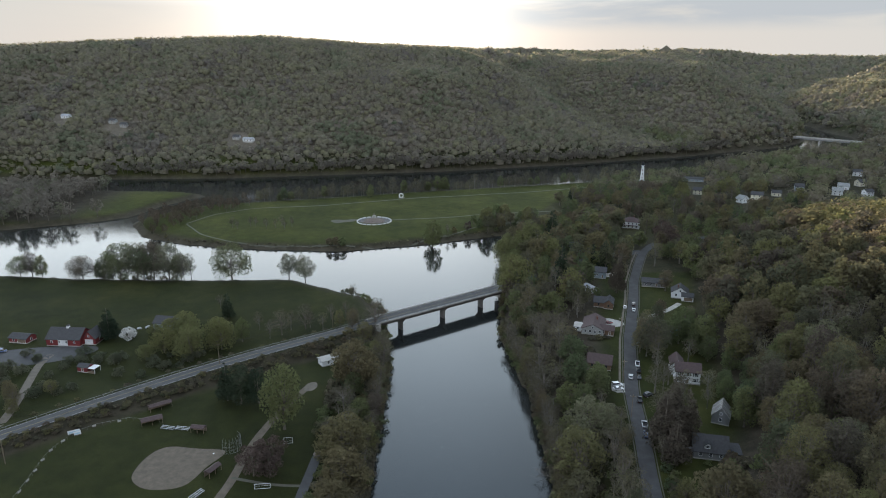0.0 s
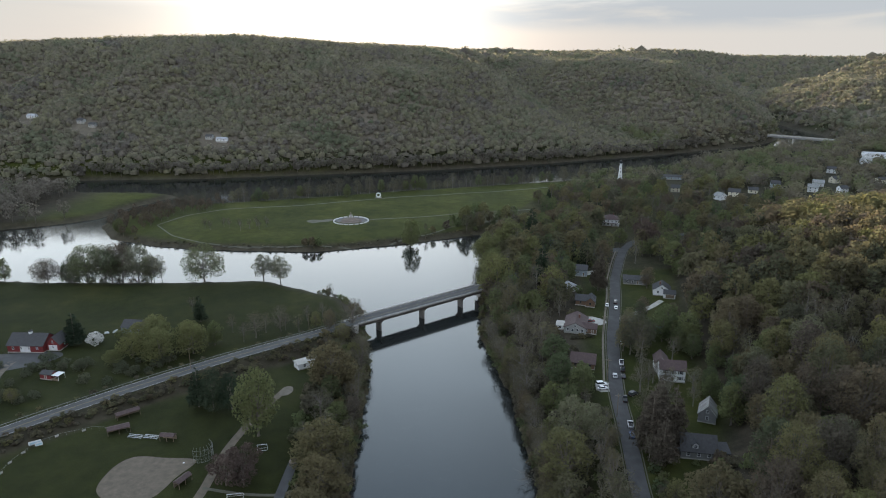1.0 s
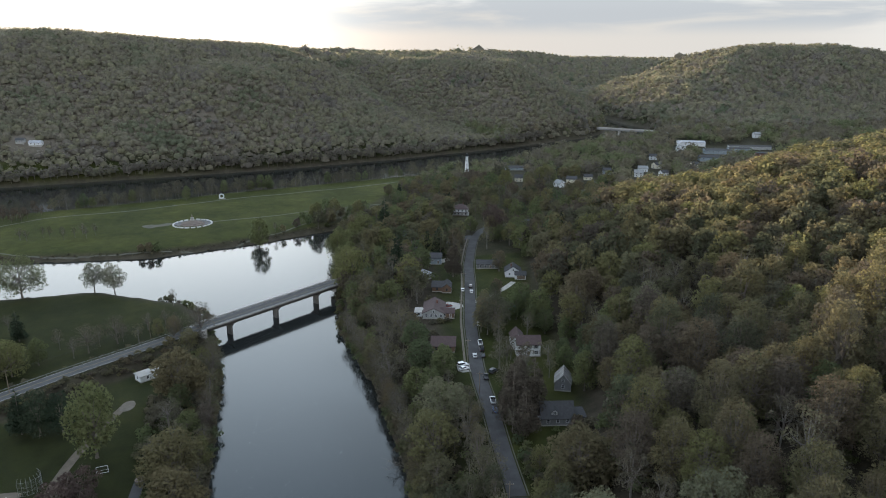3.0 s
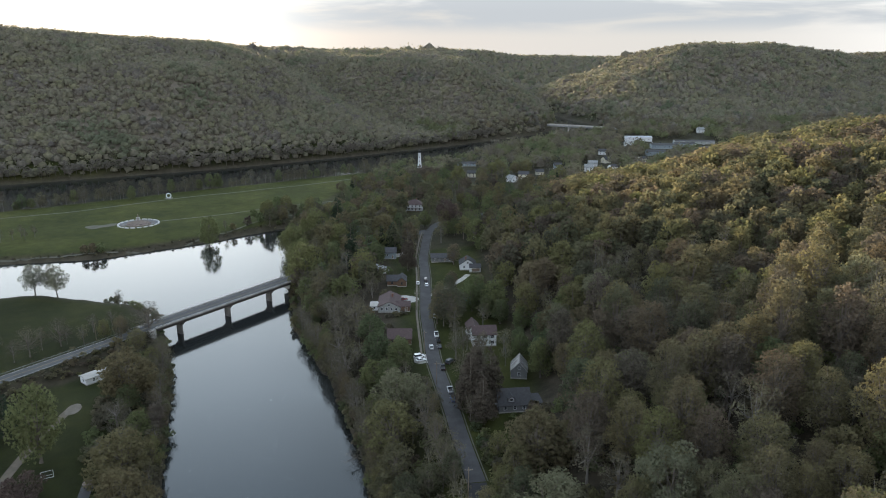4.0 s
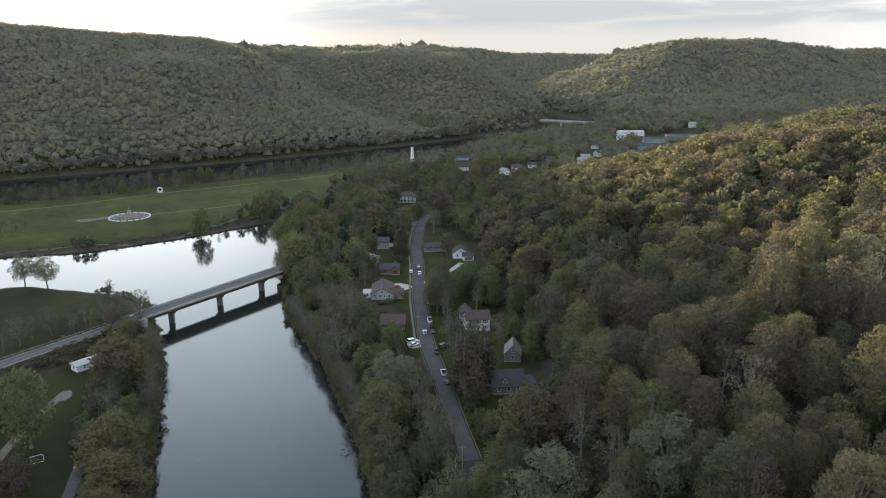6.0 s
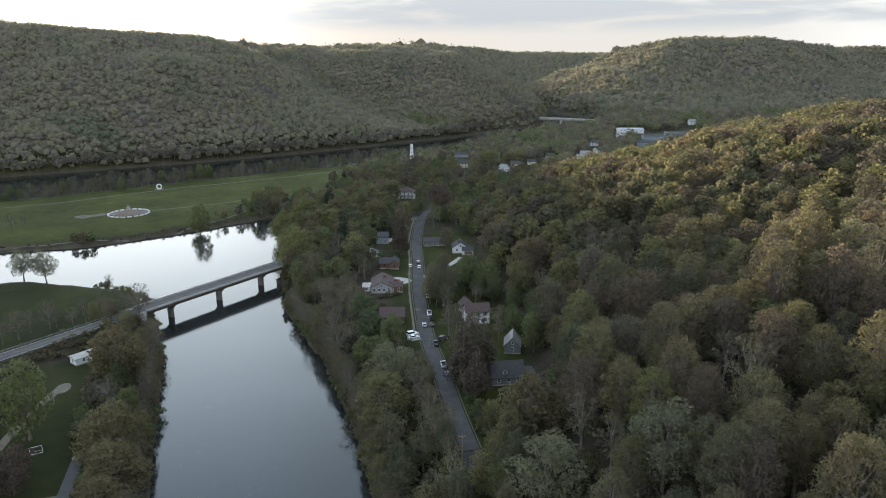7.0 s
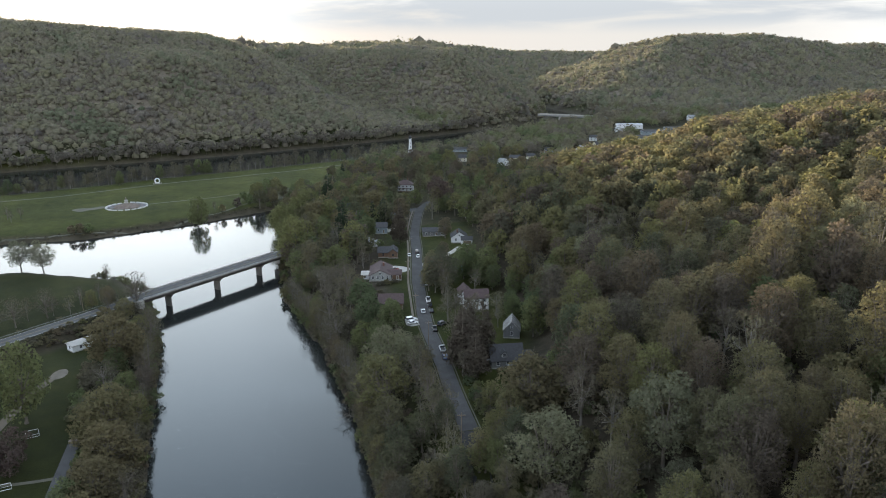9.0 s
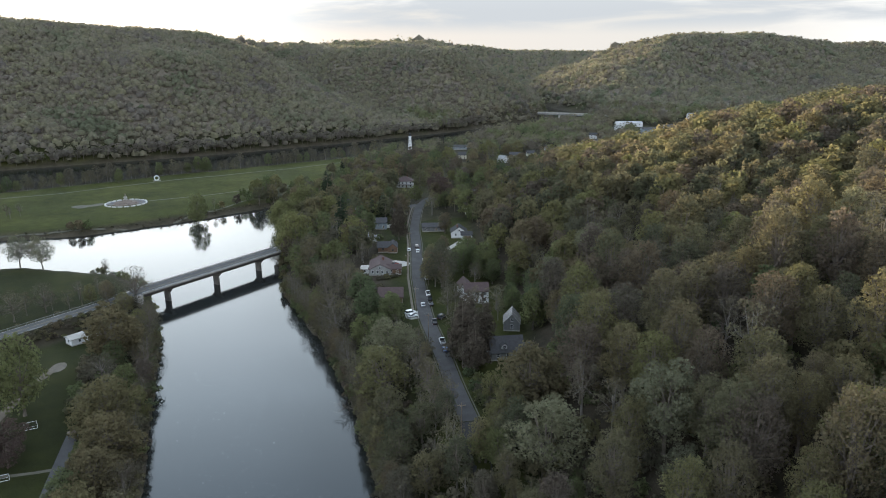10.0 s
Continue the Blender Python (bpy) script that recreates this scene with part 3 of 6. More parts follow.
def limbs(h, base, tips, r0, seed, sides=6, twigs=0):
    """A trunk and its limbs, leading to the lobes of the crown."""
    r = np.random.RandomState(seed)
    top = Vector((r.uniform(-0.4, 0.4), r.uniform(-0.4, 0.4), h * 0.78))
    fork = Vector((r.uniform(-0.2, 0.2), r.uniform(-0.2, 0.2), base))
    bm = tube([(0, 0, -0.6), (0, 0, 0.3), fork, fork.lerp(top, 0.5), top], [r0 * 1.5, r0 * 1.05, r0 * 0.8, r0 * 0.5, r0 * 0.12], 5)
    for i, p in enumerate(tips if twigs else tips[::2]):
        p = Vector(p)
        a = fork.lerp(top, r.uniform(0.0, 0.55))
        mid = a.lerp(p, 0.55) + Vector((r.uniform(-0.5, 0.5), r.uniform(-0.5, 0.5), -0.25))
        tube([a, mid, p], [r0 * 0.42, r0 * 0.26, r0 * 0.07], 3, bm, False)
        for _ in range(twigs):
            c = mid.lerp(p, r.uniform(0.1, 1.0))
            e2 = c + Vector(r.normal(size=3) * np.array([1.5, 1.5, 1.0]) + np.array([0, 0, 0.9]))
            tube([c, e2], [r0 * 0.10, r0 * 0.03], 3, bm, False)
    return bm


def broadleaf(h, wide, count, size, mat, label, seed, base=0.3, lobes=9, bark=None, category="tree", name="tree", twigs=0, trunk=0.022, inner=0.55, lump=1.0):
    r = np.random.RandomState(seed)
    c, rad = [], []
    for i in range(lobes):
        a, u = i * 2.4 + r.uniform(-0.5, 0.5), (i + r.uniform(0.1, 0.9)) / lobes
        q = wide * 0.34 * math.sin(math.pi * (0.20 + 0.72 * u)) ** 0.8 * r.uniform(0.75, 1.15)
        c.append((math.cos(a) * q, math.sin(a) * q, h * (base + (0.94 - base) * (0.10 + 0.80 * u))))
        rad.append(wide * lump * r.uniform(0.14, 0.235) * (1.1 - 0.25 * u))
    ob = thing(name, Matrix.Identity(4), label, category)
    part("trunk", limbs(h, h * base * 0.8, c, h * trunk, seed, twigs=twigs), bark or M_BARK, ob)
    cr = new("crown", leaf_mesh("crown", c, rad, count, size, mat, 0.78, seed, 0.0, inner))
    cr.parent = ob
    return ob


def conifer(h, wide, count, seed, label, mat=None, leaf=0.042):
    r = np.random.RandomState(seed)
    c, rad = [], []
    for i in range(26):
        f = (i + 0.5) / 26
        z = h * (0.10 + 0.88 * f)
        q = wide * 0.5 * (1 - f) ** 0.7
        for k in range(4 if f < 0.6 else 2):
            a = r.uniform(0, 6.28)
            c.append((math.cos(a) * q * 0.6, math.sin(a) * q * 0.6, z))
            rad.append(max(0.35, q * 0.55))
    ob = thing("conifer", Matrix.Identity(4), label, "conifer tree")
    part("trunk", tube([(0, 0, -0.5), (0, 0, h * 0.5), (0, 0, h)], [h * 0.018, h * 0.011, 0.03], 6), M_BARK, ob)
    cr = new("crown", leaf_mesh("crown", c, rad, count, wide * leaf, mat or M_LEAF_DARK, 0.45, seed, 0.5, 0.3))
    cr.parent = ob
    return ob


def plant(ob, x, y, scale=1.0, tall=1.0, z=None, turn=None, name=""):
    z = height(x, y) if z is None else z
    m = pose(x, y, z, 0, 0, rng.uniform(0, 360) if turn is None else turn) @ Matrix.Diagonal((scale, scale, scale * tall, 1))
    made = copy_thing(ob, m)
    if name:
        made.name = name
    return made


def drop_thing(ob):
    for o in (*ob.children_recursive, ob):
        bpy.data.objects.remove(o)

# ---- woods of the near hillside: single trees ----
SPRING = "spring woodland tree with thin olive and tan leaves"
FINE = [broadleaf(24, 12.5, 6000, 0.188, M_LEAF, SPRING, 120 + i, 0.2, 50, twigs=2, inner=0.3, name="woodland_tree", lump=0.78) for i in range(4)]
NEAR = [broadleaf(24, 12.5, 3100, 0.265, M_LEAF, SPRING, 20 + i, 0.22, 46, twigs=1, inner=0.3, name="woodland_tree", lump=0.78) for i in range(6)]
SPARE = [broadleaf(23, 12.5, 1900, 0.345, M_LEAF, SPRING, 140 + i, 0.24, 32, inner=0.3, name="woodland_tree", lump=0.85) for i in range(5)]
LOW = [broadleaf(23, 13, 2300, 0.30, M_LEAF, SPRING, 30 + i, 0.14, 34, inner=0.3, name="shade_tree", twigs=1, lump=0.85) for i in range(4)]
MID = [broadleaf(22, 13, 640, 0.62, M_LEAF, SPRING, 40 + i, 0.24, 17, name="woodland_tree") for i in range(5)]
TANS = [broadleaf(20, 16, 3600, 0.36, M_LEAF_TAN, "broad tree in thin tan-brown spring leaf", 150 + i, 0.08, 40, name="tan_tree", twigs=2, inner=0.3, lump=0.8) for i in range(3)]
WISPS = [broadleaf(18, 14, 900, 0.22, M_LEAF_BARE, "thin grey twiggy tree with few leaves", 160 + i, 0.16, 18, M_BARK, name="twiggy_tree", twigs=9, inner=0.2) for i in range(3)]
BUDS = [broadleaf(20, 11, 1000, 0.21, M_LEAF_BARE, "nearly bare tree with swelling buds and grey twigs", 60 + i, 0.3, 12, M_PALE_BARK, twigs=5, name="budding_tree") for i in range(3)]
TWIGGY = [broadleaf(20, 13, 230, 0.75, M_LEAF_BARE, "leafless tree with grey twigs", 66 + i, 0.25, 7, M_PALE_BARK, twigs=3, name="budding_tree") for i in range(3)]
GREYS = [broadleaf(20, 13, 900, 0.40, M_LEAF_BARE, "grey-brown budding tree on the river shore", 70 + i, 0.12, 14, M_PALE_BARK, name="shore_tree") for i in range(3)]
GREENS = [broadleaf(19, 12, 2600, 0.32, M_LEAF_GREEN, "rounded tree in fresh green leaf", 80 + i, 0.1, 34, inner=0.35, name="leafy_tree", lump=0.85) for i in range(4)]
TOWN_GREENS = [broadleaf(19, 12, 640, 0.54, M_LEAF_GREEN, "rounded tree in fresh green leaf", 180 + i, 0.12, 18, name="leafy_tree") for i in range(3)]
TOWN_BUDS = [broadleaf(20, 11, 420, 0.36, M_LEAF_BARE, "nearly bare tree with swelling buds and grey twigs", 190 + i, 0.25, 10, M_PALE_BARK, twigs=3, name="budding_tree") for i in range(2)]
MAPLES = [broadleaf(20, 22, 5600, 0.27, m, "broad spreading tree with thin new leaves at the water", 84 + i, 0.12, 24, name="spreading_tree", twigs=9, trunk=0.026, inner=0.15)
          for i, m in enumerate((M_LEAF, M_LEAF_GREEN, M_LEAF_PALE))]
WILLOWS = [broadleaf(18, 18, 2600, 0.38, M_LEAF_WILLOW, "broad yellow-green willow with soft hanging leaves", 87 + i, 0.06, 22, name="willow") for i in range(2)]
SMALL = [broadleaf(9, 7, 700, 0.34, M_LEAF_GREEN, "small rounded tree in fresh leaf", 90 + i, 0.2, 8, name="small_tree") for i in range(2)]
FIRS = [conifer(20, 8.5, 2600, 95 + i, "dark green spruce with drooping branches") for i in range(2)]
PINES = [broadleaf(21, 15, 2600, 0.34, M_LEAF_DARK, "broad dark pine with layered boughs", 93, 0.08, 24, name="pine", category="conifer tree")]
ORCHARD = [broadleaf(4.6, 7.2, 520, 0.27, M_LEAF_ORCHARD, "low grey-green orchard tree in new leaf", 94, 0.08, 11, name="orchard_tree")]
RUSTY = [conifer(25, 13, 3600, 98, "tall brownish hemlock beside the street", leafy("rusty_needles", ((0.0, (0.072, 0.062, 0.050)), (1.0, (0.088, 0.075, 0.060))), 0.2), 0.030)]
PALES = [broadleaf(19, 14, 4200, 0.235, M_LEAF_PALE, "broad tree with pale grey-green opening leaves", 101, 0.22, 18, name="pale_tree", twigs=3)]
MAROON = [broadleaf(12, 12, 1500, 0.28, M_LEAF_MAROON, "tree with dark maroon buds", 104, 0.2, 11, name="maroon_tree", twigs=4)]
SHRUBS = [broadleaf(3.2, 4.2, 190, 0.30, m, lab, 110 + i, 0.05, 7, name="shrub", category="shrub")
          for i, (m, lab) in enumerate(((M_LEAF, "thin brownish shrub in first leaf"), (M_LEAF_GREEN, "low rounded green shrub"), (M_LEAF_BARE, "bare brown twiggy shrub")))]
BLOOM = [broadleaf(6.5, 9, 1500, 0.26, M_BLOSSOM, "round white-flowering tree on the lawn", 120, 0.12, 10, name="flowering_tree")]
PATTERNS = FINE + SPARE + TANS + WISPS + TOWN_GREENS + TOWN_BUDS + GREYS + PINES + ORCHARD + NEAR + LOW + TWIGGY + MAPLES + WILLOWS + MID + BUDS + GREENS + SMALL + FIRS + RUSTY + PALES + MAROON + SHRUBS + BLOOM


def scatter(x0, x1, y0, y1, gap, seed):
    """Places about one gap apart, shaken."""
    r = np.random.RandomState(seed)
    xs, ys = np.meshgrid(np.arange(x0, x1, gap, dtype=float), np.arange(y0, y1, gap * 0.87, dtype=float))
    xs[1::2] += gap / 2
    xs, ys = xs.ravel() + r.uniform(-0.36, 0.36, xs.size) * gap, ys.ravel() + r.uniform(-0.36, 0.36, xs.size) * gap
    return xs, ys


def bearing_ok(px, py, lo, hi):
    a = np.degrees(np.arctan2(px, py))
    return (a > lo) & (a < hi)


def raw(ob):
    """Points, triangles and material slot of a tree pattern: wood 0, leaves 1."""
    vs, fs, ms, n = [], [], [], 0
    for o in ob.children:
        k = 1 if o.name.startswith("crown") else 0
        me = o.data
        me.calc_loop_triangles()
        v = np.empty(len(me.vertices) * 3, np.float32)
        me.vertices.foreach_get("co", v)
        t = np.empty(len(me.loop_triangles) * 3, np.int32)
        me.loop_triangles.foreach_get("vertices", t)
        vs.append(v.reshape(-1, 3))
        fs.append(t.reshape(-1, 3) + n)
        ms.append(np.full(len(t) // 3, k, np.int32))
        n += len(me.vertices)
    return np.concatenate(vs), np.concatenate(fs), np.concatenate(ms)


def joined(name, pieces, label, category, mats):
    """Many trees in one mesh; pieces: points, triangles, slots, tone."""
    n, vs, fs, ms, ts = 0, [], [], [], []
    for v, f, s, tone in pieces:
        vs.append(v)
        fs.append(f + n)
        ms.append(s)
        ts.append(np.full(len(v), tone, np.float32))
        n += len(v)
    v, f, s, tone = (np.concatenate(k) for k in (vs, fs, ms, ts))
    me = bpy.data.meshes.new(name)
    me.vertices.add(n)
    me.vertices.foreach_set("co", v.astype(np.float32).ravel())
    me.loops.add(f.size)
    me.loops.foreach_set("vertex_index", f.astype(np.int32).ravel())
    me.polygons.add(len(f))
    me.polygons.foreach_set("loop_start", np.arange(0, f.size, 3).astype(np.int32))
    for m in mats:
        me.materials.append(m)
    me.polygons.foreach_set("material_index", s.astype(np.int32))
    me.attributes.new("tone", "FLOAT", "POINT").data.foreach_set("value", tone)
    me.update(calc_edges=True)
    return tagged(new(name, me), label, category, kind="stuff")


def tree_mass(name, px, py, patterns, label, seed, scale=(0.8, 1.2), mat=None):
    r = np.random.RandomState(seed)
    data = [raw(o) for o in patterns]
    pieces = []
    for x, y, z in zip(px, py, land(px, py)[0]):
        v, f, s = data[r.randint(len(data))]
        a, q = r.uniform(0, 6.28), r.uniform(*scale)
        ca, sa = math.cos(a) * q, math.sin(a) * q
        w = np.stack([v[:, 0] * ca - v[:, 1] * sa + x, v[:, 0] * sa + v[:, 1] * ca + y, v[:, 2] * q * r.uniform(0.85, 1.12) + z], 1)
        pieces.append((w, f, s, r.rand()))
    return joined(name, pieces, label, "woods", (M_BARK, mat or M_HAZED_WOODS))


def far_pattern(seed, n, core=0.8, leaf=0.25):
    """A light crown for far woods: a rough core and loose sprays round it."""
    r = np.random.RandomState(seed)
    bm = bmesh.new()
    bmesh.ops.create_icosphere(bm, subdivisions=1, radius=core)
    v = np.array([k.co[:] for k in bm.verts]) * (1 + r.uniform(-0.22, 0.22, (len(bm.verts), 1)))
    f = np.array([[k.index for k in q.verts] for q in bm.faces if q.calc_center_median().z > -0.3])
    bm.free()
    d = r.normal(size=(n, 3))
    d[:, 2] += 0.55
    d /= np.linalg.norm(d, axis=1)[:, None]
    c = d * r.uniform(0.72, 1.06, (n, 1))
    u = np.cross(d + r.normal(size=(n, 3)) * 0.5, r.normal(size=(n, 3)))
    u /= np.linalg.norm(u, axis=1)[:, None]
    w = np.cross(d, u)
    s = leaf * r.uniform(0.65, 1.35, (n, 1))
    sprays = np.stack([c - u * s, c + u * s * 0.7 - w * s * 0.5, c + w * s], 1).reshape(-1, 3)
    v2 = np.concatenate([v, sprays])
    f2 = np.concatenate([f, np.arange(n * 3).reshape(-1, 3) + len(v)])
    return v2 * np.array([0.5, 0.5, 0.46]), f2, np.zeros(len(f2), np.int32)


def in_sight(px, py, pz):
    """Whether a tree shows over the ridges as seen from the camera."""
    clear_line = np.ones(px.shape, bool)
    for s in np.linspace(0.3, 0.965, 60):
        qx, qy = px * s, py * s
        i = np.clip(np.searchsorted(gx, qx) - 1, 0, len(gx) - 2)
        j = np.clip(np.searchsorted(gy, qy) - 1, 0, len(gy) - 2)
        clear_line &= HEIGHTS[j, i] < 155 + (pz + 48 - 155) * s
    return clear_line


def far_mass(name, px, py, wide, label, seed, sprays=15, stem=-0.5, mat=None, core=0.8, leaf=0.25):
    r = np.random.RandomState(seed)
    data = [far_pattern(seed * 10 + k, sprays, core, leaf) for k in range(8)]
    patch = rolling(px, py, 120, seed + 50)
    pieces = []
    ground_z, edge = land(px, py)
    camera_sees = in_sight(px, py, ground_z)
    px, py, patch, ground_z, edge = px[camera_sees], py[camera_sees], patch[camera_sees], ground_z[camera_sees], edge[camera_sees]
    stems = 1.0 + (stem - 1.0) * np.clip(edge / 45, 0, 1)
    for x, y, z, p, stem in zip(px, py, ground_z, patch, stems):
        v, f, s = data[r.randint(8)]
        a, q = r.uniform(0, 6.28), wide * r.choice([0.6, 0.8, 1.0, 1.15, 1.4]) * r.uniform(0.9, 1.1)
        ca, sa = math.cos(a) * q, math.sin(a) * q
        t = q * r.uniform(0.8, 1.1)
        w = np.stack([v[:, 0] * ca - v[:, 1] * sa + x, v[:, 0] * sa + v[:, 1] * ca + y, v[:, 2] * t + z + stem + t * 0.12 + r.uniform(0, 1.6)], 1)
        pieces.append((w, f, s, float(np.clip(0.5 + 0.36 * p + r.uniform(-0.2, 0.2), 0, 1))))
    return joined(name, pieces, label, "woods", (mat or M_HAZED_WOODS,))


hx, hy = scatter(60, 460, 62, 500, 10.6, 5)
inside = -signed(hx, hy, HILL_TOE) - 30 * ((hx > 82) & (hx < 106) & (hy > 178) & (hy < 226))
far = np.hypot(hx, hy)
keep = (inside > 3) & bearing_ok(hx, hy, 5, 64) & (far < 430)
order = np.argsort(far[keep])
hx, hy, far = hx[keep][order], hy[keep][order], far[keep][order]
WOOD_GROUP = "woods on the near hillside"
n_near = 285
for k, (x, y) in enumerate(zip(hx[:n_near], hy[:n_near])):
    if min(math.hypot(x - 82.3, y - 165.9), math.hypot(x - 72, y - 137.6)) < 11:
        continue
    u = rng.rand()
    if y > 235 and x < 215:
        u *= 0.42
    full = FINE[rng.randint(4)] if k < 75 else NEAR[rng.randint(6)] if k < 170 else SPARE[rng.randint(5)]
    src = BUDS[rng.randint(3)] if u < 0.12 else GREENS[rng.randint(4)] if u < 0.19 else PALES[0] if u < 0.22 else TANS[rng.randint(3)] if u < 0.28 else full
    grow = rng.uniform(0.75, 1.25) * (0.8 if src in TANS else 1)
    tagged(plant(src, x, y, grow, rng.uniform(0.9, 1.15)), group=WOOD_GROUP)
ux, uy = scatter(72, 190, 95, 270, 6.8, 58)
for x, y in zip(ux, uy):
    if signed(np.array([x]), np.array([y]), HILL_TOE)[0] < -4 and math.hypot(x - 100, y - 220) > 22 and math.hypot(x, y) < 255:
        tagged(plant(SHRUBS[rng.choice([0, 0, 2, 1])], x, y, rng.uniform(0.9, 1.7), rng.uniform(0.8, 1.1), name="understory_shrub"), group="understory of the near hillside")
tree_mass("hillside_woods", hx[n_near:], hy[n_near:], MID, "olive and tan spring woods covering the hillside", 6, mat=M_HILL_LEAF)

# ---- far woods ----
def wooded(px, py, lo, hi):
    z, dw = land(px, py)
    return (dw > 4) & bearing_ok(px, py, lo, hi), z


wx, wy = scatter(-1150, 640, 840, 2010, 8.8, 31)
ok, wz = wooded(wx, wy, -36, 30)
ok &= (wz > 4) & (wy > np.interp(wx, [p[0] for p in RIVER_NORTH[::-1]], [p[1] for p in RIVER_NORTH[::-1]]))
ok &= ((wy < 1450) | (wx > -420)) & ~((wx > 100) & (wy > 1750))
for hx0, hy0, wide0 in FAR_HOUSES:
    ok &= ~((np.abs(wx - hx0) < wide0 * 0.5 + 7) & (wy - hy0 < 12) & (wy - hy0 > -26))
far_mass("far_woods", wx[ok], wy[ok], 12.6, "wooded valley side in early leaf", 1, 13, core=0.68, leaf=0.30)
wx, wy = scatter(620, 2300, 950, 1850, 12.5, 32)
ok, wz = wooded(wx, wy, 20, 58)
ok &= wz > 17
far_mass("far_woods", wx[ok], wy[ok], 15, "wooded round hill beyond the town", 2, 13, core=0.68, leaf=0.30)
wx, wy = scatter(100, 2300, 1750, 3650, 22, 33)
ok, wz = wooded(wx, wy, 0, 48)
ok &= (wz > 60) | ((wy > 1900) & (wz > 3) & (wx < 1700))
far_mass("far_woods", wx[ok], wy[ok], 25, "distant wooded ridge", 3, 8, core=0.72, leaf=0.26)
wx, wy = scatter(560, 1500, 1060, 2400, 12.5, 34)
ok, wz = wooded(wx, wy, 12, 48)
ok &= ~((wx >= 620) & (wy < 1850) & (wz > 17) & bearing_ok(wx, wy, 20, 58)) & ~((wx < 640) & (wy < 1750)) & (wy < 1900) & ~((wy >= 1750) & (wz > 60)) & (np.hypot(wx - 607, wy - 1092) > 12)
far_mass("far_woods", wx[ok], wy[ok], 12.5, "wooded valley floor beyond the bridge", 8, 15, 4.0, core=0.7, leaf=0.26)
hx2, hy2 = scatter(230, 900, 60, 640, 10.5, 35)
ok = (-signed(hx2, hy2, HILL_TOE) > 3) & bearing_ok(hx2, hy2, 20, 66) & (np.hypot(hx2, hy2) >= 430) & (np.hypot(hx2, hy2) < 760)
far_mass("shoulder_woods", hx2[ok], hy2[ok], 12.5, "woods on the far shoulder of the near hill", 4, 80, 8.0, mat=M_HILL_LEAF, core=0.55, leaf=0.18)

# ---- roads and paths ----
def patch(name, ring, mat, lift, label, category, kind="structure", thick=0.08, rounds=2):
    """A flat patch with a rounded outline, lying on the ground."""
    p = np.array(ring, float)
    for _ in range(rounds):
        q = np.roll(p, -1, axis=0)
        p = np.stack([p * 0.75 + q * 0.25, p * 0.25 + q * 0.75], 1).reshape(-1, 2)
    c = p.mean(0)
    bm = bmesh.new()
    rows = []
    for f in (1.0, 0.66, 0.33):
        k = c + (p - c) * f
        rows.append([bm.verts.new((x, y, z + lift)) for (x, y), z in zip(k, land(k[:, 0], k[:, 1])[0])])
    low = [bm.verts.new(v.co - Vector((0, 0, thick))) for v in rows[0]]
    mid = bm.verts.new((c[0], c[1], height(*c) + lift))
    n = len(p)
    for i in range(n):
        j = (i + 1) % n
        for a, b2 in zip(rows[:-1], rows[1:]):
            bm.faces.new((a[i], a[j], b2[j], b2[i]))
        bm.faces.new((rows[-1][i], rows[-1][j], mid))
        bm.faces.new((rows[0][j], rows[0][i], low[i], low[j]))
    bmesh.ops.recalc_face_normals(bm, faces=bm.faces[:])
    return tagged(part(name, bm, mat), label, category, kind=kind)


road_w = ribbon("road", ROAD_WEST, 4.2, M_ASPHALT, 0.0, "two-lane asphalt road on a low bank", "road")
for off, half, mat in ((-3.6, 0.08, M_PAINT_LINE), (3.7, 0.08, M_PAINT_LINE), (-0.14, 0.07, M_YELLOW_LINE), (0.14, 0.07, M_YELLOW_LINE)):
    ribbon("lane_line", ROAD_WEST, half, mat, 0.012, "", "", off, road_w, thick=0.01)
street = ribbon("street", STREET[1:], 2.9, M_STREET, 0.0, "worn asphalt village street, darkened for tree shade, lined with parked cars", "street")
ribbon("asphalt_patch", [(57.5, 140), (60, 150), (62.6, 160), (65.4, 170.8)], 3.0, M_FRESH, 0.06, "dark fresh asphalt at the foot of the street", "road")
ribbon("road", ROAD_EAST, 4.4, M_ASPHALT, 0.0, "asphalt road climbing from the bridge to the street", "road")
ribbon("pavement", [(x, y) for x, y, z in STREET[4:10]], 0.5, M_GRAVEL, 0.12, "narrow concrete pavement along the village street", "pavement", -4.8)
for off in (-3.5, 3.5):
    ribbon("verge", [p for p in STREET[1:10]], 0.18, M_PATH, 0.006, "strip of loose gravel at the street's edge", "verge", off)
ribbon("gravel_path", [(-80, 188), (-79.3, 202), (-77, 211), (-77, 225), (-75.7, 240.5), (-73, 253.6), (-69, 268), (-63.9, 280), (-62, 286)], 1.7, M_INFIELD, 0.05, "pale gravel lane beside the ball field", "path")
patch("gravel_turnaround", [(-65, 279), (-60.5, 278.5), (-58.5, 283), (-60, 288), (-64, 287)], M_GRAVEL, 0.06, "pale gravel turning place among trees", "path")
ribbon("asphalt_path", [(-51, 170), (-51, 195), (-50.4, 205), (-49.6, 218), (-49, 228)], 1.8, M_ASPHALT, 0.05, "asphalt lane under the riverside trees", "path")
ribbon("footpath", [(-78, 213.5), (-65, 210), (-56, 208.8), (-51.2, 209.3)], 0.7, M_PATH, 0.05, "narrow concrete footpath across the lawn", "path")
ISLE_N = [(-235.7, 598), (-220.7, 632), (-194.8, 656), (-129.6, 671.7), (-85, 688), (-27, 711), (41, 729), (113, 748), (169, 771), (215, 785)]
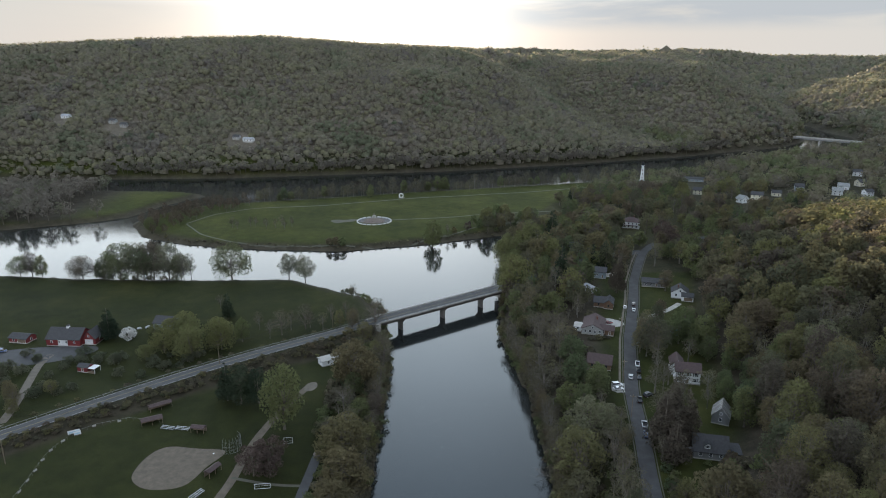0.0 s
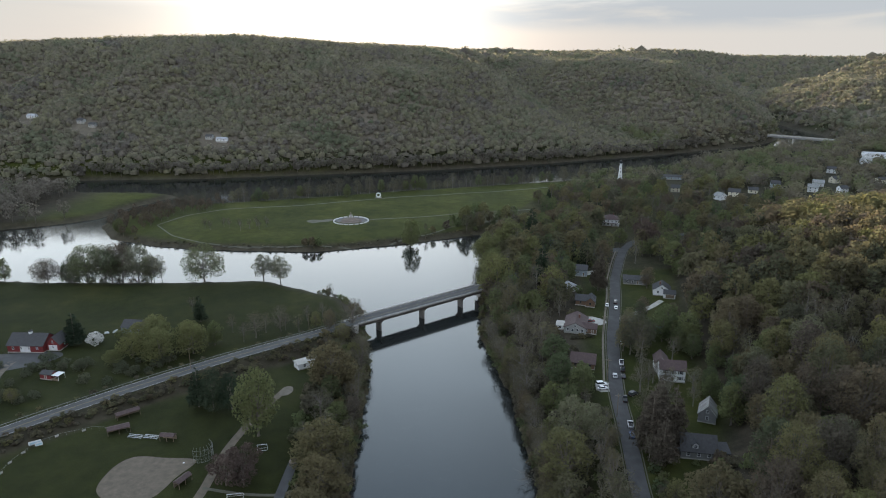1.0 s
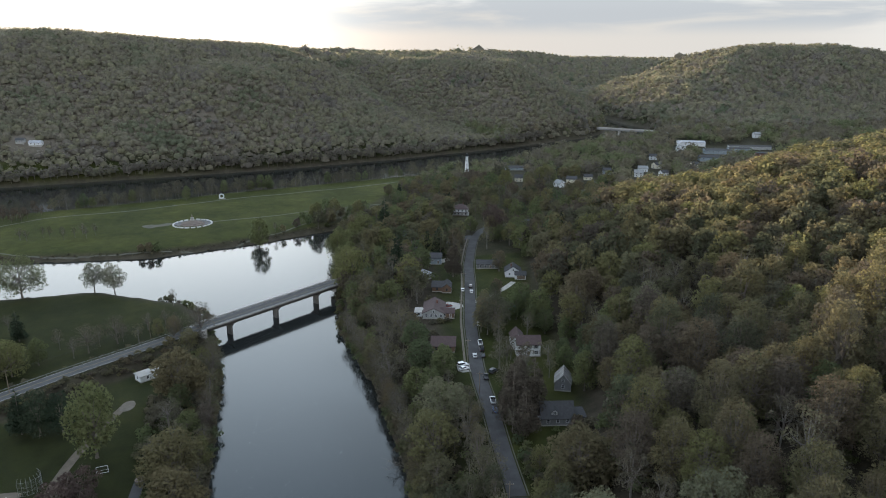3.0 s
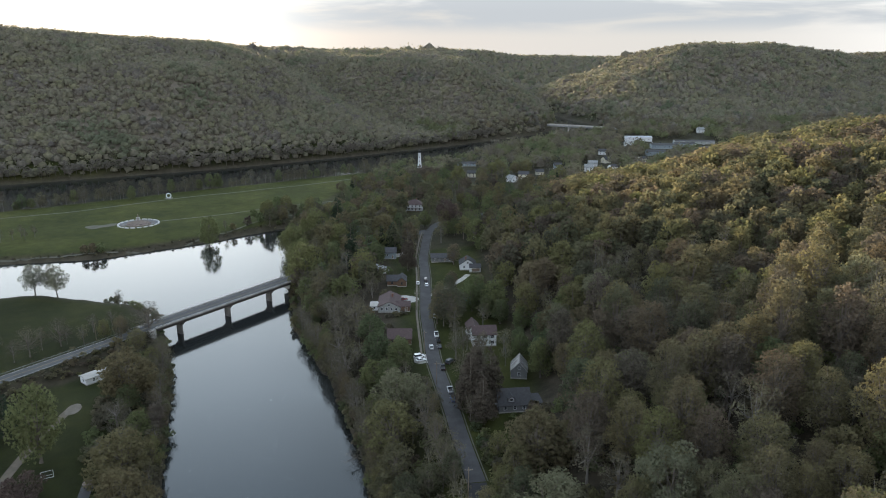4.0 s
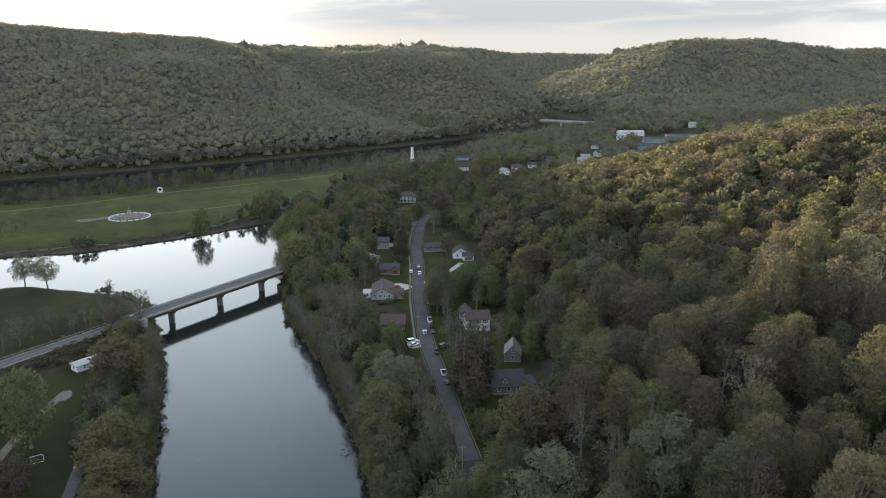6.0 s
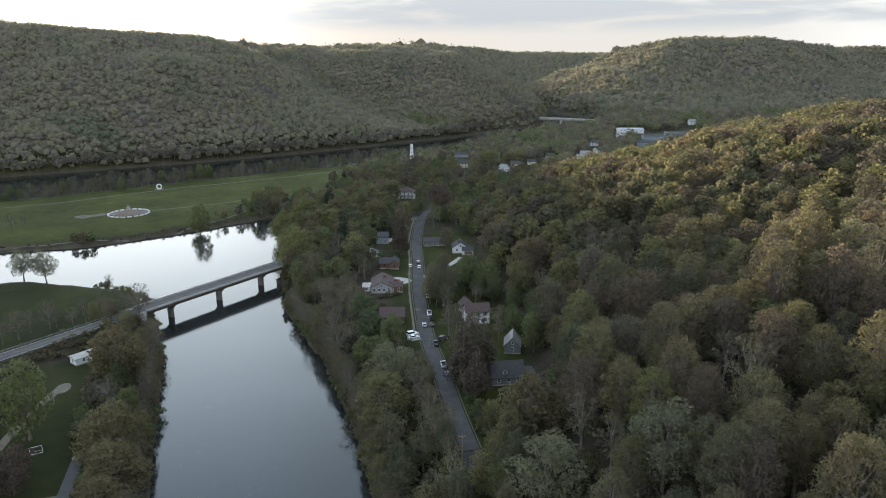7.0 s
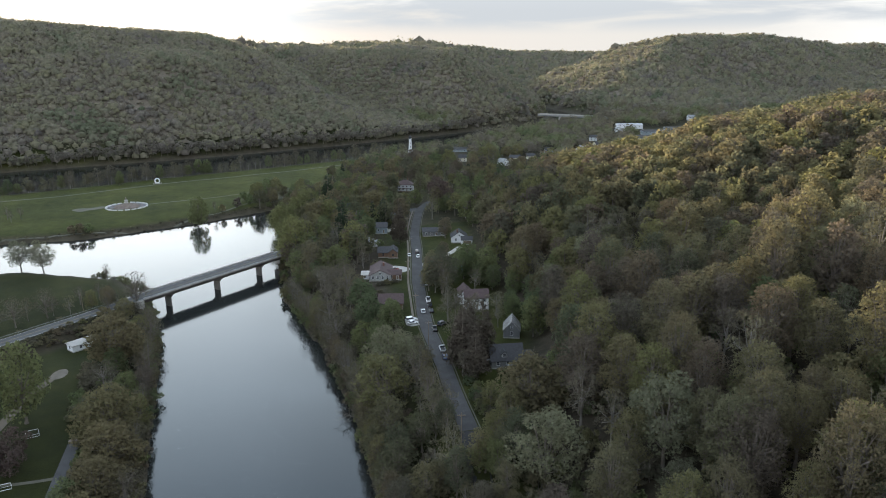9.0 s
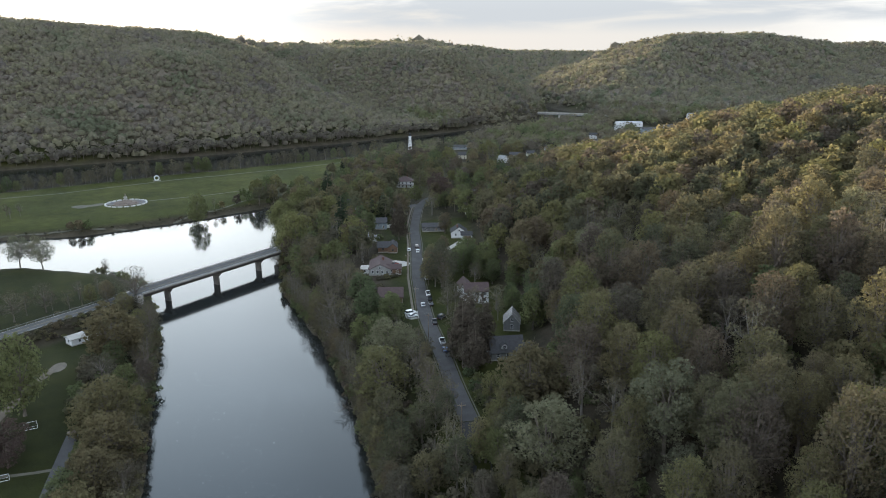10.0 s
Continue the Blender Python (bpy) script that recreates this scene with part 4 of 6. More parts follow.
ISLE_S = [(-235, 596), (-210, 560), (-178.6, 541), (-153, 532), (-103, 529), (-38.7, 531), (-11.4, 551), (8, 562), (33.5, 586), (70, 604)]
ISLE_M = [(-48, 612.5), (-18, 618), (8.7, 625), (36, 634), (53, 637), (110, 650)]
for line, wide in ((ISLE_N, 1.1), (ISLE_S, 0.8), (ISLE_M, 1.1)):
    ribbon("footpath", line, wide, M_PATH, 0.05, "pale walking path across the island park", "path")
patch("worn_earth", [(-106, 608), (-99, 613), (-92, 609), (-84, 617), (-79, 612), (-83, 604), (-92, 602), (-96, 597), (-101, 600)], M_PATH, 0.03, "bare trodden earth beside the memorial", "bare ground")
ribbon("farm_lane", [(-186, 246), (-187, 251), (-193.8, 278.5), (-203, 308), (-203, 318)], 1.9, M_GRAVEL, 0.05, "gravel lane up to the red barn", "path")
patch("barn_yard", [(-240, 322), (-218, 327), (-198, 329), (-184, 330), (-181, 322), (-200, 306), (-226, 304)], M_ASPHALT, 0.05, "grey paved yard before the red barn", "yard")
patch("infield", [(-114.8, 212.3), (-115.9, 218.5), (-114.6, 227.4), (-111.5, 232.4), (-106.6, 234), (-97.8, 232), (-86, 231.6), (-84.6, 228.5), (-89.4, 220), (-91.2, 213),
                  (-93.6, 208.3), (-100, 206.3), (-108.4, 207)], M_INFIELD, 0.05, "bare sandy infield of a ball field", "infield")
for ring in ([(82, 326), (97, 331), (97, 337), (89, 342), (81, 338)], [(72, 256.5), (80, 257), (81, 265), (73.5, 265.5)], [(104, 410), (116, 418), (118, 424), (104, 418)]):
    patch("driveway", ring, M_PALE_CONCRETE, 0.06, "pale concrete driveway off the street", "driveway", rounds=1)
ribbon("driveway", [(104, 337), (116, 345), (127, 353), (137, 364)], 1.6, M_CONCRETE, 0.06, "concrete driveway up to a garage", "driveway")

# ---- bridge over the creek ----
B0, B1 = Vector((-37, 355, 9.0)), Vector((36, 408, 9.0))
b_len = (B1 - B0).length
b_m = Matrix.Translation(B0) @ Matrix.Rotation(math.atan2(B1.y - B0.y, B1.x - B0.x), 4, "Z")
bridge = thing("bridge", b_m, "concrete and steel beam road bridge on three piers over the creek", "bridge")
part("deck", box(-1.5, -5.2, -0.45, b_len + 1.5, 5.2, 0.0), M_PIER, bridge)
part("roadway", box(-1.5, -4.5, 0.004, b_len + 1.5, 4.5, 0.06), M_ASPHALT, bridge)
for y in (-3.9, -0.16, 0.1, 3.8):
    part("lane_line", box(-1.5, y, 0.064, b_len + 1.5, y + 0.13, 0.07), M_PAINT_LINE if abs(y) > 1 else M_YELLOW_LINE, bridge)
for y in (-5.2, 4.9):
    part("parapet", box(-1.5, y, 0.004, b_len + 1.5, y + 0.3, 0.62), M_PALE_CONCRETE, bridge)
    for z in (0.82, 1.02):
        part("rail", tube([(-1.5, y + 0.15, z), (b_len + 1.5, y + 0.15, z)], [0.05, 0.05], 6), M_ALU, bridge)
    post = None
    for k in range(37):
        if post is None:
            post = part("rail_post", box(-0.05, -0.05, 0.624, 0.05, 0.05, 1.06), M_ALU, bridge)
            me_post = post.data
        else:
            post = new("rail_post", me_post)
            post.parent = bridge
        post.location = (k * 2.55 - 1.0, y + 0.15, 0)
for y in (-4.2, -1.5, 1.5, 4.2):
    part("girder", box(0, y - 0.25, -1.9, b_len, y + 0.25, -0.454), M_GIRDER, bridge)
for k in (15, 45.3, 75):
    bm = box(k - 0.65, -1.7, -12, k + 0.65, 1.7, -4.0)
    tube([(k, -1.7, -12), (k, -1.7, -4.0)], [0.65, 0.65], 12, bm)
    tube([(k, 1.7, -12), (k, 1.7, -4.0)], [0.65, 0.65], 12, bm)
    pier = part("pier", bm, M_PIER, bridge)
    part("pier_cap", prism([(-2.4, -3.996), (2.4, -3.996), (3.2, -3.0), (4.6, -1.904), (-4.6, -1.904), (-3.2, -3.0)], k - 0.8, k + 0.8, None, "x"), M_PIER, pier)
for x0, x1 in ((-5, -1.5), (b_len + 1.5, b_len + 5)):
    part("abutment", box(x0, -5.6, -7, x1, 5.6, -0.02), M_CONCRETE, bridge)


# ---- guard rails, poles and wires ----
def along(line, step, offset):
    """Places and headings along a line, shifted to its right."""
    p = np.array([q[:2] for q in line], float)
    s = np.concatenate([[0], np.cumsum(np.hypot(*(p[1:] - p[:-1]).T))])
    zz = [q[2] for q in line] if len(line[0]) > 2 else None
    out = []
    for t in np.arange(step * 0.5, s[-1], step):
        i = min(np.searchsorted(s, t) - 1, len(p) - 2)
        d = (p[i + 1] - p[i]) / (s[i + 1] - s[i])
        q = p[i] + d * (t - s[i])
        out.append((q[0] + d[1] * offset, q[1] - d[0] * offset, float(np.interp(t, s, zz)) if zz else None, math.degrees(math.atan2(d[1], d[0]))))
    return out


for off, lo, hi in ((-4.8, 0.0, 1.0), (4.8, 0.82, 1.0)):
    spots = along(ROAD_WEST, 3.8, off)
    spots = spots[int(len(spots) * lo):int(len(spots) * hi)]
    rail = thing("guard_rail", Matrix.Identity(4), "galvanised steel guard rail beside the road", "guard rail")
    part("beam", tube([(x, y, z + 0.62) for x, y, z, a in spots], [0.10] * len(spots), 6), M_STEEL, rail)
    me_p = None
    for x, y, z, a in spots:
        if me_p is None:
            ob = part("post", box(-0.07, -0.07, -0.9, 0.07, 0.07, 0.66), M_STEEL, rail)
            me_p = ob.data
        else:
            ob = new("post", me_p)
            ob.parent = rail
        ob.location = (x, y, z)


def utility_pole(x, y, h=10.5, turn=0.0, bare=False):
    ob = thing("utility_pole", pose(x, y, height(x, y), 0, 0, turn), "weathered wooden utility pole with a crossarm", "utility pole", "utility poles")
    part("shaft", tube([(0, 0, -0.8), (0, 0, h)], [0.17, 0.12], 8), M_WOOD, ob)
    if not bare:
        part("crossarm", box(-1.2, -0.07, h - 0.9, 1.2, 0.07, h - 0.76), M_WOOD, ob)
        part("brace", tube([(-0.6, 0.09, h - 0.85), (0, 0.09, h - 1.5), (0.6, 0.09, h - 0.85)], [0.03] * 3, 4), M_STEEL, ob)
        for k in (-1.05, -0.45, 0.45, 1.05):
            part("insulator", tube([(k, 0, h - 0.76), (k, 0, h - 0.6)], [0.05, 0.04], 6), M_CONCRETE, ob)
    return ob


WEST_POLES = [(-232, 176), (-167, 222.6), (-110.3, 302), (-62, 350)]
EAST_POLES = [(60.5, 165), (74.5, 236), (79.5, 268), (91, 318), (105, 360), (118, 408), (131, 446)]
for (x, y) in WEST_POLES:
    utility_pole(x, y, 11.0, 40)
for (x, y) in EAST_POLES:
    utility_pole(x, y, 10.0, -15)
for line, h in ((WEST_POLES, 10.4), (EAST_POLES, 9.4)):
    for k, (a, c) in enumerate(zip(line[:-1], line[1:])):
        za, zc = height(*a) + h, height(*c) + h
        w = thing("power_line", Matrix.Identity(4), "thin sagging power lines between wooden poles", "power line")
        for o in (-1.0, 0.0, 1.0):
            pts = [(a[0] + (c[0] - a[0]) * t + o, a[1] + (c[1] - a[1]) * t, za + (zc - za) * t - 1.4 * 4 * t * (1 - t)) for t in np.linspace(0, 1, 9)]
            part("wire", tube(pts, [0.02] * 9, 3), M_DARK, w)

# ---- houses ----
def opening(parent, x, z, w, h, face, trim, rows=2, name="window"):
    """A framed window (or door) on a wall; face: matrix that carries x across, z up, -y outwards."""
    t = 0.11
    bm = bmesh.new()
    for a, b2, c, d in ((-w / 2 - t, -h / 2 - t, w / 2 + t, -h / 2), (-w / 2 - t, h / 2, w / 2 + t, h / 2 + t), (-w / 2 - t, -h / 2, -w / 2, h / 2), (w / 2, -h / 2, w / 2 + t, h / 2)):
        box(x + a, -0.09, z + b2, x + c, 0.03, z + d, bm, face)
    if rows > 1:
        box(x - w / 2, -0.07, z - 0.03, x + w / 2, 0.02, z + 0.03, bm, face)
    fr = part(name, bm, trim, parent)
    part("pane" if name == "window" else "panel", box(x - w / 2, -0.035, z - h / 2, x + w / 2, 0.02, z + h / 2, None, face), M_GLASS if name == "window" else M_WOOD, fr)
    return fr


def house(name, x, y, turn, w, d, h, rise, wall_mat, roof_mat, label, ridge="x", storeys=1, chimney=None, porch=0.0, door=True, garage=0.0, z=None,
          trim=None, windows=3, category="house", group="", hip=False, cupola=False, over=0.5, parent=None, at=(0, 0), shutters=False):
    """A building w wide and d deep, its front to -y, walls h high and a roof that rises by rise along the ridge's axis."""
    trim = trim or M_WHITE
    if parent is None:
        zs = [height(x + a, y + b2) for a in (-w / 3, w / 3) for b2 in (-d / 3, d / 3)]
        z = float(np.mean(zs)) + 0.25 if z is None else z
        ob = thing(name, pose(x, y, z, 0, 0, turn), label, category, group)
    else:
        ob = parent
    ox, oy = at
    sh = Matrix.Translation((ox, oy, 0))
    a, b2 = w / 2, d / 2
    part("foundation", box(-a - 0.08, -b2 - 0.08, -2.2, a + 0.08, b2 + 0.08, 0.25, None, sh), M_CONCRETE, ob)
    if hip:
        bm = box(-a, -b2, 0.254, a, b2, h, None, sh)
    elif ridge == "x":
        bm = prism([(-b2, 0.254), (b2, 0.254), (b2, h), (0, h + rise), (-b2, h)], -a, a, None, "x")
        bm.transform(sh)
    else:
        bm = prism([(-a, 0.254), (a, 0.254), (a, h), (0, h + rise), (-a, h)], -b2, b2, None, "y")
        bm.transform(sh)
    part("wall", bm, wall_mat, ob)
    t = 0.22
    if hip:
        bm = bmesh.new()
        o = over
        k = max(0.2, a - b2)
        lo = [bm.verts.new(p) for p in ((-a - o, -b2 - o, h + 0.004), (a + o, -b2 - o, h + 0.004), (a + o, b2 + o, h + 0.004), (-a - o, b2 + o, h + 0.004))]
        up = [bm.verts.new((-k, 0, h + rise)), bm.verts.new((k, 0, h + rise))]
        bm.faces.new(lo[::-1])
        for f in ((lo[0], lo[1], up[1], up[0]), (lo[1], lo[2], up[1]), (lo[2], lo[3], up[0], up[1]), (lo[3], lo[0], up[0])):
            bm.faces.new(f)
        bm.transform(sh)
        part("roof", bm, roof_mat, ob)
    else:
        half, run = (b2, a) if ridge == "x" else (a, b2)
        s = rise / half
        for sgn in (-1, 1):
            ring = [(0, h + rise + 0.006), (sgn * (half + over), h - s * over + 0.006), (sgn * (half + over), h - s * over + t), (0, h + rise + t)]
            bm = prism(ring, -run - over, run + over, None, ridge)
            bm.transform(sh)
            part("roof", bm, roof_mat, ob)
    front = sh @ Matrix.Translation((0, -b2, 0))
    sides = [(front, w), (sh @ Matrix.Translation((a, 0, 0)) @ Matrix.Rotation(math.pi / 2, 4, "Z"), d),
             (sh @ Matrix.Translation((-a, 0, 0)) @ Matrix.Rotation(-math.pi / 2, 4, "Z"), d)]
    for s, (face, span) in enumerate(sides):
        n = windows if s == 0 else max(1, int(windows * d / w))
        for f in range(storeys):
            zc = 0.3 + (h - 0.3) * (f + 0.55) / storeys
            for i in range(n):
                xc = span * ((i + 0.5) / n - 0.5) * 0.9
                if s == 0 and f == 0 and door and i == n // 2:
                    opening(ob, xc, 1.3, 0.95, 2.0, face, trim, 1, "door")
                    continue
                if s == 0 and garage and f == 0 and abs(xc - (w / 2 - garage / 2 - 0.5)) < garage / 2 + 0.6:
                    continue
                opening(ob, xc, zc, 0.95, 1.35 if storeys * 2.4 < h else 1.05, face, trim)
                if shutters and s == 0:
                    for k in (-1, 1):
                        part("shutter", box(xc + k * 0.83 - 0.2, -0.06, zc - 0.75, xc + k * 0.83 + 0.2, 0.02, zc + 0.75, None, face), M_DARK, ob)
    if not hip and ridge == "y" and rise > 2.2:
        opening(ob, 0, h + rise * 0.35, 0.8, 1.0, front, trim)
    if garage:
        gd = opening(ob, w / 2 - garage / 2 - 0.5, 1.2, garage, 2.1, front, trim, 1, "garage_door")
    if porch:
        pr = part("porch_roof", box(-a * 0.9, -b2 - porch, 2.7, a * 0.9, -b2 - 0.004, 2.85, None, sh), roof_mat, ob)
        part("porch_floor", box(-a * 0.9, -b2 - porch, 0.0, a * 0.9, -b2 - 0.09, 0.35, None, sh), M_WOOD, ob)
        for i in range(4):
            xx = -a * 0.87 + i * a * 0.58
            part("porch_post", box(xx - 0.08, -b2 - porch + 0.05, 0.354, xx + 0.08, -b2 - porch + 0.21, 2.696, None, sh), trim, ob)
    if chimney:
        cx, cy = chimney
        part("chimney", box(cx - 0.4, cy - 0.4, h * 0.6, cx + 0.4, cy + 0.4, h + rise + 1.1, None, sh), M_BRICK_TONE, ob)
    if cupola:
        cu = part("cupola", box(-0.7, -0.7, h + rise - 0.3, 0.7, 0.7, h + rise + 1.0, None, sh), M_WHITE, ob)
        part("cupola_roof", prism([(-0.95, h + rise + 1.004), (0.95, h + rise + 1.004), (0, h + rise + 1.7)], -0.95, 0.95), roof_mat, cu)
    return ob


# houses beside the street
ranch = house("house", 79, 326, -17, 10.8, 16, 2.9, 2.6, M_GREY, M_SHINGLE_BROWN, "long pale grey ranch house with a brown shingle roof", "y", windows=4, door=False)
house("", 0, 0, 0, 7, 6.5, 2.7, 1.6, M_BROWN, M_SHINGLE_BROWN, "", "x", parent=ranch, at=(7.0, -3.6), windows=2, over=0.4)
part("chimney", box(1.0, 1.0, 3, 1.9, 1.9, 6.6), M_BRICK_TONE, ranch)
house("cabin", 72.5, 283, -17, 10.5, 9, 2.9, 2.8, M_BROWN, M_SHINGLE_BROWN, "brown timber cabin with a dark brown roof", trim=M_BROWN)
wh = house("house", 107.5, 268.5, -13, 10.5, 8, 5.6, 2.6, M_WHITE, M_SHINGLE_BROWN, "white two-storey house with maroon roof and dark shutters", storeys=2, windows=3, shutters=True)
house("", 0, 0, 0, 5.5, 8.5, 4.6, 2.6, M_WHITE, M_SHINGLE_BROWN, "", "y", parent=wh, at=(-3.6, 8.0), windows=1, door=False)
part("porch_roof", box(-5.0, -5.2, 2.8, -0.6, -4.1, 2.95), M_DARK, wh)
grey = house("house", 95, 210, -12, 11.5, 8.5, 3.1, 4.2, M_DIM_GREY, M_SHINGLE, "grey shingled cottage with a steep dark roof and dormer", windows=3, door=False)
bm = prism([(-2.3, 4.0), (-0.2, 4.0), (-0.2, 5.2), (-1.25, 6.3), (-2.3, 5.2)], -4.0, 0.6)
dorm = part("dormer", bm, M_GREY, grey)
opening(dorm, -1.25, 4.75, 1.1, 1.0, Matrix.Translation((0, -4.0, 0)), M_WHITE)
for sgn in (-1, 1):
    part("roof", prism([(-1.25, 6.32), (-1.25 + sgn * 1.35, 5.02), (-1.25 + sgn * 1.35, 5.2), (-1.25, 6.5)], -4.4, 0.8), M_SHINGLE, dorm)
part("carport_roof", box(5.9, -4.0, 2.8, 10.6, 3.5, 3.0), M_SHINGLE, grey)
for yy in (-3.8, 3.2):
    part("carport_post", box(10.2, yy, -1.5, 10.4, yy + 0.2, 2.796), M_WHITE, grey)
part("porch_roof", box(-9.6, -3.2, 2.7, -5.85, 3.4, 2.85), M_METAL_ROOF, grey)
part("porch_floor", box(-9.6, -3.2, -1.2, -5.85, 3.4, 0.2), M_WOOD, grey)
for yy in (-3.1, 3.1):
    part("porch_post", box(-9.5, yy, 0.204, -9.35, yy + 0.15, 2.696), M_WHITE, grey)
house("barn", 109, 234, -26, 6.4, 8.5, 3.2, 3.7, M_DIM_GREY, M_STREAKED, "grey board barn with a streaked galvanised metal roof", "y", windows=1, door=False, category="barn", over=0.35)
rh = house("house", 141, 376, -18, 9.5, 9, 3.4, 3.2, M_WHITE, M_SHINGLE, "small white house with a brick chimney and garage", "y", windows=2, chimney=(-1.2, -2.0), door=False)
house("", 0, 0, 0, 6.5, 6, 2.7, 1.5, M_WHITE, M_SHINGLE, "", "x", parent=rh, at=(4.2, -5.5), windows=1, door=False, garage=4.8, over=0.35)
house("house", 131.5, 396, -16, 14, 7.5, 2.8, 1.7, M_DIM_GREY, M_SHINGLE, "low dark grey ranch house with a dark roof", windows=4)
house("shed", 118.7, 318, -10, 3.5, 3, 2.3, 0.9, M_BLUE_GREY, plain("teal_roof", (0.13, 0.30, 0.33), 0.6), "small garden shed with a teal roof", windows=1, category="shed")
house("house", 102, 413, -17, 7.5, 8, 4.2, 2.2, M_BLUE_GREY, M_SHINGLE, "blue-grey house with a dark roof among trees", windows=2)
house("house", 97, 472, -10, 9, 8.5, 5.2, 2.4, M_BLUE_GREY, M_SHINGLE, "tall blue-grey house with a porch among trees", storeys=2, windows=3, porch=2.0)
cottage = house("house", 92, 361, -17, 10, 8, 2.8, 2.2, M_BROWN, M_SHINGLE, "brown cottage with a grey roof and a gabled wing", windows=2, trim=M_WOOD)
house("", 0, 0, 0, 5, 9, 3.1, 2.0, M_BROWN, M_SHINGLE, "", "y", parent=cottage, at=(3.2, -1.2), windows=1, door=False, trim=M_WOOD, over=0.4)
house("shed", 89.5, 385, 25, 5, 8, 2.6, 1.2, M_GREY, M_METAL_ROOF, "grey shed with a pale metal roof", "y", windows=1, category="shed")
house("carport", 71, 326, -17, 3.5, 6, 2.4, 0.6, M_WHITE, M_PALE_CONCRETE, "white metal carport beside the ranch house", windows=1, door=False, category="carport")
house("house", 157.5, 545, -20, 14, 11, 5.4, 3.4, M_WHITE, M_SHINGLE_BROWN, "large white two-storey house with a hipped brown roof", storeys=2, windows=4, hip=True, chimney=(2, 1), porch=1.8)
house("house", 172, 432, -15, 9, 8, 4.6, 2.5, M_WHITE, M_SHINGLE, "white house half hidden by trees", storeys=2, windows=2)

# village beyond the trees
VILLAGE = [(318.8, 669, -25, 11, 9, 5.4, 2.6, 1), (297.5, 653, 20, 9, 9, 4.2, 3.0, 0), (415, 694, -30, 10, 8, 5.2, 3.0, 0), (348.8, 690, -20, 9, 8, 3.6, 2.4, 1),
           (442, 686, 10, 9, 7, 5.4, 2.4, 0), (293, 775, -15, 22, 9, 3.2, 1.6, 2), (440, 727, -25, 11, 9, 4.0, 2.8, 0), (590, 876, -20, 10, 10, 5.5, 3.6, 0),
           (470, 745, 15, 10, 8, 5.0, 2.8, 1), (388, 720, -20, 9, 8, 4.8, 2.6, 2), (788, 958, -20, 11, 9, 6.0, 3.0, 0), (520, 740, 0, 10, 8, 4.4, 2.4, 1),
           (505, 810, -30, 10, 8, 5.2, 2.6, 0), (270, 700, -20, 9, 8, 4.6, 2.6, 1)]
for x, y, turn, w, d, h, rise, k in VILLAGE:
    wall, text = ((M_WHITE, "white"), (M_CREAM, "cream"), (M_BLUE_GREY, "blue-grey"))[k]
    roof, over_it = (M_STEEL, "grey metal") if k == 0 and rise > 2.7 else (M_SHINGLE, "grey shingle")
    house("house", x, y, turn, w, d, h, rise, wall, roof, f"{text} village house with a {over_it} roof", "y" if w <= d + 0.5 else "x",
          storeys=2 if h > 4.5 else 1, windows=2 if w < 12 else 5, group="village houses")
MILL = [(643, 927, -22, 40, 18, 6.0, 1.8, M_WHITE, "x", 6), (706, 872, -22, 60, 14, 4.6, 1.0, M_GREY, "x", 8), (573, 784, -22, 26, 14, 5.5, 2.0, M_BLUE_GREY, "x", 4),
        (628, 842, -22, 36, 16, 5.6, 1.4, M_BLUE_GREY, "x", 5), (673, 802, -22, 22, 14, 5.0, 1.2, M_BRICK_TONE, "x", 3), (612, 905, -30, 12, 14, 6.5, 4.2, M_WHITE, "y", 2),
        (672, 852, -22, 30, 14, 5.0, 1.2, M_BLUE_GREY, "x", 4)]
for x, y, turn, w, d, h, rise, wall, ridge, n in MILL:
    house("warehouse", x, y, turn, w, d, h, rise, wall, M_METAL_ROOF if wall is M_WHITE else M_SHINGLE, "long low mill building with a metal roof", ridge, windows=n, category="warehouse",
          group="mill buildings", door=False)

# west flats
red = house("barn", -202, 335, -4, 18.5, 12.5, 3.8, 4.2, M_RED, M_SHINGLE, "red barn with white doors and a grey roof with cupola", windows=4, door=False, cupola=True, category="barn")
opening(red, 0, 1.65, 5.0, 3.0, Matrix.Translation((0, -6.25, 0)), M_WHITE, 1, "barn_door").children[0].data.materials[0] = M_WHITE
house("", 0, 0, 0, 7, 9, 3.4, 3.9, M_RED, M_SHINGLE, "", "y", parent=red, at=(12.8, 1.0), windows=1, door=False, over=0.35)
opening(red, 12.8, 1.5, 4.2, 2.6, Matrix.Translation((0, -3.5, 0)), M_WHITE, 1, "barn_door").children[0].data.materials[0] = M_WHITE
house("shed", -229, 337, -12, 11, 7, 2.5, 1.5, M_RED, M_SHINGLE, "low red shed with a white garage door", windows=2, door=False, garage=5, category="shed")
coop = house("shed", -176, 300.5, -14, 6.0, 4.2, 2.4, 1.0, M_RED, M_SHINGLE, "little red hen house with a white lean-to roof", windows=1, category="shed", over=0.25)
part("lean_to_roof", box(3.3, -2.2, 2.3, 7.0, 2.2, 2.42), M_WHITE, coop)
for yy in (-2.1, 1.95):
    part("post", box(6.8, yy, -0.6, 6.95, yy + 0.15, 2.296), M_WHITE, coop)
part("run_fence", box(3.15, -2.1, -0.5, 6.8, -2.04, 1.0), M_WOOD, coop)
house("house", -157, 355, -10, 12, 9, 3.6, 2.8, M_BLUE_GREY, M_SHINGLE, "blue-grey farmhouse behind willow trees", windows=3)
house("pump_house", -56.5, 310, 33, 12, 5.5, 2.8, 0.7, M_WHITE, M_PALE_CONCRETE, "small white building with a pale grey roof near the bridge", windows=2, category="shed")


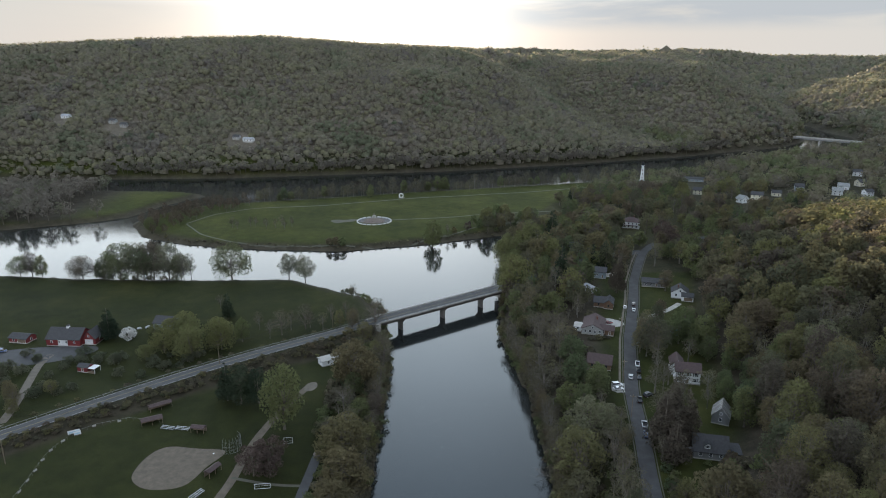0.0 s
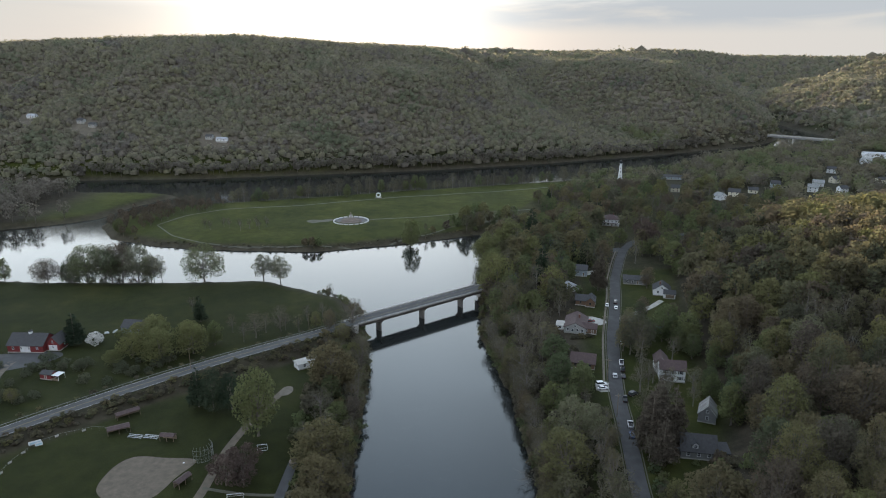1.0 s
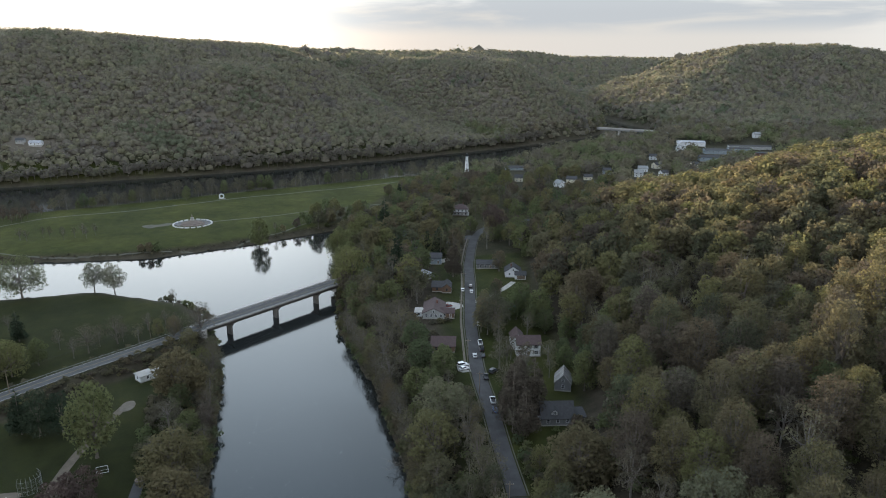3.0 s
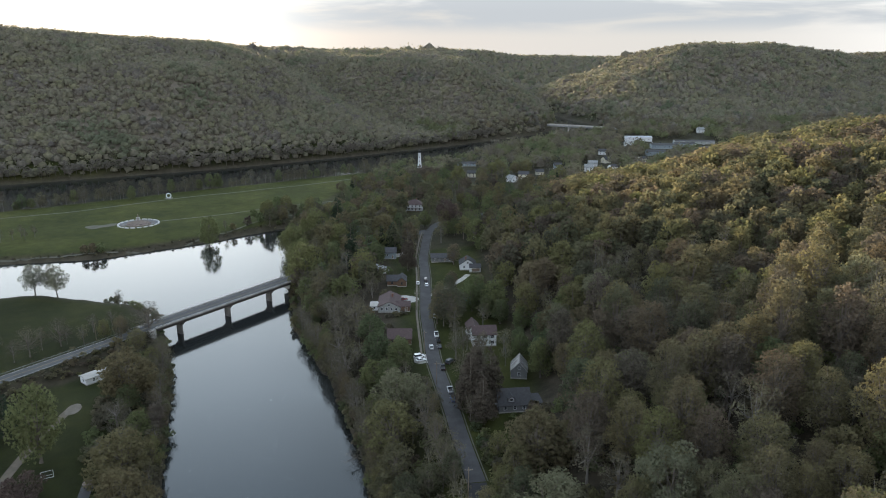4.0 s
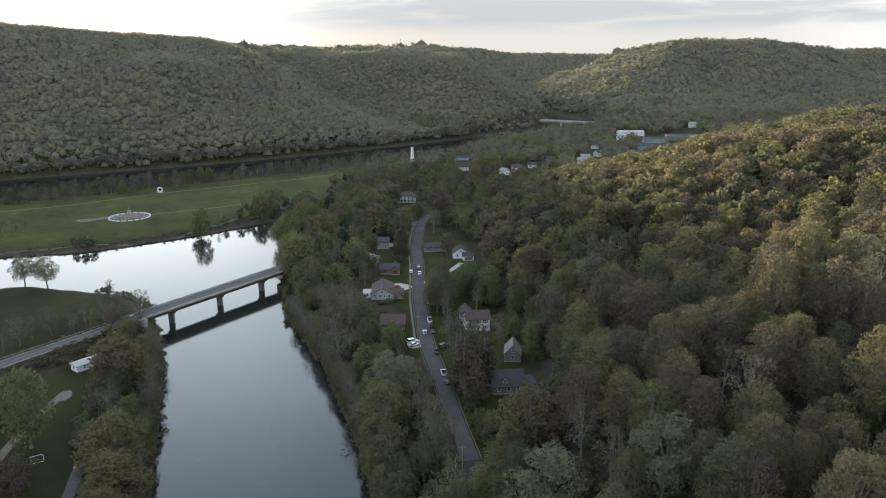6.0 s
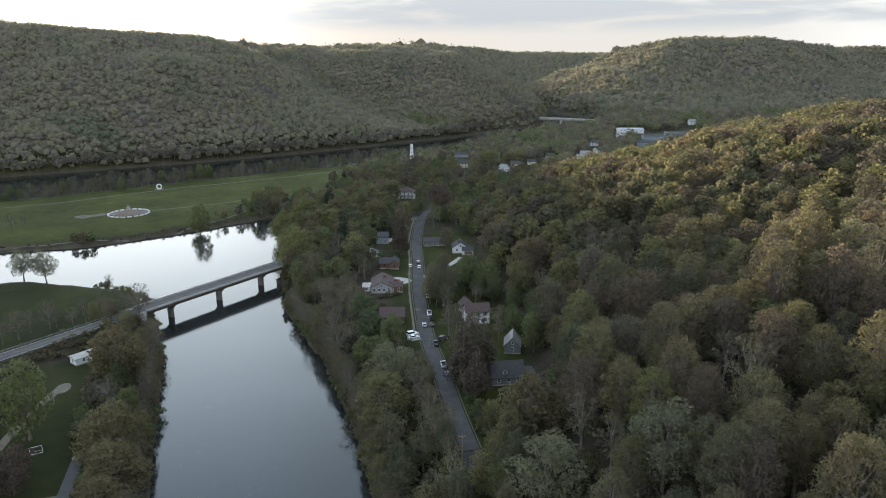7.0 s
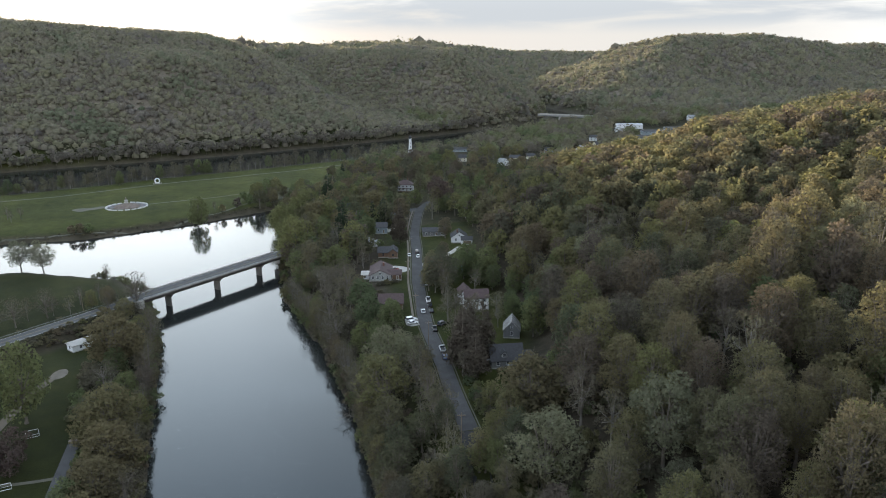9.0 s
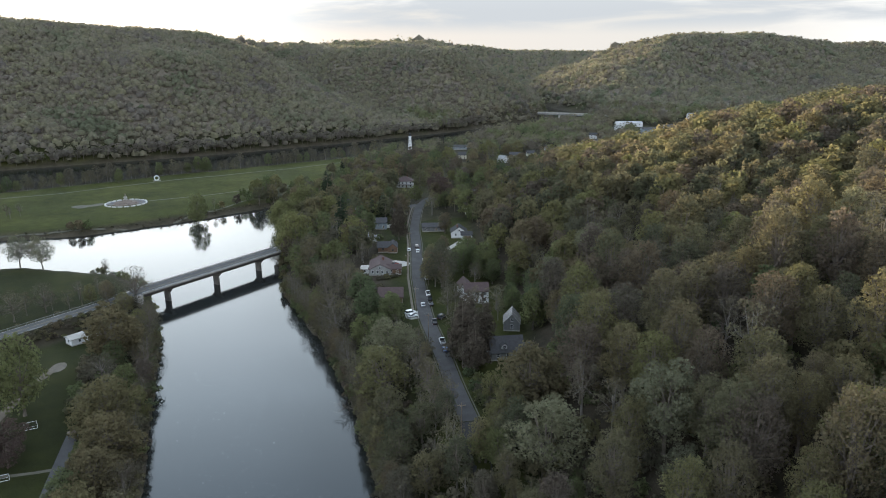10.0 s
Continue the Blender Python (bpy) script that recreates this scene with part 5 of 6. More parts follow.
def shelter(x, y, turn, w, d, label, mat):
    ob = thing("shelter", pose(x, y, height(x, y), 0, 0, turn), label, "shelter")
    part("roof", prism([(-d / 2, 2.3), (d / 2, 2.3), (d / 2, 2.42), (0, 3.2), (-d / 2, 2.42)], -w / 2, w / 2, None, "x"), mat, ob)
    for xx in (-w / 2 + 0.2, 0, w / 2 - 0.2):
        for yy in (-d / 2 + 0.3, d / 2 - 0.3):
            part("post", box(xx - 0.08, yy - 0.08, -0.3, xx + 0.08, yy + 0.08, 2.296), M_WOOD, ob)
    part("back_wall", box(-w / 2 + 0.3, d / 2 - 0.28, 0, w / 2 - 0.3, d / 2 - 0.2, 1.6), M_WOOD, ob)
    return ob


shelter(-123, 251.5, 28, 8.5, 4.0, "low park shelter with a rusty brown roof", M_SHINGLE_BROWN)
shelter(-124.5, 264, 38, 9.5, 3.4, "low park shelter with a rusty brown roof", M_SHINGLE_BROWN)
shelter(-101, 245, -8, 6.0, 3.0, "brown wooden dugout with a flat roof", M_SHINGLE_BROWN)
shelter(-85.5, 216, 65, 6.5, 3.0, "brown wooden dugout with a flat roof", M_SHINGLE_BROWN)

# houses and a lane on the far valley side
for x, y, w in FAR_HOUSES:
    house("house", x, y, -8, w, 8, 3.2, 2.2, M_WHITE if w > 11 else M_GREY, M_METAL_ROOF if w > 11 else M_SHINGLE, "pale house on the wooded valley side", windows=3, group="hillside houses")

# ---- lighthouse on the river bank ----
lh = thing("lighthouse", pose(234, 780, height(234, 780)), "tall white tapering lighthouse with a dark lantern roof", "lighthouse")
part("tower", tube([(0, 0, -1), (0, 0, 0.6), (0, 0, 9), (0, 0, 17.6)], [2.7, 2.6, 1.95, 1.4], 8), M_WHITE, lh)
part("base", tube([(0, 0, -1), (0, 0, 0.5)], [3.6, 3.5], 8), M_CONCRETE, lh)
part("gallery", tube([(0, 0, 17.604), (0, 0, 18.0)], [1.9, 1.9], 16), M_WHITE, lh)
for k in range(12):
    a = k * math.pi / 6
    part("railing_post", tube([(1.8 * math.cos(a), 1.8 * math.sin(a), 18.004), (1.8 * math.cos(a), 1.8 * math.sin(a), 19.0)], [0.05, 0.05], 5), M_DARK, lh)
part("railing", tube([(1.8 * math.cos(k * 0.3927), 1.8 * math.sin(k * 0.3927), 19.03) for k in range(17)], [0.05] * 17, 5, None, False), M_DARK, lh)
part("lantern", tube([(0, 0, 18.004), (0, 0, 20.6)], [1.25, 1.25], 10), M_GLASS, lh)
part("lantern_roof", tube([(0, 0, 20.604), (0, 0, 20.8), (0, 0, 22.3), (0, 0, 23.2)], [1.6, 1.6, 0.3, 0.05], 10), M_DARK, lh)
for zz, a in ((4, -1.9), (8.5, -1.9), (13, -1.9)):
    rr = 3.0 - zz * 0.078
    part("window", box(-0.4, -0.1, -0.7, 0.4, 0.25, 0.7, None, Matrix.Translation((rr * math.cos(a) * 0.94, rr * math.sin(a) * 0.94, zz)) @ Matrix.Rotation(a + math.pi / 2, 4, "Z")), M_GLASS, lh)

# ---- round memorial on the island ----
mz = height(-64, 606)
mem = thing("memorial", pose(-64, 606, mz), "round stone memorial with white ring walls, a cairn and a pedestal", "memorial")
part("paving", tube([(0, 0, -1.0), (0, 0, 0.12)], [16.5, 16.5], 48), M_PAVER, mem)


def ring_wall(r0, r1, z0, z1, a0, a1, n):
    bm = bmesh.new()
    rows = []
    for k in range(n + 1):
        a = a0 + (a1 - a0) * k / n
        rows.append([bm.verts.new((r * math.cos(a), r * math.sin(a), zz)) for r, zz in ((r0, z0), (r1, z0), (r1, z1), (r0, z1))])
    for p, q in zip(rows[:-1], rows[1:]):
        for k in range(4):
            bm.faces.new((p[k], p[(k + 1) % 4], q[(k + 1) % 4], q[k]))
    bm.faces.new(rows[0])
    bm.faces.new(rows[-1][::-1])
    bmesh.ops.recalc_face_normals(bm, faces=bm.faces[:])
    return bm


for k in range(20):
    a = k * math.tau / 20
    part("wall_block", ring_wall(15.2, 16.2, 0.124, 0.95, a, a + 0.22, 4), M_RING_STONE, mem)
part("inner_ring", ring_wall(11.5, 12.5, 0.124, 0.4, 0, math.tau - 0.001, 64), M_PIER, mem)
r_m = np.random.RandomState(4)
for k in range(110):
    a, q = r_m.uniform(0, math.tau), 9.8 * math.sqrt(r_m.rand())
    zz, s = 0.1 + (9.8 - q) * 0.33, r_m.uniform(0.5, 1.15)
    bm = bmesh.new()
    bmesh.ops.create_icosphere(bm, subdivisions=1, radius=s)
    for v in bm.verts:
        v.co = Vector((v.co.x * 1.2, v.co.y, v.co.z * 0.75)) * (1 + 0.25 * noise.noise(v.co * 1.7 + Vector((k, 0, 0))))
    bm.transform(Matrix.Translation((q * math.cos(a), q * math.sin(a), zz)) @ Matrix.Rotation(a * 3, 4, "Z"))
    part("stone", bm, M_STONE, mem)
part("cairn_core", tube([(0, 0, 0.124), (0, 0, 3.2)], [9.6, 1.4], 20), M_STONE, mem)
part("pedestal", box(-1.1, -1.1, 2.6, 1.1, 1.1, 5.4), M_PALE_CONCRETE, mem)
part("cornice", box(-1.4, -1.4, 5.404, 1.4, 1.4, 5.8), M_PALE_CONCRETE, mem)
part("finial", tube([(0, 0, 5.804), (0, 0, 6.6), (0, 0, 7.8), (0, 0, 8.4)], [0.5, 0.35, 0.42, 0.1], 8), M_STONE, mem)

arch = thing("ring_monument", pose(-45, 709, height(-45, 709)), "white upright ring monument on a low plinth", "monument")
bm = bmesh.new()
rows = []
for k in range(25):
    a = k * math.tau / 24
    rows.append((2.1 * math.cos(a), 0, 2.9 + 2.1 * math.sin(a)))
part("ring", tube(rows, [0.55] * 25, 8, bm, False), M_WHITE, arch)
part("plinth", box(-2.6, -1.0, -0.4, 2.6, 1.0, 0.6), M_PALE_CONCRETE, arch)
for k in (-3.4, 3.4):
    part("bollard", tube([(k, 0, -0.3), (k, 0, 0.9)], [0.3, 0.25], 8), M_PALE_CONCRETE, arch)

# ---- highway bridge upstream ----
U0, U1 = Vector((604, 1160, 17)), Vector((735, 1018, 17))
u_len = (U1 - U0).length
up = thing("bridge", Matrix.Translation(U0) @ Matrix.Rotation(math.atan2(U1.y - U0.y, U1.x - U0.x), 4, "Z"), "long pale steel girder bridge across the river by the town", "bridge")
part("deck", box(0, -6, -0.6, u_len, 6, 0), M_PALE_CONCRETE, up)
for y in (-6, 5.7):
    part("parapet", box(0, y, 0.004, u_len, y + 0.3, 1.0), M_PALE_CONCRETE, up)
for y in (-4.5, 0, 4.5):
    part("girder", box(0, y - 0.3, -3.0, u_len, y + 0.3, -0.604), M_STEEL, up)
for k in (42, 92, 142):
    part("pier", box(k - 1.2, -5, -20, k + 1.2, 5, -3.004), M_CONCRETE, up)


# ---- parked cars ----
def car(x, y, turn, paint, label, kind="car", z=None):
    """Body with cabin, bumpers, glass, lights and four wheels; its nose points to +x."""
    L, W = (5.2, 1.95) if kind == "pickup" else (4.9, 1.95) if kind == "suv" else (4.5, 1.8)
    roof, belt = (1.85, 1.05) if kind != "car" else (1.45, 0.92)
    ob = thing(kind if kind != "suv" else "car", pose(x, y, height(x, y) + 0.06 if z is None else z, 0, 0, turn), label, "car", "parked cars")
    h = L / 2
    body = prism([(-h, 0.32), (h * 0.96, 0.30), (h, 0.55), (h * 0.97, belt * 0.82), (h * 0.45, belt), (-h * 0.96, belt), (-h, belt * 0.8)], -W / 2, W / 2)
    bmesh.ops.bevel(body, geom=[e for e in body.edges], offset=0.06, segments=2, affect="EDGES")
    bd = part("body", body, paint, ob, smooth=True)
    if kind == "pickup":
        top = [(-0.15, belt), (h * 0.42, belt), (h * 0.2, roof), (-0.1, roof)]
    elif kind == "suv":
        top = [(-h * 0.95, belt), (h * 0.42, belt), (h * 0.18, roof), (-h * 0.86, roof)]
    else:
        top = [(-h * 0.82, belt), (h * 0.40, belt), (h * 0.08, roof), (-h * 0.5, roof)]
    part("cabin", prism(top, -W / 2 + 0.14, W / 2 - 0.14), M_GLASS, ob)
    rx0, rx1 = top[3][0], top[2][0]
    part("roof_panel", box(rx0 - 0.02, -W / 2 + 0.12, roof + 0.004, rx1 + 0.02, W / 2 - 0.12, roof + 0.05), paint, ob)
    if kind == "pickup":
        part("bed_liner", box(-h * 0.93, -W / 2 + 0.2, belt + 0.004, -0.25, W / 2 - 0.2, belt + 0.03), M_DARK, ob)
    for sx in (-h * 0.62, h * 0.62):
        for sy in (-1, 1):
            wheel = part("wheel", tube([(sx, sy * (W / 2 - 0.2), 0.33), (sx, sy * (W / 2 + 0.02), 0.33)], [0.33, 0.33], 14), M_TYRE, ob)
            part("rim", tube([(sx, sy * (W / 2 + 0.022), 0.33), (sx, sy * (W / 2 + 0.04), 0.33)], [0.2, 0.18], 10), M_ALU, wheel)
    for sy in (-1, 1):
        part("headlight", box(h - 0.03, sy * W * 0.36 - 0.2, 0.6, h + 0.012, sy * W * 0.36 + 0.2, 0.75), M_ALU, ob)
        part("tail_light", box(-h - 0.012, sy * W * 0.38 - 0.12, 0.62, -h + 0.03, sy * W * 0.38 + 0.12, 0.8), M_RED, ob)
    part("windscreen_trim", box(h * 0.43, -W / 2 + 0.2, belt + 0.003, h * 0.46, W / 2 - 0.2, belt + 0.02), M_DARK, ob)
    return ob


P_WHITE = plain("white_car_paint", (0.60, 0.61, 0.62), 0.25, vary=0.04, bump=0, spec=0.5)
P_BLACK = plain("black_car_paint", (0.02, 0.02, 0.022), 0.25, vary=0.1, bump=0, spec=0.5)
P_SILVER = plain("silver_car_paint", (0.42, 0.43, 0.45), 0.3, 0.4, vary=0.05, bump=0)
P_BLUE = plain("blue_car_paint", (0.05, 0.08, 0.16), 0.25, vary=0.1, bump=0, spec=0.5)
P_RED = plain("dark_red_car_paint", (0.16, 0.03, 0.03), 0.25, vary=0.1, bump=0, spec=0.5)
car(75.2, 259.2, 8, P_WHITE, "white saloon car parked on a driveway")
car(75.6, 262.7, 8, P_WHITE, "white hatchback parked on a driveway", "suv")
car(83.6, 270.5, 76, P_SILVER, "silver car standing on the street")
car(90.2, 283.5, 76, P_WHITE, "white pickup parked at the street's edge", "pickup")
car(88.8, 276.8, 76, P_BLACK, "black sport utility car parked on the street", "suv")
car(87.2, 270.0, 76, P_BLACK, "black saloon car parked on the street")
car(81.6, 249.3, 78, P_BLACK, "black pickup parked on the street", "pickup")
car(86.4, 253.5, 30, P_BLACK, "dark car nosed into a yard", "suv")
car(77.8, 229.4, 79, P_SILVER, "silver pickup parked on the street", "pickup")
car(76.3, 222.0, 79, P_BLUE, "dark blue car parked on the street")
car(107.5, 353.0, 73, P_WHITE, "white car parked on the street")
car(109.6, 361.5, 73, P_BLACK, "black car parked on the street", "suv")
car(103.6, 357.0, 73, P_WHITE, "white car parked on the far side of the street")
car(97.0, 306.0, 74, P_WHITE, "white car parked under a tree")
car(88.5, 333.5, 10, P_RED, "dark red car on a driveway")
for x, y, t in ((-235, 325, 20), (-231, 322, 15)):
    car(x, y, t, P_BLUE, "dark blue car in the barn yard", "suv")
for k, (x, y) in enumerate(((640, 905), (652, 902), (664, 898), (700, 860), (712, 856), (722, 852))):
    car(x, y, 60, (P_WHITE, P_SILVER, P_BLACK)[k % 3], ("white", "silver", "black")[k % 3] + " car in the mill's parking lot")

# ---- ball field ----
for k, (x, y) in enumerate(((-150.7, 204.7), (-151.7, 211.3), (-152.5, 217.5), (-153.7, 224.4), (-154.2, 230.8), (-152.8, 237.2), (-145.8, 248.2), (-137, 252))):
    b = thing("banner", pose(x, y, height(x, y), 0, 0, 80 - k * 6), "small white advertising board on the outfield fence", "sign board", "outfield boards")
    part("board", box(-0.72, -0.03, 0.3, 0.72, 0.03, 1.15), M_PALE_CONCRETE, b)
    for xx in (-0.62, 0.62):
        part("stake", box(xx - 0.04, 0.034, -0.3, xx + 0.04, 0.1, 1.2), M_WOOD, b)
P_SIGN = plain("pale_blue_board", (0.30, 0.45, 0.55), 0.6)
for x, y, s in ((-151.5, 243, 2.2), (-149.5, 242, 1.3)):
    b = thing("scoreboard", pose(x, y, height(x, y), 0, 0, 30), "white and pale blue board on posts by the fence", "sign board")
    part("board", box(-s, -0.06, 0.5, s, 0.06, 2.0), M_WHITE, b)
    part("blue_field", box(-s * 0.8, -0.08, 0.8, s * 0.8, -0.064, 1.5), P_SIGN, b)
    for xx in (-s * 0.8, s * 0.8):
        part("post", box(xx - 0.07, 0.064, -0.4, xx + 0.07, 0.2, 2.0), M_WOOD, b)
def outfield_fence():
    ob = thing("fence", Matrix.Identity(4), "low chain-link outfield fence on thin posts", "fence")
    pts = [(-150, 196), (-151.7, 211), (-154, 225), (-154, 232), (-151, 243.5), (-145, 249), (-134, 254), (-120, 252)]
    zs = [height(*p) for p in pts]
    part("top_rail", tube([(x, y, z + 1.25) for (x, y), z in zip(pts, zs)], [0.035] * len(pts), 5), M_STEEL, ob)
    for x, y, _, a in along(pts, 3.0, 0):
        part("post", tube([(x, y, height(x, y) - 0.3), (x, y, height(x, y) + 1.25)], [0.03, 0.03], 5), M_STEEL, ob)
outfield_fence()


def bleachers(x, y, turn, n=5, w=7.0):
    ob = thing("bleachers", pose(x, y, height(x, y), 0, 0, turn), "low aluminium bleachers beside the ball field", "bleachers", "bleachers")
    for k in range(n):
        part("bench", box(-w / 2, k * 0.7, 0.4 + k * 0.22, w / 2, k * 0.7 + 0.3, 0.46 + k * 0.22), M_ALU, ob)
    for xx in (-w / 2 + 0.3, 0, w / 2 - 0.3):
        part("support", prism([(-0.1, -0.2), (n * 0.7, -0.2), (n * 0.7, 0.38 + (n - 1) * 0.22), (0.1, 0.38)], xx - 0.05, xx + 0.05, None, "x"), M_STEEL, ob)


bleachers(-115, 246.5, -12, 3, 6)
bleachers(-108.5, 246, -10, 3, 6)
bleachers(-86.5, 203, 62, 3, 6)
bs = thing("backstop", pose(-84, 232.5, height(-84, 232.5), 0, 0, -35), "tall curved chain-link backstop behind home plate", "backstop")
for k in range(9):
    a = radians(-80 + k * 20)
    part("post", tube([(4.2 * math.cos(a), 4.2 * math.sin(a), -0.3), (4.2 * math.cos(a), 4.2 * math.sin(a), 5.0), (3.4 * math.cos(a), 3.4 * math.sin(a), 6.2)], [0.05] * 3, 5), M_STEEL, bs)
for zz in (0.1, 1.5, 3.0, 5.0):
    part("rail", tube([(4.2 * math.cos(radians(-80 + k * 10)), 4.2 * math.sin(radians(-80 + k * 10)), zz) for k in range(17)], [0.035] * 17, 4), M_STEEL, bs)
for k in range(40):
    a = radians(-80 + k * 4.1)
    part("mesh_wire", tube([(4.2 * math.cos(a), 4.2 * math.sin(a), 0), (4.2 * math.cos(a), 4.2 * math.sin(a), 5.0)], [0.012] * 2, 3), M_STEEL, bs)
base = thing("home_plate", pose(-89.5, 228.5, height(-89.5, 228.5) + 0.1), "white rubber home plate on the infield", "plate")
part("slab", prism([(-0.3, 0), (0.3, 0), (0.3, 0.06), (-0.3, 0.06)], -0.3, 0.3), M_WHITE, base)


def goal(x, y, turn, w=4.2, hh=2.2):
    ob = thing("soccer_goal", pose(x, y, height(x, y), 0, 0, turn), "small white-framed goal with a dark net", "goal", "goals")
    part("frame", tube([(-w / 2, 0, 0), (-w / 2, 0, hh), (w / 2, 0, hh), (w / 2, 0, 0), (-w / 2, 0, 0.06)], [0.09] * 5, 6), M_WHITE, ob)
    for sx in (-w / 2, w / 2):
        part("stay", tube([(sx, 0, hh), (sx, 1.6, 0.05), (sx, 0, 0.05)], [0.06] * 3, 5), M_WHITE, ob)
    part("net_bar", tube([(-w / 2, 1.6, 0.05), (w / 2, 1.6, 0.05)], [0.05] * 2, 5), M_WHITE, ob)
    for k in range(13):
        xx = -w / 2 + w * (k + 0.5) / 13
        part("net_cord", tube([(xx, 0.05, hh - 0.1), (xx, 1.6, 0.1)], [0.02] * 2, 3), M_DARK, ob)


goal(-62.2, 236.5, 10, 3.6, 2.6)
goal(-65, 207.5, 8, 5.5, 2.0)
yurt = thing("canopy", pose(-48.5, 226.5, height(-48.5, 226.5)), "small pale round canopy under the trees", "canopy")
part("cover", tube([(0, 0, 1.9), (0, 0, 2.1), (0, 0, 3.0)], [1.7, 1.6, 0.1], 10), M_STONE, yurt)
for k in range(5):
    a = k * math.tau / 5
    part("post", tube([(1.5 * math.cos(a), 1.5 * math.sin(a), -0.3), (1.5 * math.cos(a), 1.5 * math.sin(a), 1.896)], [0.06] * 2, 5), M_WOOD, yurt)
for k, (x, y, s, t) in enumerate(((-172, 352, 2.5, 20), (-168, 354, 3.5, 60), (-164, 356, 2.0, 10), (-177, 345, 1.2, 0))):
    ob = thing("yard_junk", pose(x, y, height(x, y), 0, 0, t), "pale stored machinery lying on the lawn", "machinery")
    part("frame", box(-s / 2, -0.6, 0.15, s / 2, 0.6, 0.5), M_ALU, ob)
    part("hood", prism([(-0.5, 0.504), (0.5, 0.504), (0.4, 1.1), (-0.3, 1.2)], -s / 3, s / 3, None, "x"), M_WHITE, ob)
st = thing("bridge_stump", pose(40.5, 157, height(40.5, 157)), "old square concrete pillar on the wooded bank", "pillar")
part("shaft", box(-1.0, -1.0, -3, 1.0, 1.0, 4.4), M_CONCRETE, st)
part("cap", box(-1.15, -1.15, 4.404, 1.15, 1.15, 4.8), M_CONCRETE, st)

def dead_tree(x, y, z, turn, lean, h, seed, label, mat):
    """A leafless tree of forking limbs and twigs."""
    r = np.random.RandomState(seed)
    ob = thing("dead_tree", pose(x, y, z, 0, lean, turn), label, "tree")
    trunk = part("trunk", tube([(0, 0, -1), (0.1, 0, h * 0.35), (-0.1, 0.2, h * 0.7), (0.1, 0, h)], [0.22, 0.17, 0.1, 0.03], 6), mat, ob)
    for k in range(11):
        f = 0.3 + 0.6 * k / 11
        a, q = k * 2.4 + r.uniform(-0.4, 0.4), h * (0.48 - 0.3 * f) * r.uniform(0.8, 1.2)
        a0 = Vector((0, 0.1, h * f))
        a1 = a0 + Vector((math.cos(a) * q * 0.5, math.sin(a) * q * 0.5, q * 0.3))
        a2 = a0 + Vector((math.cos(a) * q, math.sin(a) * q, q * 0.75))
        bm = tube([a0, a1, a2], [0.09, 0.06, 0.02], 4)
        for _ in range(6):
            c = a1.lerp(a2, r.uniform(0, 1))
            tube([c, c + Vector(r.normal(size=3)) * 0.9 + Vector((0, 0, 0.5))], [0.035, 0.012], 3, bm, False)
        part("limb", bm, mat, trunk)
    return ob


dead_tree(43.5, 218, 0.6, 175, 68, 9.0, 3, "dead leafless tree leaning over the water", M_BARK)
dead_tree(84.5, 124, height(84.5, 124), 0, 0, 11.0, 5, "pale leafless dead tree on the hillside", M_PALE_BARK)
dead_tree(87.5, 121, height(87.5, 121), 60, 8, 9.0, 6, "pale leafless dead tree on the hillside", M_PALE_BARK)

# ---- pale flecks of pollen and petals drifting on the creek ----
r_f = np.random.RandomState(77)
vs, fs = [], []
for k in range(460):
    s = r_f.uniform(0.05, 0.17)
    bx = r_f.uniform(-17, 24) + 3 * math.sin(k * 0.7)
    by = 128 + 150 * r_f.rand() ** 1.3
    a0, n0 = r_f.uniform(0, 6.28), len(vs)
    for j in range(5):
        a = a0 + j * math.tau / 5
        vs.append((bx + math.cos(a) * s * r_f.uniform(0.7, 1.6), by + math.sin(a) * s * r_f.uniform(0.5, 1.0), 0.025))
    vs.append((bx, by, 0.045))
    fs += [(n0 + j, n0 + (j + 1) % 5, n0 + 5) for j in range(5)]
me = bpy.data.meshes.new("floating_flecks")
me.from_pydata(vs, [], fs)
me.materials.append(plain("petal_flecks", (0.24, 0.25, 0.25), 0.9))
tagged(new("floating_flecks", me), "pale flecks of petals drifting on the creek", "floating petals", kind="stuff")

# ---- trees that stand by themselves or in belts ----
TREES = {"tan": TANS, "wisp": WISPS, "maple": MAPLES, "willow": WILLOWS, "pine": PINES, "grey": GREYS, "near": LOW, "bud": BUDS, "green": GREENS, "small": SMALL, "fir": FIRS, "rust": RUSTY, "pale": PALES, "maroon": MAROON, "shrub": SHRUBS, "bloom": BLOOM}


def row(kind, spots, group="", name=""):
    """spots: x, y, scale, tall."""
    for x, y, s, t in spots:
        ob = plant(TREES[kind][rng.randint(len(TREES[kind]))], x, y, s, t, name=name or {'near': 'shade_tree'}.get(kind, ''))
        if group:
            tagged(ob, group=group)


# along the far edge of the west field
row("maple", [(-250.7, 442.5, 0.95, 0.95), (-146, 440, 1.35, 1.0), (-224.6, 443, 1.1, 1.3), (-214, 446, 1.05, 1.35), (-203, 447, 1.15, 1.3), (-191, 444, 1.05, 1.35), (-234, 450, 0.9, 1.25),
              (-208, 442, 0.9, 1.35), (-184, 447, 0.8, 1.3), (-298, 449, 0.75, 1.1)], "field edge trees")
row("shrub", [(-240, 449, 1.6, 1.0), (-233, 446, 1.4, 1.0), (-227, 451, 1.8, 1.0), (-218, 450, 1.6, 0.9), (-208, 451, 1.7, 0.9), (-199, 452, 1.6, 0.9), (-190, 450, 1.5, 0.9)], "water edge shrubs")
row("green", [(-281, 446, 0.85, 1.1), (-243, 450, 0.7, 1.2)], "field edge trees")
row("near", [(-288.5, 447, 0.9, 1.0)], "field edge trees")
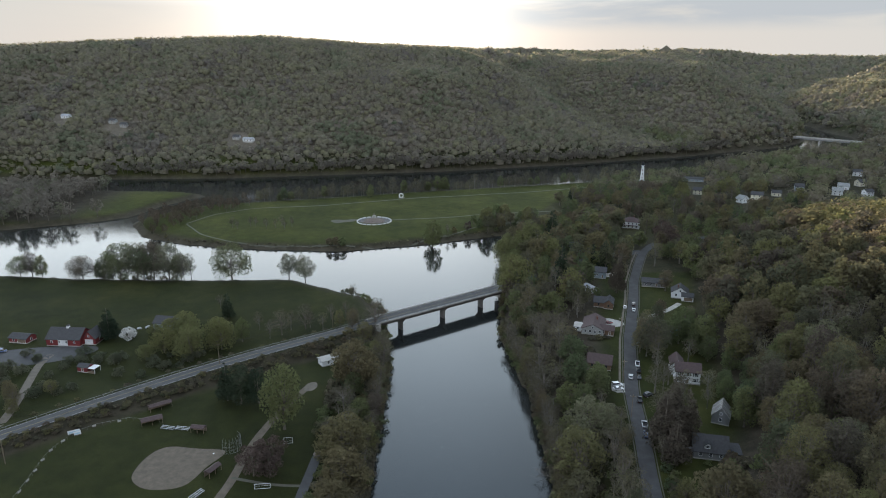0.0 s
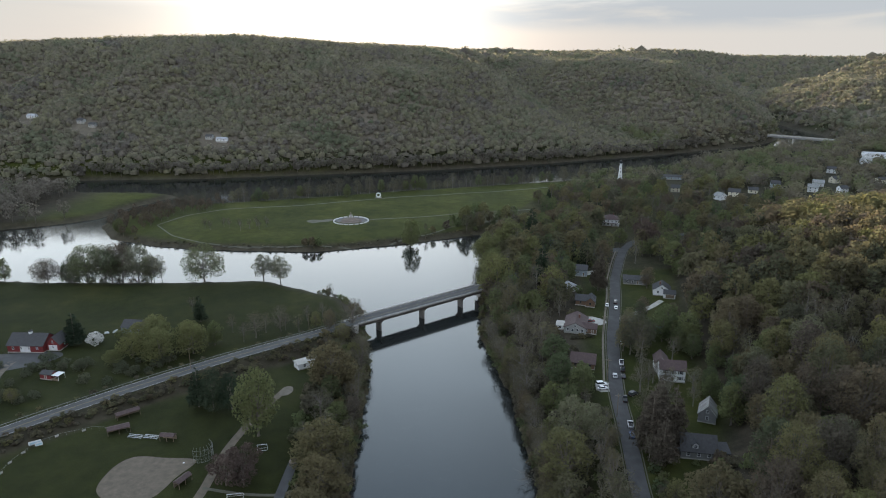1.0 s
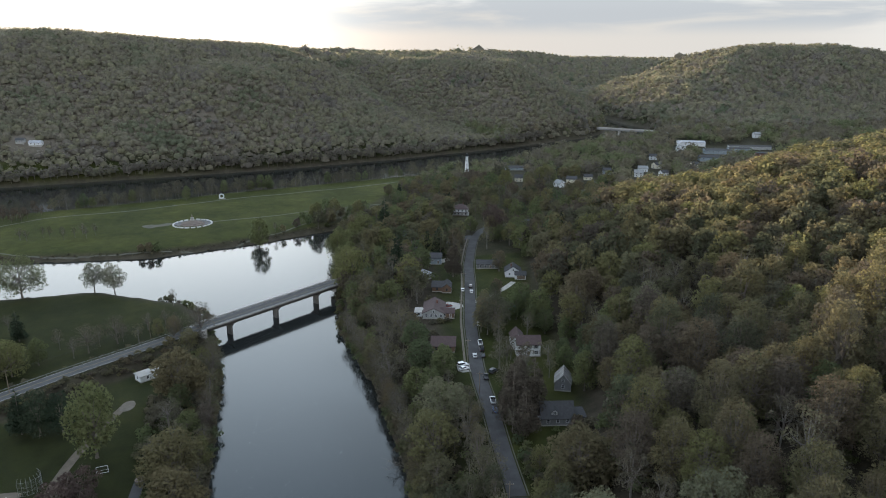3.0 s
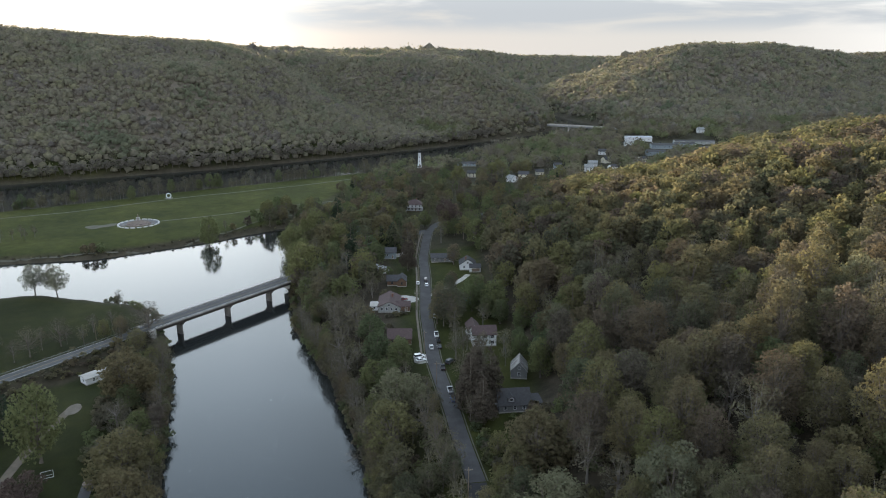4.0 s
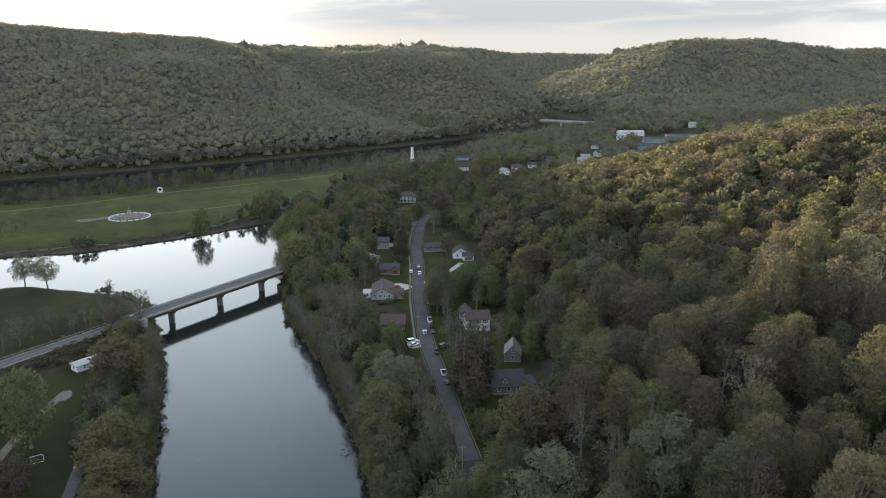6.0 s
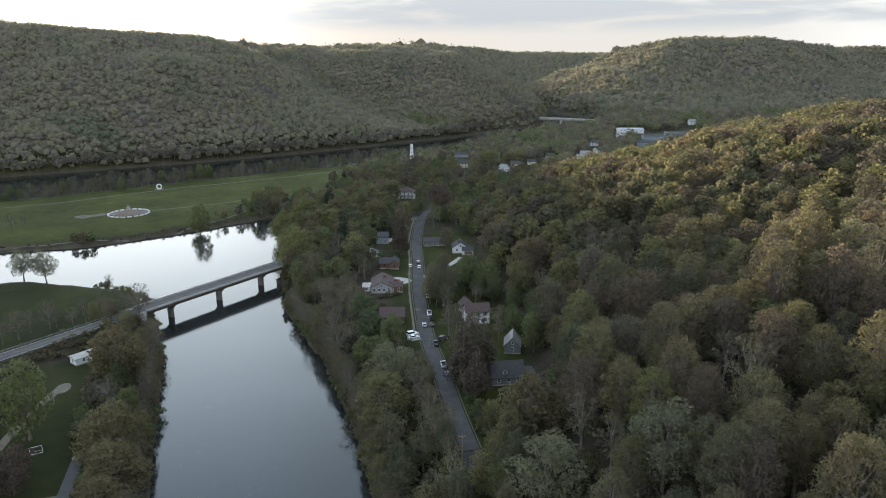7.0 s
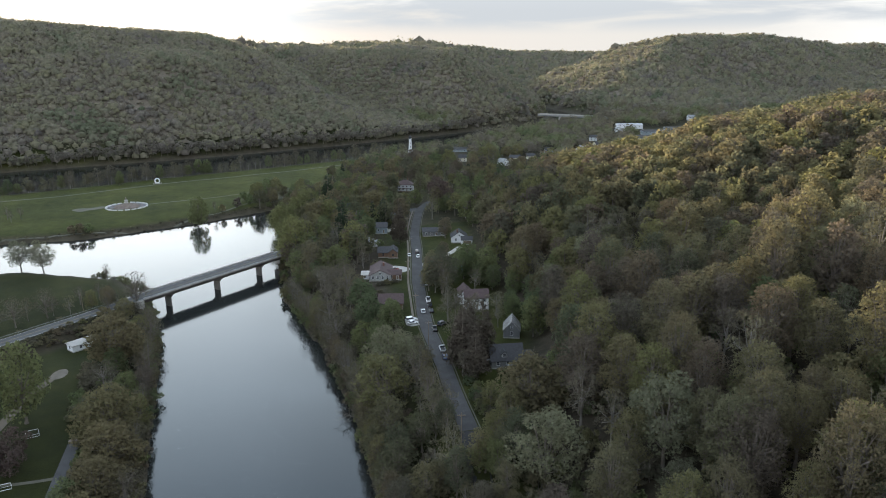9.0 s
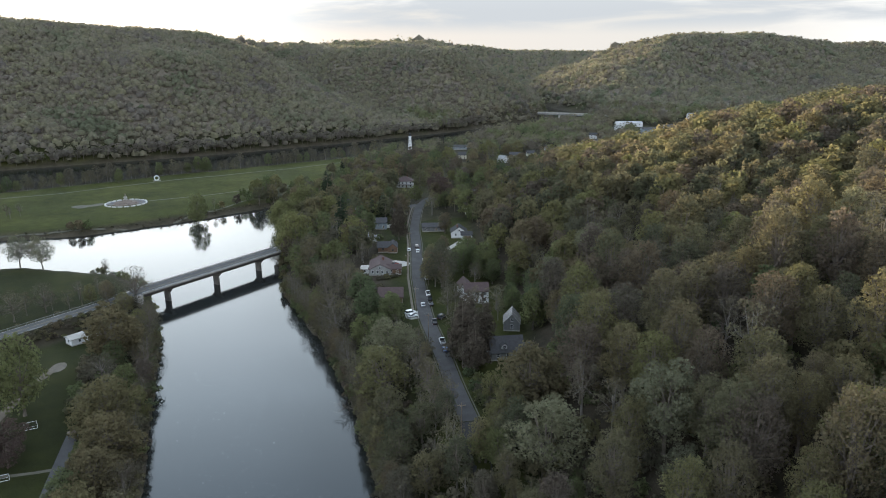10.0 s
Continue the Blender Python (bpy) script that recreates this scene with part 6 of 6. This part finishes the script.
row("bud", [(-179.3, 440, 0.9, 1.2), (-174.2, 440, 0.9, 1.2), (-255, 446, 0.45, 1.0), (-57.4, 404, 0.5, 1.1), (-330, 452, 0.9, 1.1)], "field edge trees")
row("pale", [(-106.8, 441, 1.05, 1.05), (-95.3, 440, 1.05, 1.1)], "field edge trees")
# farmstead
row("fir", [(-182.5, 339, 1.45, 0.62), (-126.4, 368, 1.0, 0.85), (-97, 271, 1.2, 0.8)])
row("pine", [(-90, 268, 0.85, 1.15), (-82, 268, 0.8, 1.1)])
row("bloom", [(-172, 338, 1.0, 1.0)])
row("willow", [(-130, 316, 1.0, 1.0), (-146, 322, 0.85, 0.9), (-117, 326, 0.95, 1.05), (-136, 330, 1.0, 1.05), (-122, 336, 0.85, 1.0), (-152, 314, 0.6, 0.8), (-150, 342, 0.7, 0.9), (-143, 347, 0.8, 0.95), (-160, 344, 0.45, 0.8)], "farm trees")
row("green", [(-66, 247, 1.5, 1.15), (-109, 336, 0.8, 1.0)], "farm trees")
row("bud", [(-95, 340, 0.6, 1.0), (-86, 352, 0.65, 1.0), (-76, 356, 0.55, 1.0), (-104, 352, 0.6, 1.0), (-66, 368, 0.6, 0.9), (-58, 374, 0.55, 0.9), (-68, 352, 0.6, 1.0), (-136, 384, 0.5, 1.0),
            (-52, 362, 0.6, 1.0), (-186, 343, 0.6, 1.0)], "farm trees")
row("maroon", [(-70, 214.5, 1.15, 0.95), (-66, 223, 1.1, 0.95), (-64, 215, 0.9, 0.9)])
row("near", [(-190, 266, 0.6, 0.85), (-196, 272, 0.55, 0.85), (-186, 258, 0.5, 0.8), (-50, 345, 0.6, 0.9), (-58, 350, 0.55, 0.9), (-180, 277, 0.5, 0.7), (-199, 258, 0.6, 0.8)], "farm trees")
sx, sy = scatter(-215, -120, 275, 318, 7.5, 41)
for x, y in zip(sx, sy):
    if away(np.array([x]), np.array([y]), ROAD_WEST)[0][0] > 12 and math.hypot(x + 176, y - 298) > 9 and abs(x + 198) > 6 and rng.rand() < 0.62:
        tagged(plant(ORCHARD[0], x, y, rng.uniform(0.7, 1.3), rng.uniform(0.8, 1.1)), group="orchard trees")
# scrub on the road bank
for off, gap in ((-10, 6.5), (7.0, 1.9), (9.5, 1.9), (12.0, 2.4)):
    for x, y, z, a in along(ROAD_WEST[1:], gap, off):
        if rng.rand() < 0.8:
            tagged(plant(SHRUBS[rng.choice([0, 2])], x + rng.uniform(-2, 2), y + rng.uniform(-2, 2), rng.uniform(0.5, 1.0), 0.7), group="scrub on the road bank")

# belt of trees on the west bank of the creek
row("tan", [(-41.5, 284.5, 1.55, 0.8), (-37.5, 223.7, 1.4, 0.78), (-35, 206.4, 1.25, 0.78), (-38, 190, 1.1, 0.8), (-40, 172, 1.1, 0.8), (-37, 150, 1.1, 0.8)], "west bank trees")
row("green", [(-40.5, 275.5, 0.86, 0.8), (-35.5, 254.8, 0.84, 0.76), (-44, 186, 1.0, 0.78)], "west bank trees")
row("bud", [(-43.3, 261, 1.05, 0.7), (-31, 263, 0.58, 0.7), (-39, 246, 0.9, 0.7), (-33, 240, 0.7, 0.7), (-46, 240, 0.8, 0.7)], "west bank trees")
row("near", [(-32.5, 282, 0.52, 0.7), (-30.5, 248, 0.47, 0.7), (-42.5, 334, 0.8, 0.68), (-35, 318, 0.6, 0.75), (-37, 305, 0.75, 0.7), (-44, 322, 0.6, 0.7), (-32, 296, 0.55, 0.7)], "west bank trees")
row("wisp", [(-38.5, 352.5, 1.2, 0.94), (-78.2, 353.6, 1.0, 0.9), (-89.7, 345, 1.0, 0.9), (-33, 331, 0.7, 0.9), (-50, 352, 0.7, 0.8)], "west bank trees")
sx, sy = scatter(-52, -29, 120, 345, 6.0, 43)
for x, y in zip(sx, sy):
    if shore(x, y) > 0.8 and x + (y - 150) * 0.03 > -48 and math.hypot(x + 57, y - 310) > 9 and math.hypot(x + 48.5, y - 226.5) > 4 and not (abs(x + 50) < 3.5 and y < 230):
        src, k = (SHRUBS[rng.choice([0, 2, 1])], rng.uniform(1.0, 1.9)) if rng.rand() < 0.7 else (TOWN_BUDS[rng.randint(2)], rng.uniform(0.3, 0.5))
        tagged(plant(src, x, y, k, rng.uniform(0.8, 1.05), name="riverside_shrub" if src in SHRUBS else "riverside_tree"), group="west bank trees")


# ---- east bank, street gardens and village trees ----
HOUSE_SPOTS = [(79.5, 325, 13), (72.5, 283, 9), (107, 271, 11), (95, 210, 12), (106.5, 229, 9), (141, 375, 10), (131.5, 396, 10), (118.7, 318, 4), (102, 413, 7), (97, 472, 8), (92, 361, 8),
               (89.5, 385, 6), (71, 326, 5), (157.5, 545, 11), (172, 432, 8), (78.5, 261, 6), (89, 334, 8)]
LAWNS = [(113, 378, 13), (100, 395, 12), (92, 300, 9), (86, 268, 7), (119, 276, 9), (118, 262, 7), (97, 197, 7), (87, 200, 5), (148, 405, 10), (118, 352, 9), (100, 375, 8), (93, 345, 7),
         (127, 245, 9)]


def fronted(x, y, spots, deep=24.0):
    """Whether a place stands before one of the houses, on the camera's side of it."""
    for a, b2, c in spots:
        n = math.hypot(a, b2)
        ahead, side = ((a - x) * a + (b2 - y) * b2) / n, abs((a - x) * b2 - (b2 - y) * a) / n
        if 0 < ahead < deep and side < c * 0.62:
            return True
    return False


OPEN_SPOTS = [s for s in HOUSE_SPOTS if s[:2] not in ((102, 413), (97, 472), (172, 432), (72.5, 283), (118.7, 318))]
TOWN_SPOTS = [(v[0], v[1], max(v[3], 13)) for v in VILLAGE]


def clear(x, y, r=3.0):
    return (all(math.hypot(x - a, y - b2) > c + r for a, b2, c in HOUSE_SPOTS) and all(math.hypot(x - a, y - b2) > c for a, b2, c in LAWNS)
            and not fronted(x, y, OPEN_SPOTS) and not fronted(x, y, [(157.5, 545, 14)], 75.0))


def road_gap(x, y):
    p, q = np.array([x]), np.array([y])
    return min(away(p, q, STREET)[0][0], away(p, q, ROAD_EAST)[0][0])


row("green", [(60.6, 289.3, 1.13, 0.8), (59.1, 269.9, 1.15, 0.8), (65.5, 256, 1.02, 0.8), (53.4, 255.1, 1.0, 0.8), (61.7, 150.4, 0.74, 0.8), (59.8, 352.1, 0.8, 0.8), (43.5, 312.4, 0.77, 0.76), (89.1, 397.5, 1.1, 0.8),
              (147, 482.8, 1.0, 0.76), (50, 240, 0.7, 0.85), (123.6, 318, 1.2, 0.76), (126.8, 301.7, 1.3, 0.76), (119, 230, 1.2, 0.88), (164.4, 420.5, 1.5, 0.76)], "east bank trees")
row("pale", [(55.6, 224.6, 1.4, 0.9), (63.2, 228, 0.75, 0.9), (72, 137.6, 1.4, 0.9)], "east bank trees")
row("near", [(48.5, 207.3, 1.65, 0.72), (46.2, 192.2, 1.17, 0.7), (42, 189.6, 0.75, 0.75), (45, 218.8, 0.75, 0.75), (48.5, 354, 1.09, 0.95), (44.5, 343, 0.77, 0.75), (99.9, 291.2, 1.35, 0.72), (69.5, 160, 0.7, 0.75),
             (135.6, 385.7, 0.8, 0.8), (44.5, 172, 0.9, 0.8), (47, 156, 0.9, 0.8), (44, 138, 0.9, 0.8), (53, 178, 0.8, 0.8), (62.8, 201, 0.52, 0.9), (61, 188, 0.5, 0.9), (59.5, 175, 0.55, 0.9), (66, 214, 0.45, 0.9)], "east bank trees")
row("wisp", [(59.9, 190.9, 0.98, 0.95), (60.8, 207.4, 1.0, 0.95), (58.2, 181.2, 0.84, 0.95), (57.1, 311.7, 1.23, 0.95), (54.7, 155.1, 0.78, 0.95), (48.9, 300.7, 1.1, 0.95), (90.9, 233.2, 0.8, 1.2), (50, 320, 0.9, 0.95),
             (54, 330, 0.9, 0.9), (47, 284, 0.8, 0.9), (85, 236, 0.7, 1.1)], "east bank trees")
row("bud", [(45.8, 274.7, 1.25, 0.7), (46.2, 292.1, 1.3, 0.7), (50.4, 327.8, 1.2, 0.7), (46.8, 254.7, 0.88, 0.7), (45.5, 235.9, 0.9, 0.7), (57.4, 305, 1.3, 0.7), (50, 338, 1.0, 0.7), (45.6, 389.3, 1.0, 0.7),
            (90.1, 256.6, 0.9, 0.75), (111.6, 255.1, 0.9, 0.7), (52, 280, 0.9, 0.8), (44, 264, 0.8, 0.75)], "east bank trees")
row("willow", [(47, 402.9, 1.35, 1.15), (65.2, 481, 1.2, 1.15), (75.5, 447.5, 0.95, 1.15), (73.9, 366.1, 1.0, 1.15)], "east bank trees")
row("fir", [(73.2, 394.8, 1.35, 1.05), (82.3, 488.9, 1.5, 0.98)], "east bank trees")
row("rust", [(104.8, 381.8, 0.85, 1.35)], "hemlocks")
row("tan", [(107.4, 451.5, 1.3, 0.9), (82.3, 165.9, 1.4, 0.82)], "east bank trees")
row("maroon", [(160.7, 467.5, 1.8, 1.2)], "village trees")
row("green", [(181.5, 408.9, 1.3, 0.8), (178.2, 362.7, 1.2, 0.8), (195.8, 328.7, 1.2, 0.8), (161.7, 404.6, 0.8, 0.8)], "village trees")
sx, sy = scatter(36, 92, 95, 345, 5.6, 44)
for x, y in zip(sx, sy):
    left = float(np.interp(y, [p[1] for p in STREET], [p[0] for p in STREET])) - x
    inner = np.interp(y, [95, 165, 195, 235, 252, 345], [2.5, 3.0, 4.6, 5.2, 13, 20])
    if shore(x, y) > 0.2 and left > inner and clear(x, y, 1.0):
        src, k = (SHRUBS[rng.choice([0, 2, 2, 1])], rng.uniform(0.9, 1.8)) if rng.rand() < 0.72 else (TOWN_BUDS[rng.randint(2)], rng.uniform(0.35, 0.6))
        tagged(plant(src, x, y, k, rng.uniform(0.8, 1.1), name="bank_shrub" if src in SHRUBS else "bank_tree"), group="east bank trees")
sx, sy = scatter(40, 150, 345, 600, 8.6, 45)
for x, y in zip(sx, sy):
    d = shore(x, y)
    left = float(np.interp(y, [p[1] for p in STREET], [p[0] for p in STREET])) - x
    if d > 2 and clear(x, y) and road_gap(x, y) > 7 and (left > 6 or y > 520):
        u = rng.rand()
        src = TOWN_BUDS[rng.randint(2)] if u < 0.25 else TOWN_GREENS[rng.randint(3)] if u < 0.5 else SMALL[rng.randint(2)] if u < 0.62 else MID[rng.randint(5)]
        tagged(plant(src, x, y, rng.uniform(0.6, 0.95), rng.uniform(0.9, 1.1), name="garden_tree"), group="village trees")
row("willow", [(46, 480, 1.05, 1.2), (54, 470, 0.95, 1.2), (49, 497, 1.0, 1.15), (60, 484, 1.0, 1.2), (47, 462, 0.75, 1.1), (43, 428, 0.95, 1.15), (48, 443, 1.0, 1.2), (41.5, 399, 0.55, 1.1)], "village trees")
row("green", [(115, 227, 1.0, 1.0), (104, 300, 0.7, 0.95), (110, 306, 0.75, 1.0), (121, 306, 0.85, 1.0), (126, 300, 0.7, 0.95), (160, 452, 0.8, 0.9), (119, 256, 0.65, 1.0), (124, 287, 0.75, 1.0), (128, 272, 0.8, 1.0), (116, 248, 0.7, 1.0), (129, 256, 0.8, 1.0), (121, 296, 0.7, 1.0)], "village trees")
row("fir", [(109, 432, 0.95, 1.1), (106, 426, 0.9, 1.15), (103, 440, 0.8, 1.0), (118, 520, 0.8, 1.0), (141, 560, 0.9, 1.0), (133, 556, 0.8, 1.0)], "village trees")
row("rust", [(79.5, 212.7, 0.98, 1.05), (87.8, 214.1, 0.95, 1.05), (83.5, 221, 0.9, 1.0), (88, 229, 0.85, 1.0), (80.5, 203, 0.8, 0.95), (168, 420, 0.9, 0.95), (172, 412, 0.85, 0.95), (180, 425, 0.8, 0.9)], "hemlocks")
row("bud", [(94, 258, 0.75, 1.0), (97, 248, 0.7, 1.0), (95, 240, 0.7, 1.0), (101, 254, 0.65, 1.0), (99, 284, 0.75, 1.0), (97, 293, 0.8, 1.0), (102, 316, 0.7, 1.0), (130, 282, 0.6, 1.0), (77, 206, 0.5, 1.1),
            (107, 243, 0.6, 1.0), (114, 285, 0.7, 1.0), (98, 264, 0.6, 1.0), (96.5, 275, 0.55, 1.0)], "street trees")
row("near", [(95, 297, 0.7, 0.95), (98, 304, 0.75, 0.95), (101, 310, 0.75, 0.95), (104, 320, 0.7, 0.9), (113, 330, 0.65, 0.9), (129, 325, 0.7, 0.9), (118, 340, 0.6, 0.9)], "street trees")
row("shrub", [(86, 186, 1.2, 0.9), (80, 183, 1.1, 0.8), (92, 184, 1.4, 0.9), (75, 312, 1.2, 0.6), (79, 313, 1.2, 0.6), (83, 314, 1.0, 0.6), (92, 203, 0.8, 0.6), (101, 203, 0.8, 0.6)], "garden shrubs")

sx, sy = scatter(120, 345, 440, 830, 13.4, 46)
sz, sd = land(sx, sy)
ok = (sd > 4) & (signed(sx, sy, HILL_TOE) > -3) & bearing_ok(sx, sy, 5, 50)
count, rest = 0, []
for x, y in zip(sx[ok], sy[ok]):
    if clear(x, y) and road_gap(x, y) > 8 and math.hypot(x - 234, y - 780) > 9 and not (abs(x / y - 0.3) < 0.012 and y > 690) and not (x < 84 + (y - 640) * 0.64 and y > 640) and all(math.hypot(x - v[0], y - v[1]) > 11 for v in VILLAGE) and not fronted(x, y, TOWN_SPOTS, 66.0):
        u = rng.rand()
        src = TOWN_BUDS[rng.randint(2)] if u < 0.14 else TOWN_GREENS[rng.randint(3)] if u < 0.42 else FIRS[rng.randint(2)] if u < 0.46 else MID[0] if u < 0.5 else MAROON[0] if u < 0.55 else MID[rng.randint(5)]
        if count > 280:
            rest.append((x, y))
            continue
        tagged(plant(src, x, y, rng.uniform(0.65, 1.05), rng.uniform(0.8, 1.0), name="village_tree"), group="village trees")
        count += 1
far_mass("village_trees", np.array([q[0] for q in rest]), np.array([q[1] for q in rest]), 10.5, "leafy trees by the river bank", 9, 70, 3.0, mat=M_TOWN_LEAF, core=0.5, leaf=0.17)
sx, sy = scatter(345, 1250, 560, 1300, 14.5, 47)
sz, sd = land(sx, sy)
ok = (sd > 5) & (signed(sx, sy, HILL_TOE) > -3) & (sz < 24) & bearing_ok(sx, sy, 16, 58) & (np.hypot(sx - 650, sy - 880) > 55)
for v in VILLAGE + MILL:
    ok &= np.hypot(sx - v[0], sy - v[1]) > max(v[3], 10) * 0.75 + 7
ok &= np.array([not fronted(x, y, TOWN_SPOTS + [(m[0], m[1], m[3] * 0.8) for m in MILL], 75.0) for x, y in zip(sx, sy)])
ok &= np.array([not fronted(x, y, [(616, 1140, 16), (636, 1121, 22), (655, 1100, 16)], 110.0) for x, y in zip(sx, sy)])
far_mass("village_trees", sx[ok], sy[ok], 14.0, "leafy trees between the village houses", 7, 52, 5.0, mat=M_TOWN_LEAF, core=0.6, leaf=0.21)

row("green", [(117, 307, 0.85, 1.0), (125.4, 294.6, 0.85, 1.0), (57.8, 248, 0.85, 1.0), (59.5, 233, 0.75, 1.0), (67, 263, 0.7, 1.0)], "street trees")
row("near", [(101.4, 297, 0.75, 1.0), (45.5, 178, 0.8, 0.95)], "street trees")
row("near", [(76, 180, 0.5, 1.0), (99, 172, 0.85, 1.0), (74, 162, 0.8, 1.0), (70, 150, 0.8, 1.0)], "street trees")
sx, sy = scatter(50, 84, 92, 164, 6.2, 53)
for x, y in zip(sx, sy):
    if away(np.array([x]), np.array([y]), STREET)[0][0] > 4.5 and shore(x, y) > 2 and within(np.array([x]), np.array([y]), HILL_TOE)[0] == False:
        u = rng.rand()
        src = SHRUBS[rng.randint(3)] if u < 0.45 else BUDS[rng.randint(3)] if u < 0.65 else GREENS[rng.randint(4)] if u < 0.8 else LOW[rng.randint(4)]
        k = rng.uniform(1.2, 2.2) if src in SHRUBS else rng.uniform(0.4, 0.7)
        tagged(plant(src, x, y, k, rng.uniform(0.9, 1.1), name="bank_shrub" if src in SHRUBS else "bank_tree"), group="east bank trees")
for x, y, z, a in along(STREET[:5], 2.6, 5.6):
    if y < 205:
        tagged(plant(SHRUBS[rng.choice([0, 1, 2])], x + rng.uniform(0, 4), y, rng.uniform(0.7, 1.3), 0.9, name="bank_shrub"), group="street edge shrubs")
for line, lo, hi, gap in ((CREEK_EAST[4:], 128, 345, 6.0), (CREEK_WEST[1:7], 135, 335, 12.0)):
    for x, y, z, a in along(line, gap, -2.2):
        if lo < y < hi:
            u = rng.rand()
            src, k = (WISPS[rng.randint(3)], rng.uniform(0.65, 0.9)) if u < 0.25 else (LOW[rng.randint(4)], rng.uniform(0.55, 0.8)) if u < 0.68 else (BUDS[rng.randint(3)], rng.uniform(0.6, 0.85))
            tagged(plant(src, x, y + rng.uniform(-2, 2), k, rng.uniform(0.85, 1.1), z=max(0.2, height(x, y)), name="shore_tree"), group="creek bank trees")
# low growth leaning over the creek
for line, reach in ((CREEK_EAST[4:], -0.6), (CREEK_WEST[1:9], -0.6), (HILL_TOE[2:5], 2.0)):
    for x, y, z, a in along(line, 4.2, reach):
        if 110 < y < 460 and abs(x) < 120:
            tagged(plant(SHRUBS[rng.choice([0, 0, 2, 1])], x + rng.uniform(-1.2, 1.2), y + rng.uniform(-1.5, 1.5), rng.uniform(0.8, 1.6), rng.uniform(0.8, 1.2), z=max(0.3, height(x, y)), name="bank_shrub"), group="creek bank shrubs")

# ---- island park ----
row("green", [(-8.6, 538, 1.4, 1.05), (-79, 712, 0.75, 0.8), (-258, 572, 0.85, 0.95)], "island trees")
row("bud", [(-189, 583, 0.55, 1.0), (-183, 578, 0.5, 1.0), (-174, 588, 0.5, 1.0), (-168, 583, 0.55, 1.0), (-156, 574, 0.55, 1.1), (-150, 582, 0.5, 1.0), (-146, 590, 0.55, 1.0), (-141, 578, 0.5, 1.0),
            (-136, 586, 0.5, 1.1), (-10, 560, 0.4, 1.0), (4, 565, 0.45, 1.0)], "island trees")
for x in np.arange(-195, 225, 6.5):
    y = float(np.interp(x, [p[0] for p in RIVER_SOUTH], [p[1] for p in RIVER_SOUTH])) - rng.uniform(3, 16)
    u = rng.rand()
    src = GREYS[rng.randint(3)] if u < 0.68 else BUDS[rng.randint(3)] if u < 0.8 else GREENS[1]
    tagged(plant(src, x + rng.uniform(-3, 3), y, rng.uniform(0.55, 1.0), rng.uniform(0.85, 1.15)), group="north shore trees")
for x in np.arange(-250, 62, 4.2):
    y = float(np.interp(x, [p[0] for p in ISLAND_SOUTH[3:]], [p[1] for p in ISLAND_SOUTH[3:]])) + rng.uniform(2.5, 5)
    tagged(plant(SHRUBS[rng.choice([0, 0, 2])], x + rng.uniform(-2, 2), y + rng.uniform(-1.5, 2), rng.uniform(0.35, 0.75), 0.7, name="shore_shrub"), group="island shore shrubs")
row("shrub", [(-88, 531, 2.2, 1.0), (-83, 532, 2.0, 1.0), (-94, 531, 1.8, 1.0), (10, 566, 1.8, 1.0), (22, 575, 2.0, 1.2), (33, 580, 2.2, 1.2), (45, 588, 2.0, 1.2)], "island shore shrubs")
row("small", [(28, 592, 1.0, 1.0), (40, 600, 1.1, 1.0), (52, 606, 1.0, 1.0)], "island trees")
sx, sy = scatter(-300, -205, 555, 700, 10.5, 48)
sd = land(sx, sy)[1]
ok = (sd > 2.5) & within(sx, sy, [(-294, 612), (-262, 565), (-238, 556), (-238, 598), (-224, 634), (-196, 660), (-176, 668), (-180, 712), (-300, 705)])
tree_mass("island_thicket", sx[ok], sy[ok], TWIGGY, "brown leafless thicket at the island's tip", 49, (0.35, 0.62), leafy("thicket_twigs", ((0.0, (0.075, 0.06, 0.045)), (1.0, (0.10, 0.08, 0.06))), 0.2, True))
sx, sy = scatter(-780, -310, 575, 765, 13.0, 50)
sd = land(sx, sy)[1]
ok = (sd > 3) & bearing_ok(sx, sy, -42, -20) & ((sx < -385) | (sy < 618 + (sx + 385) * 0.3))
tree_mass("spit_woods", sx[ok], sy[ok], TWIGGY, "brown budding woods on the river spit", 51, (0.85, 1.2), leafy("spit_twigs", ((0.0, (0.14, 0.128, 0.108)), (0.7, (0.165, 0.15, 0.128)), (1.0, (0.12, 0.13, 0.085))), 0.2, True))
# pale bare trees along the foot of the far valley side
spots = [(x + rng.uniform(-2, 2), y + rng.uniform(2, 7)) for x, y, z, a in along(RIVER_NORTH[4:11], 7.5, 0) if x < 480]
tree_mass("far_bank_trees", np.array([p[0] for p in spots]), np.array([p[1] for p in spots]) + 3, TWIGGY, "pale leafless trees along the far river bank", 52, (0.7, 1.0),
          leafy("far_bank_twigs", ((0.0, (0.11, 0.10, 0.085)), (1.0, (0.15, 0.14, 0.12))), 0.25, True))

# the patterns of the repeated trees are not part of the place
for ob in PATTERNS:
    drop_thing(ob)
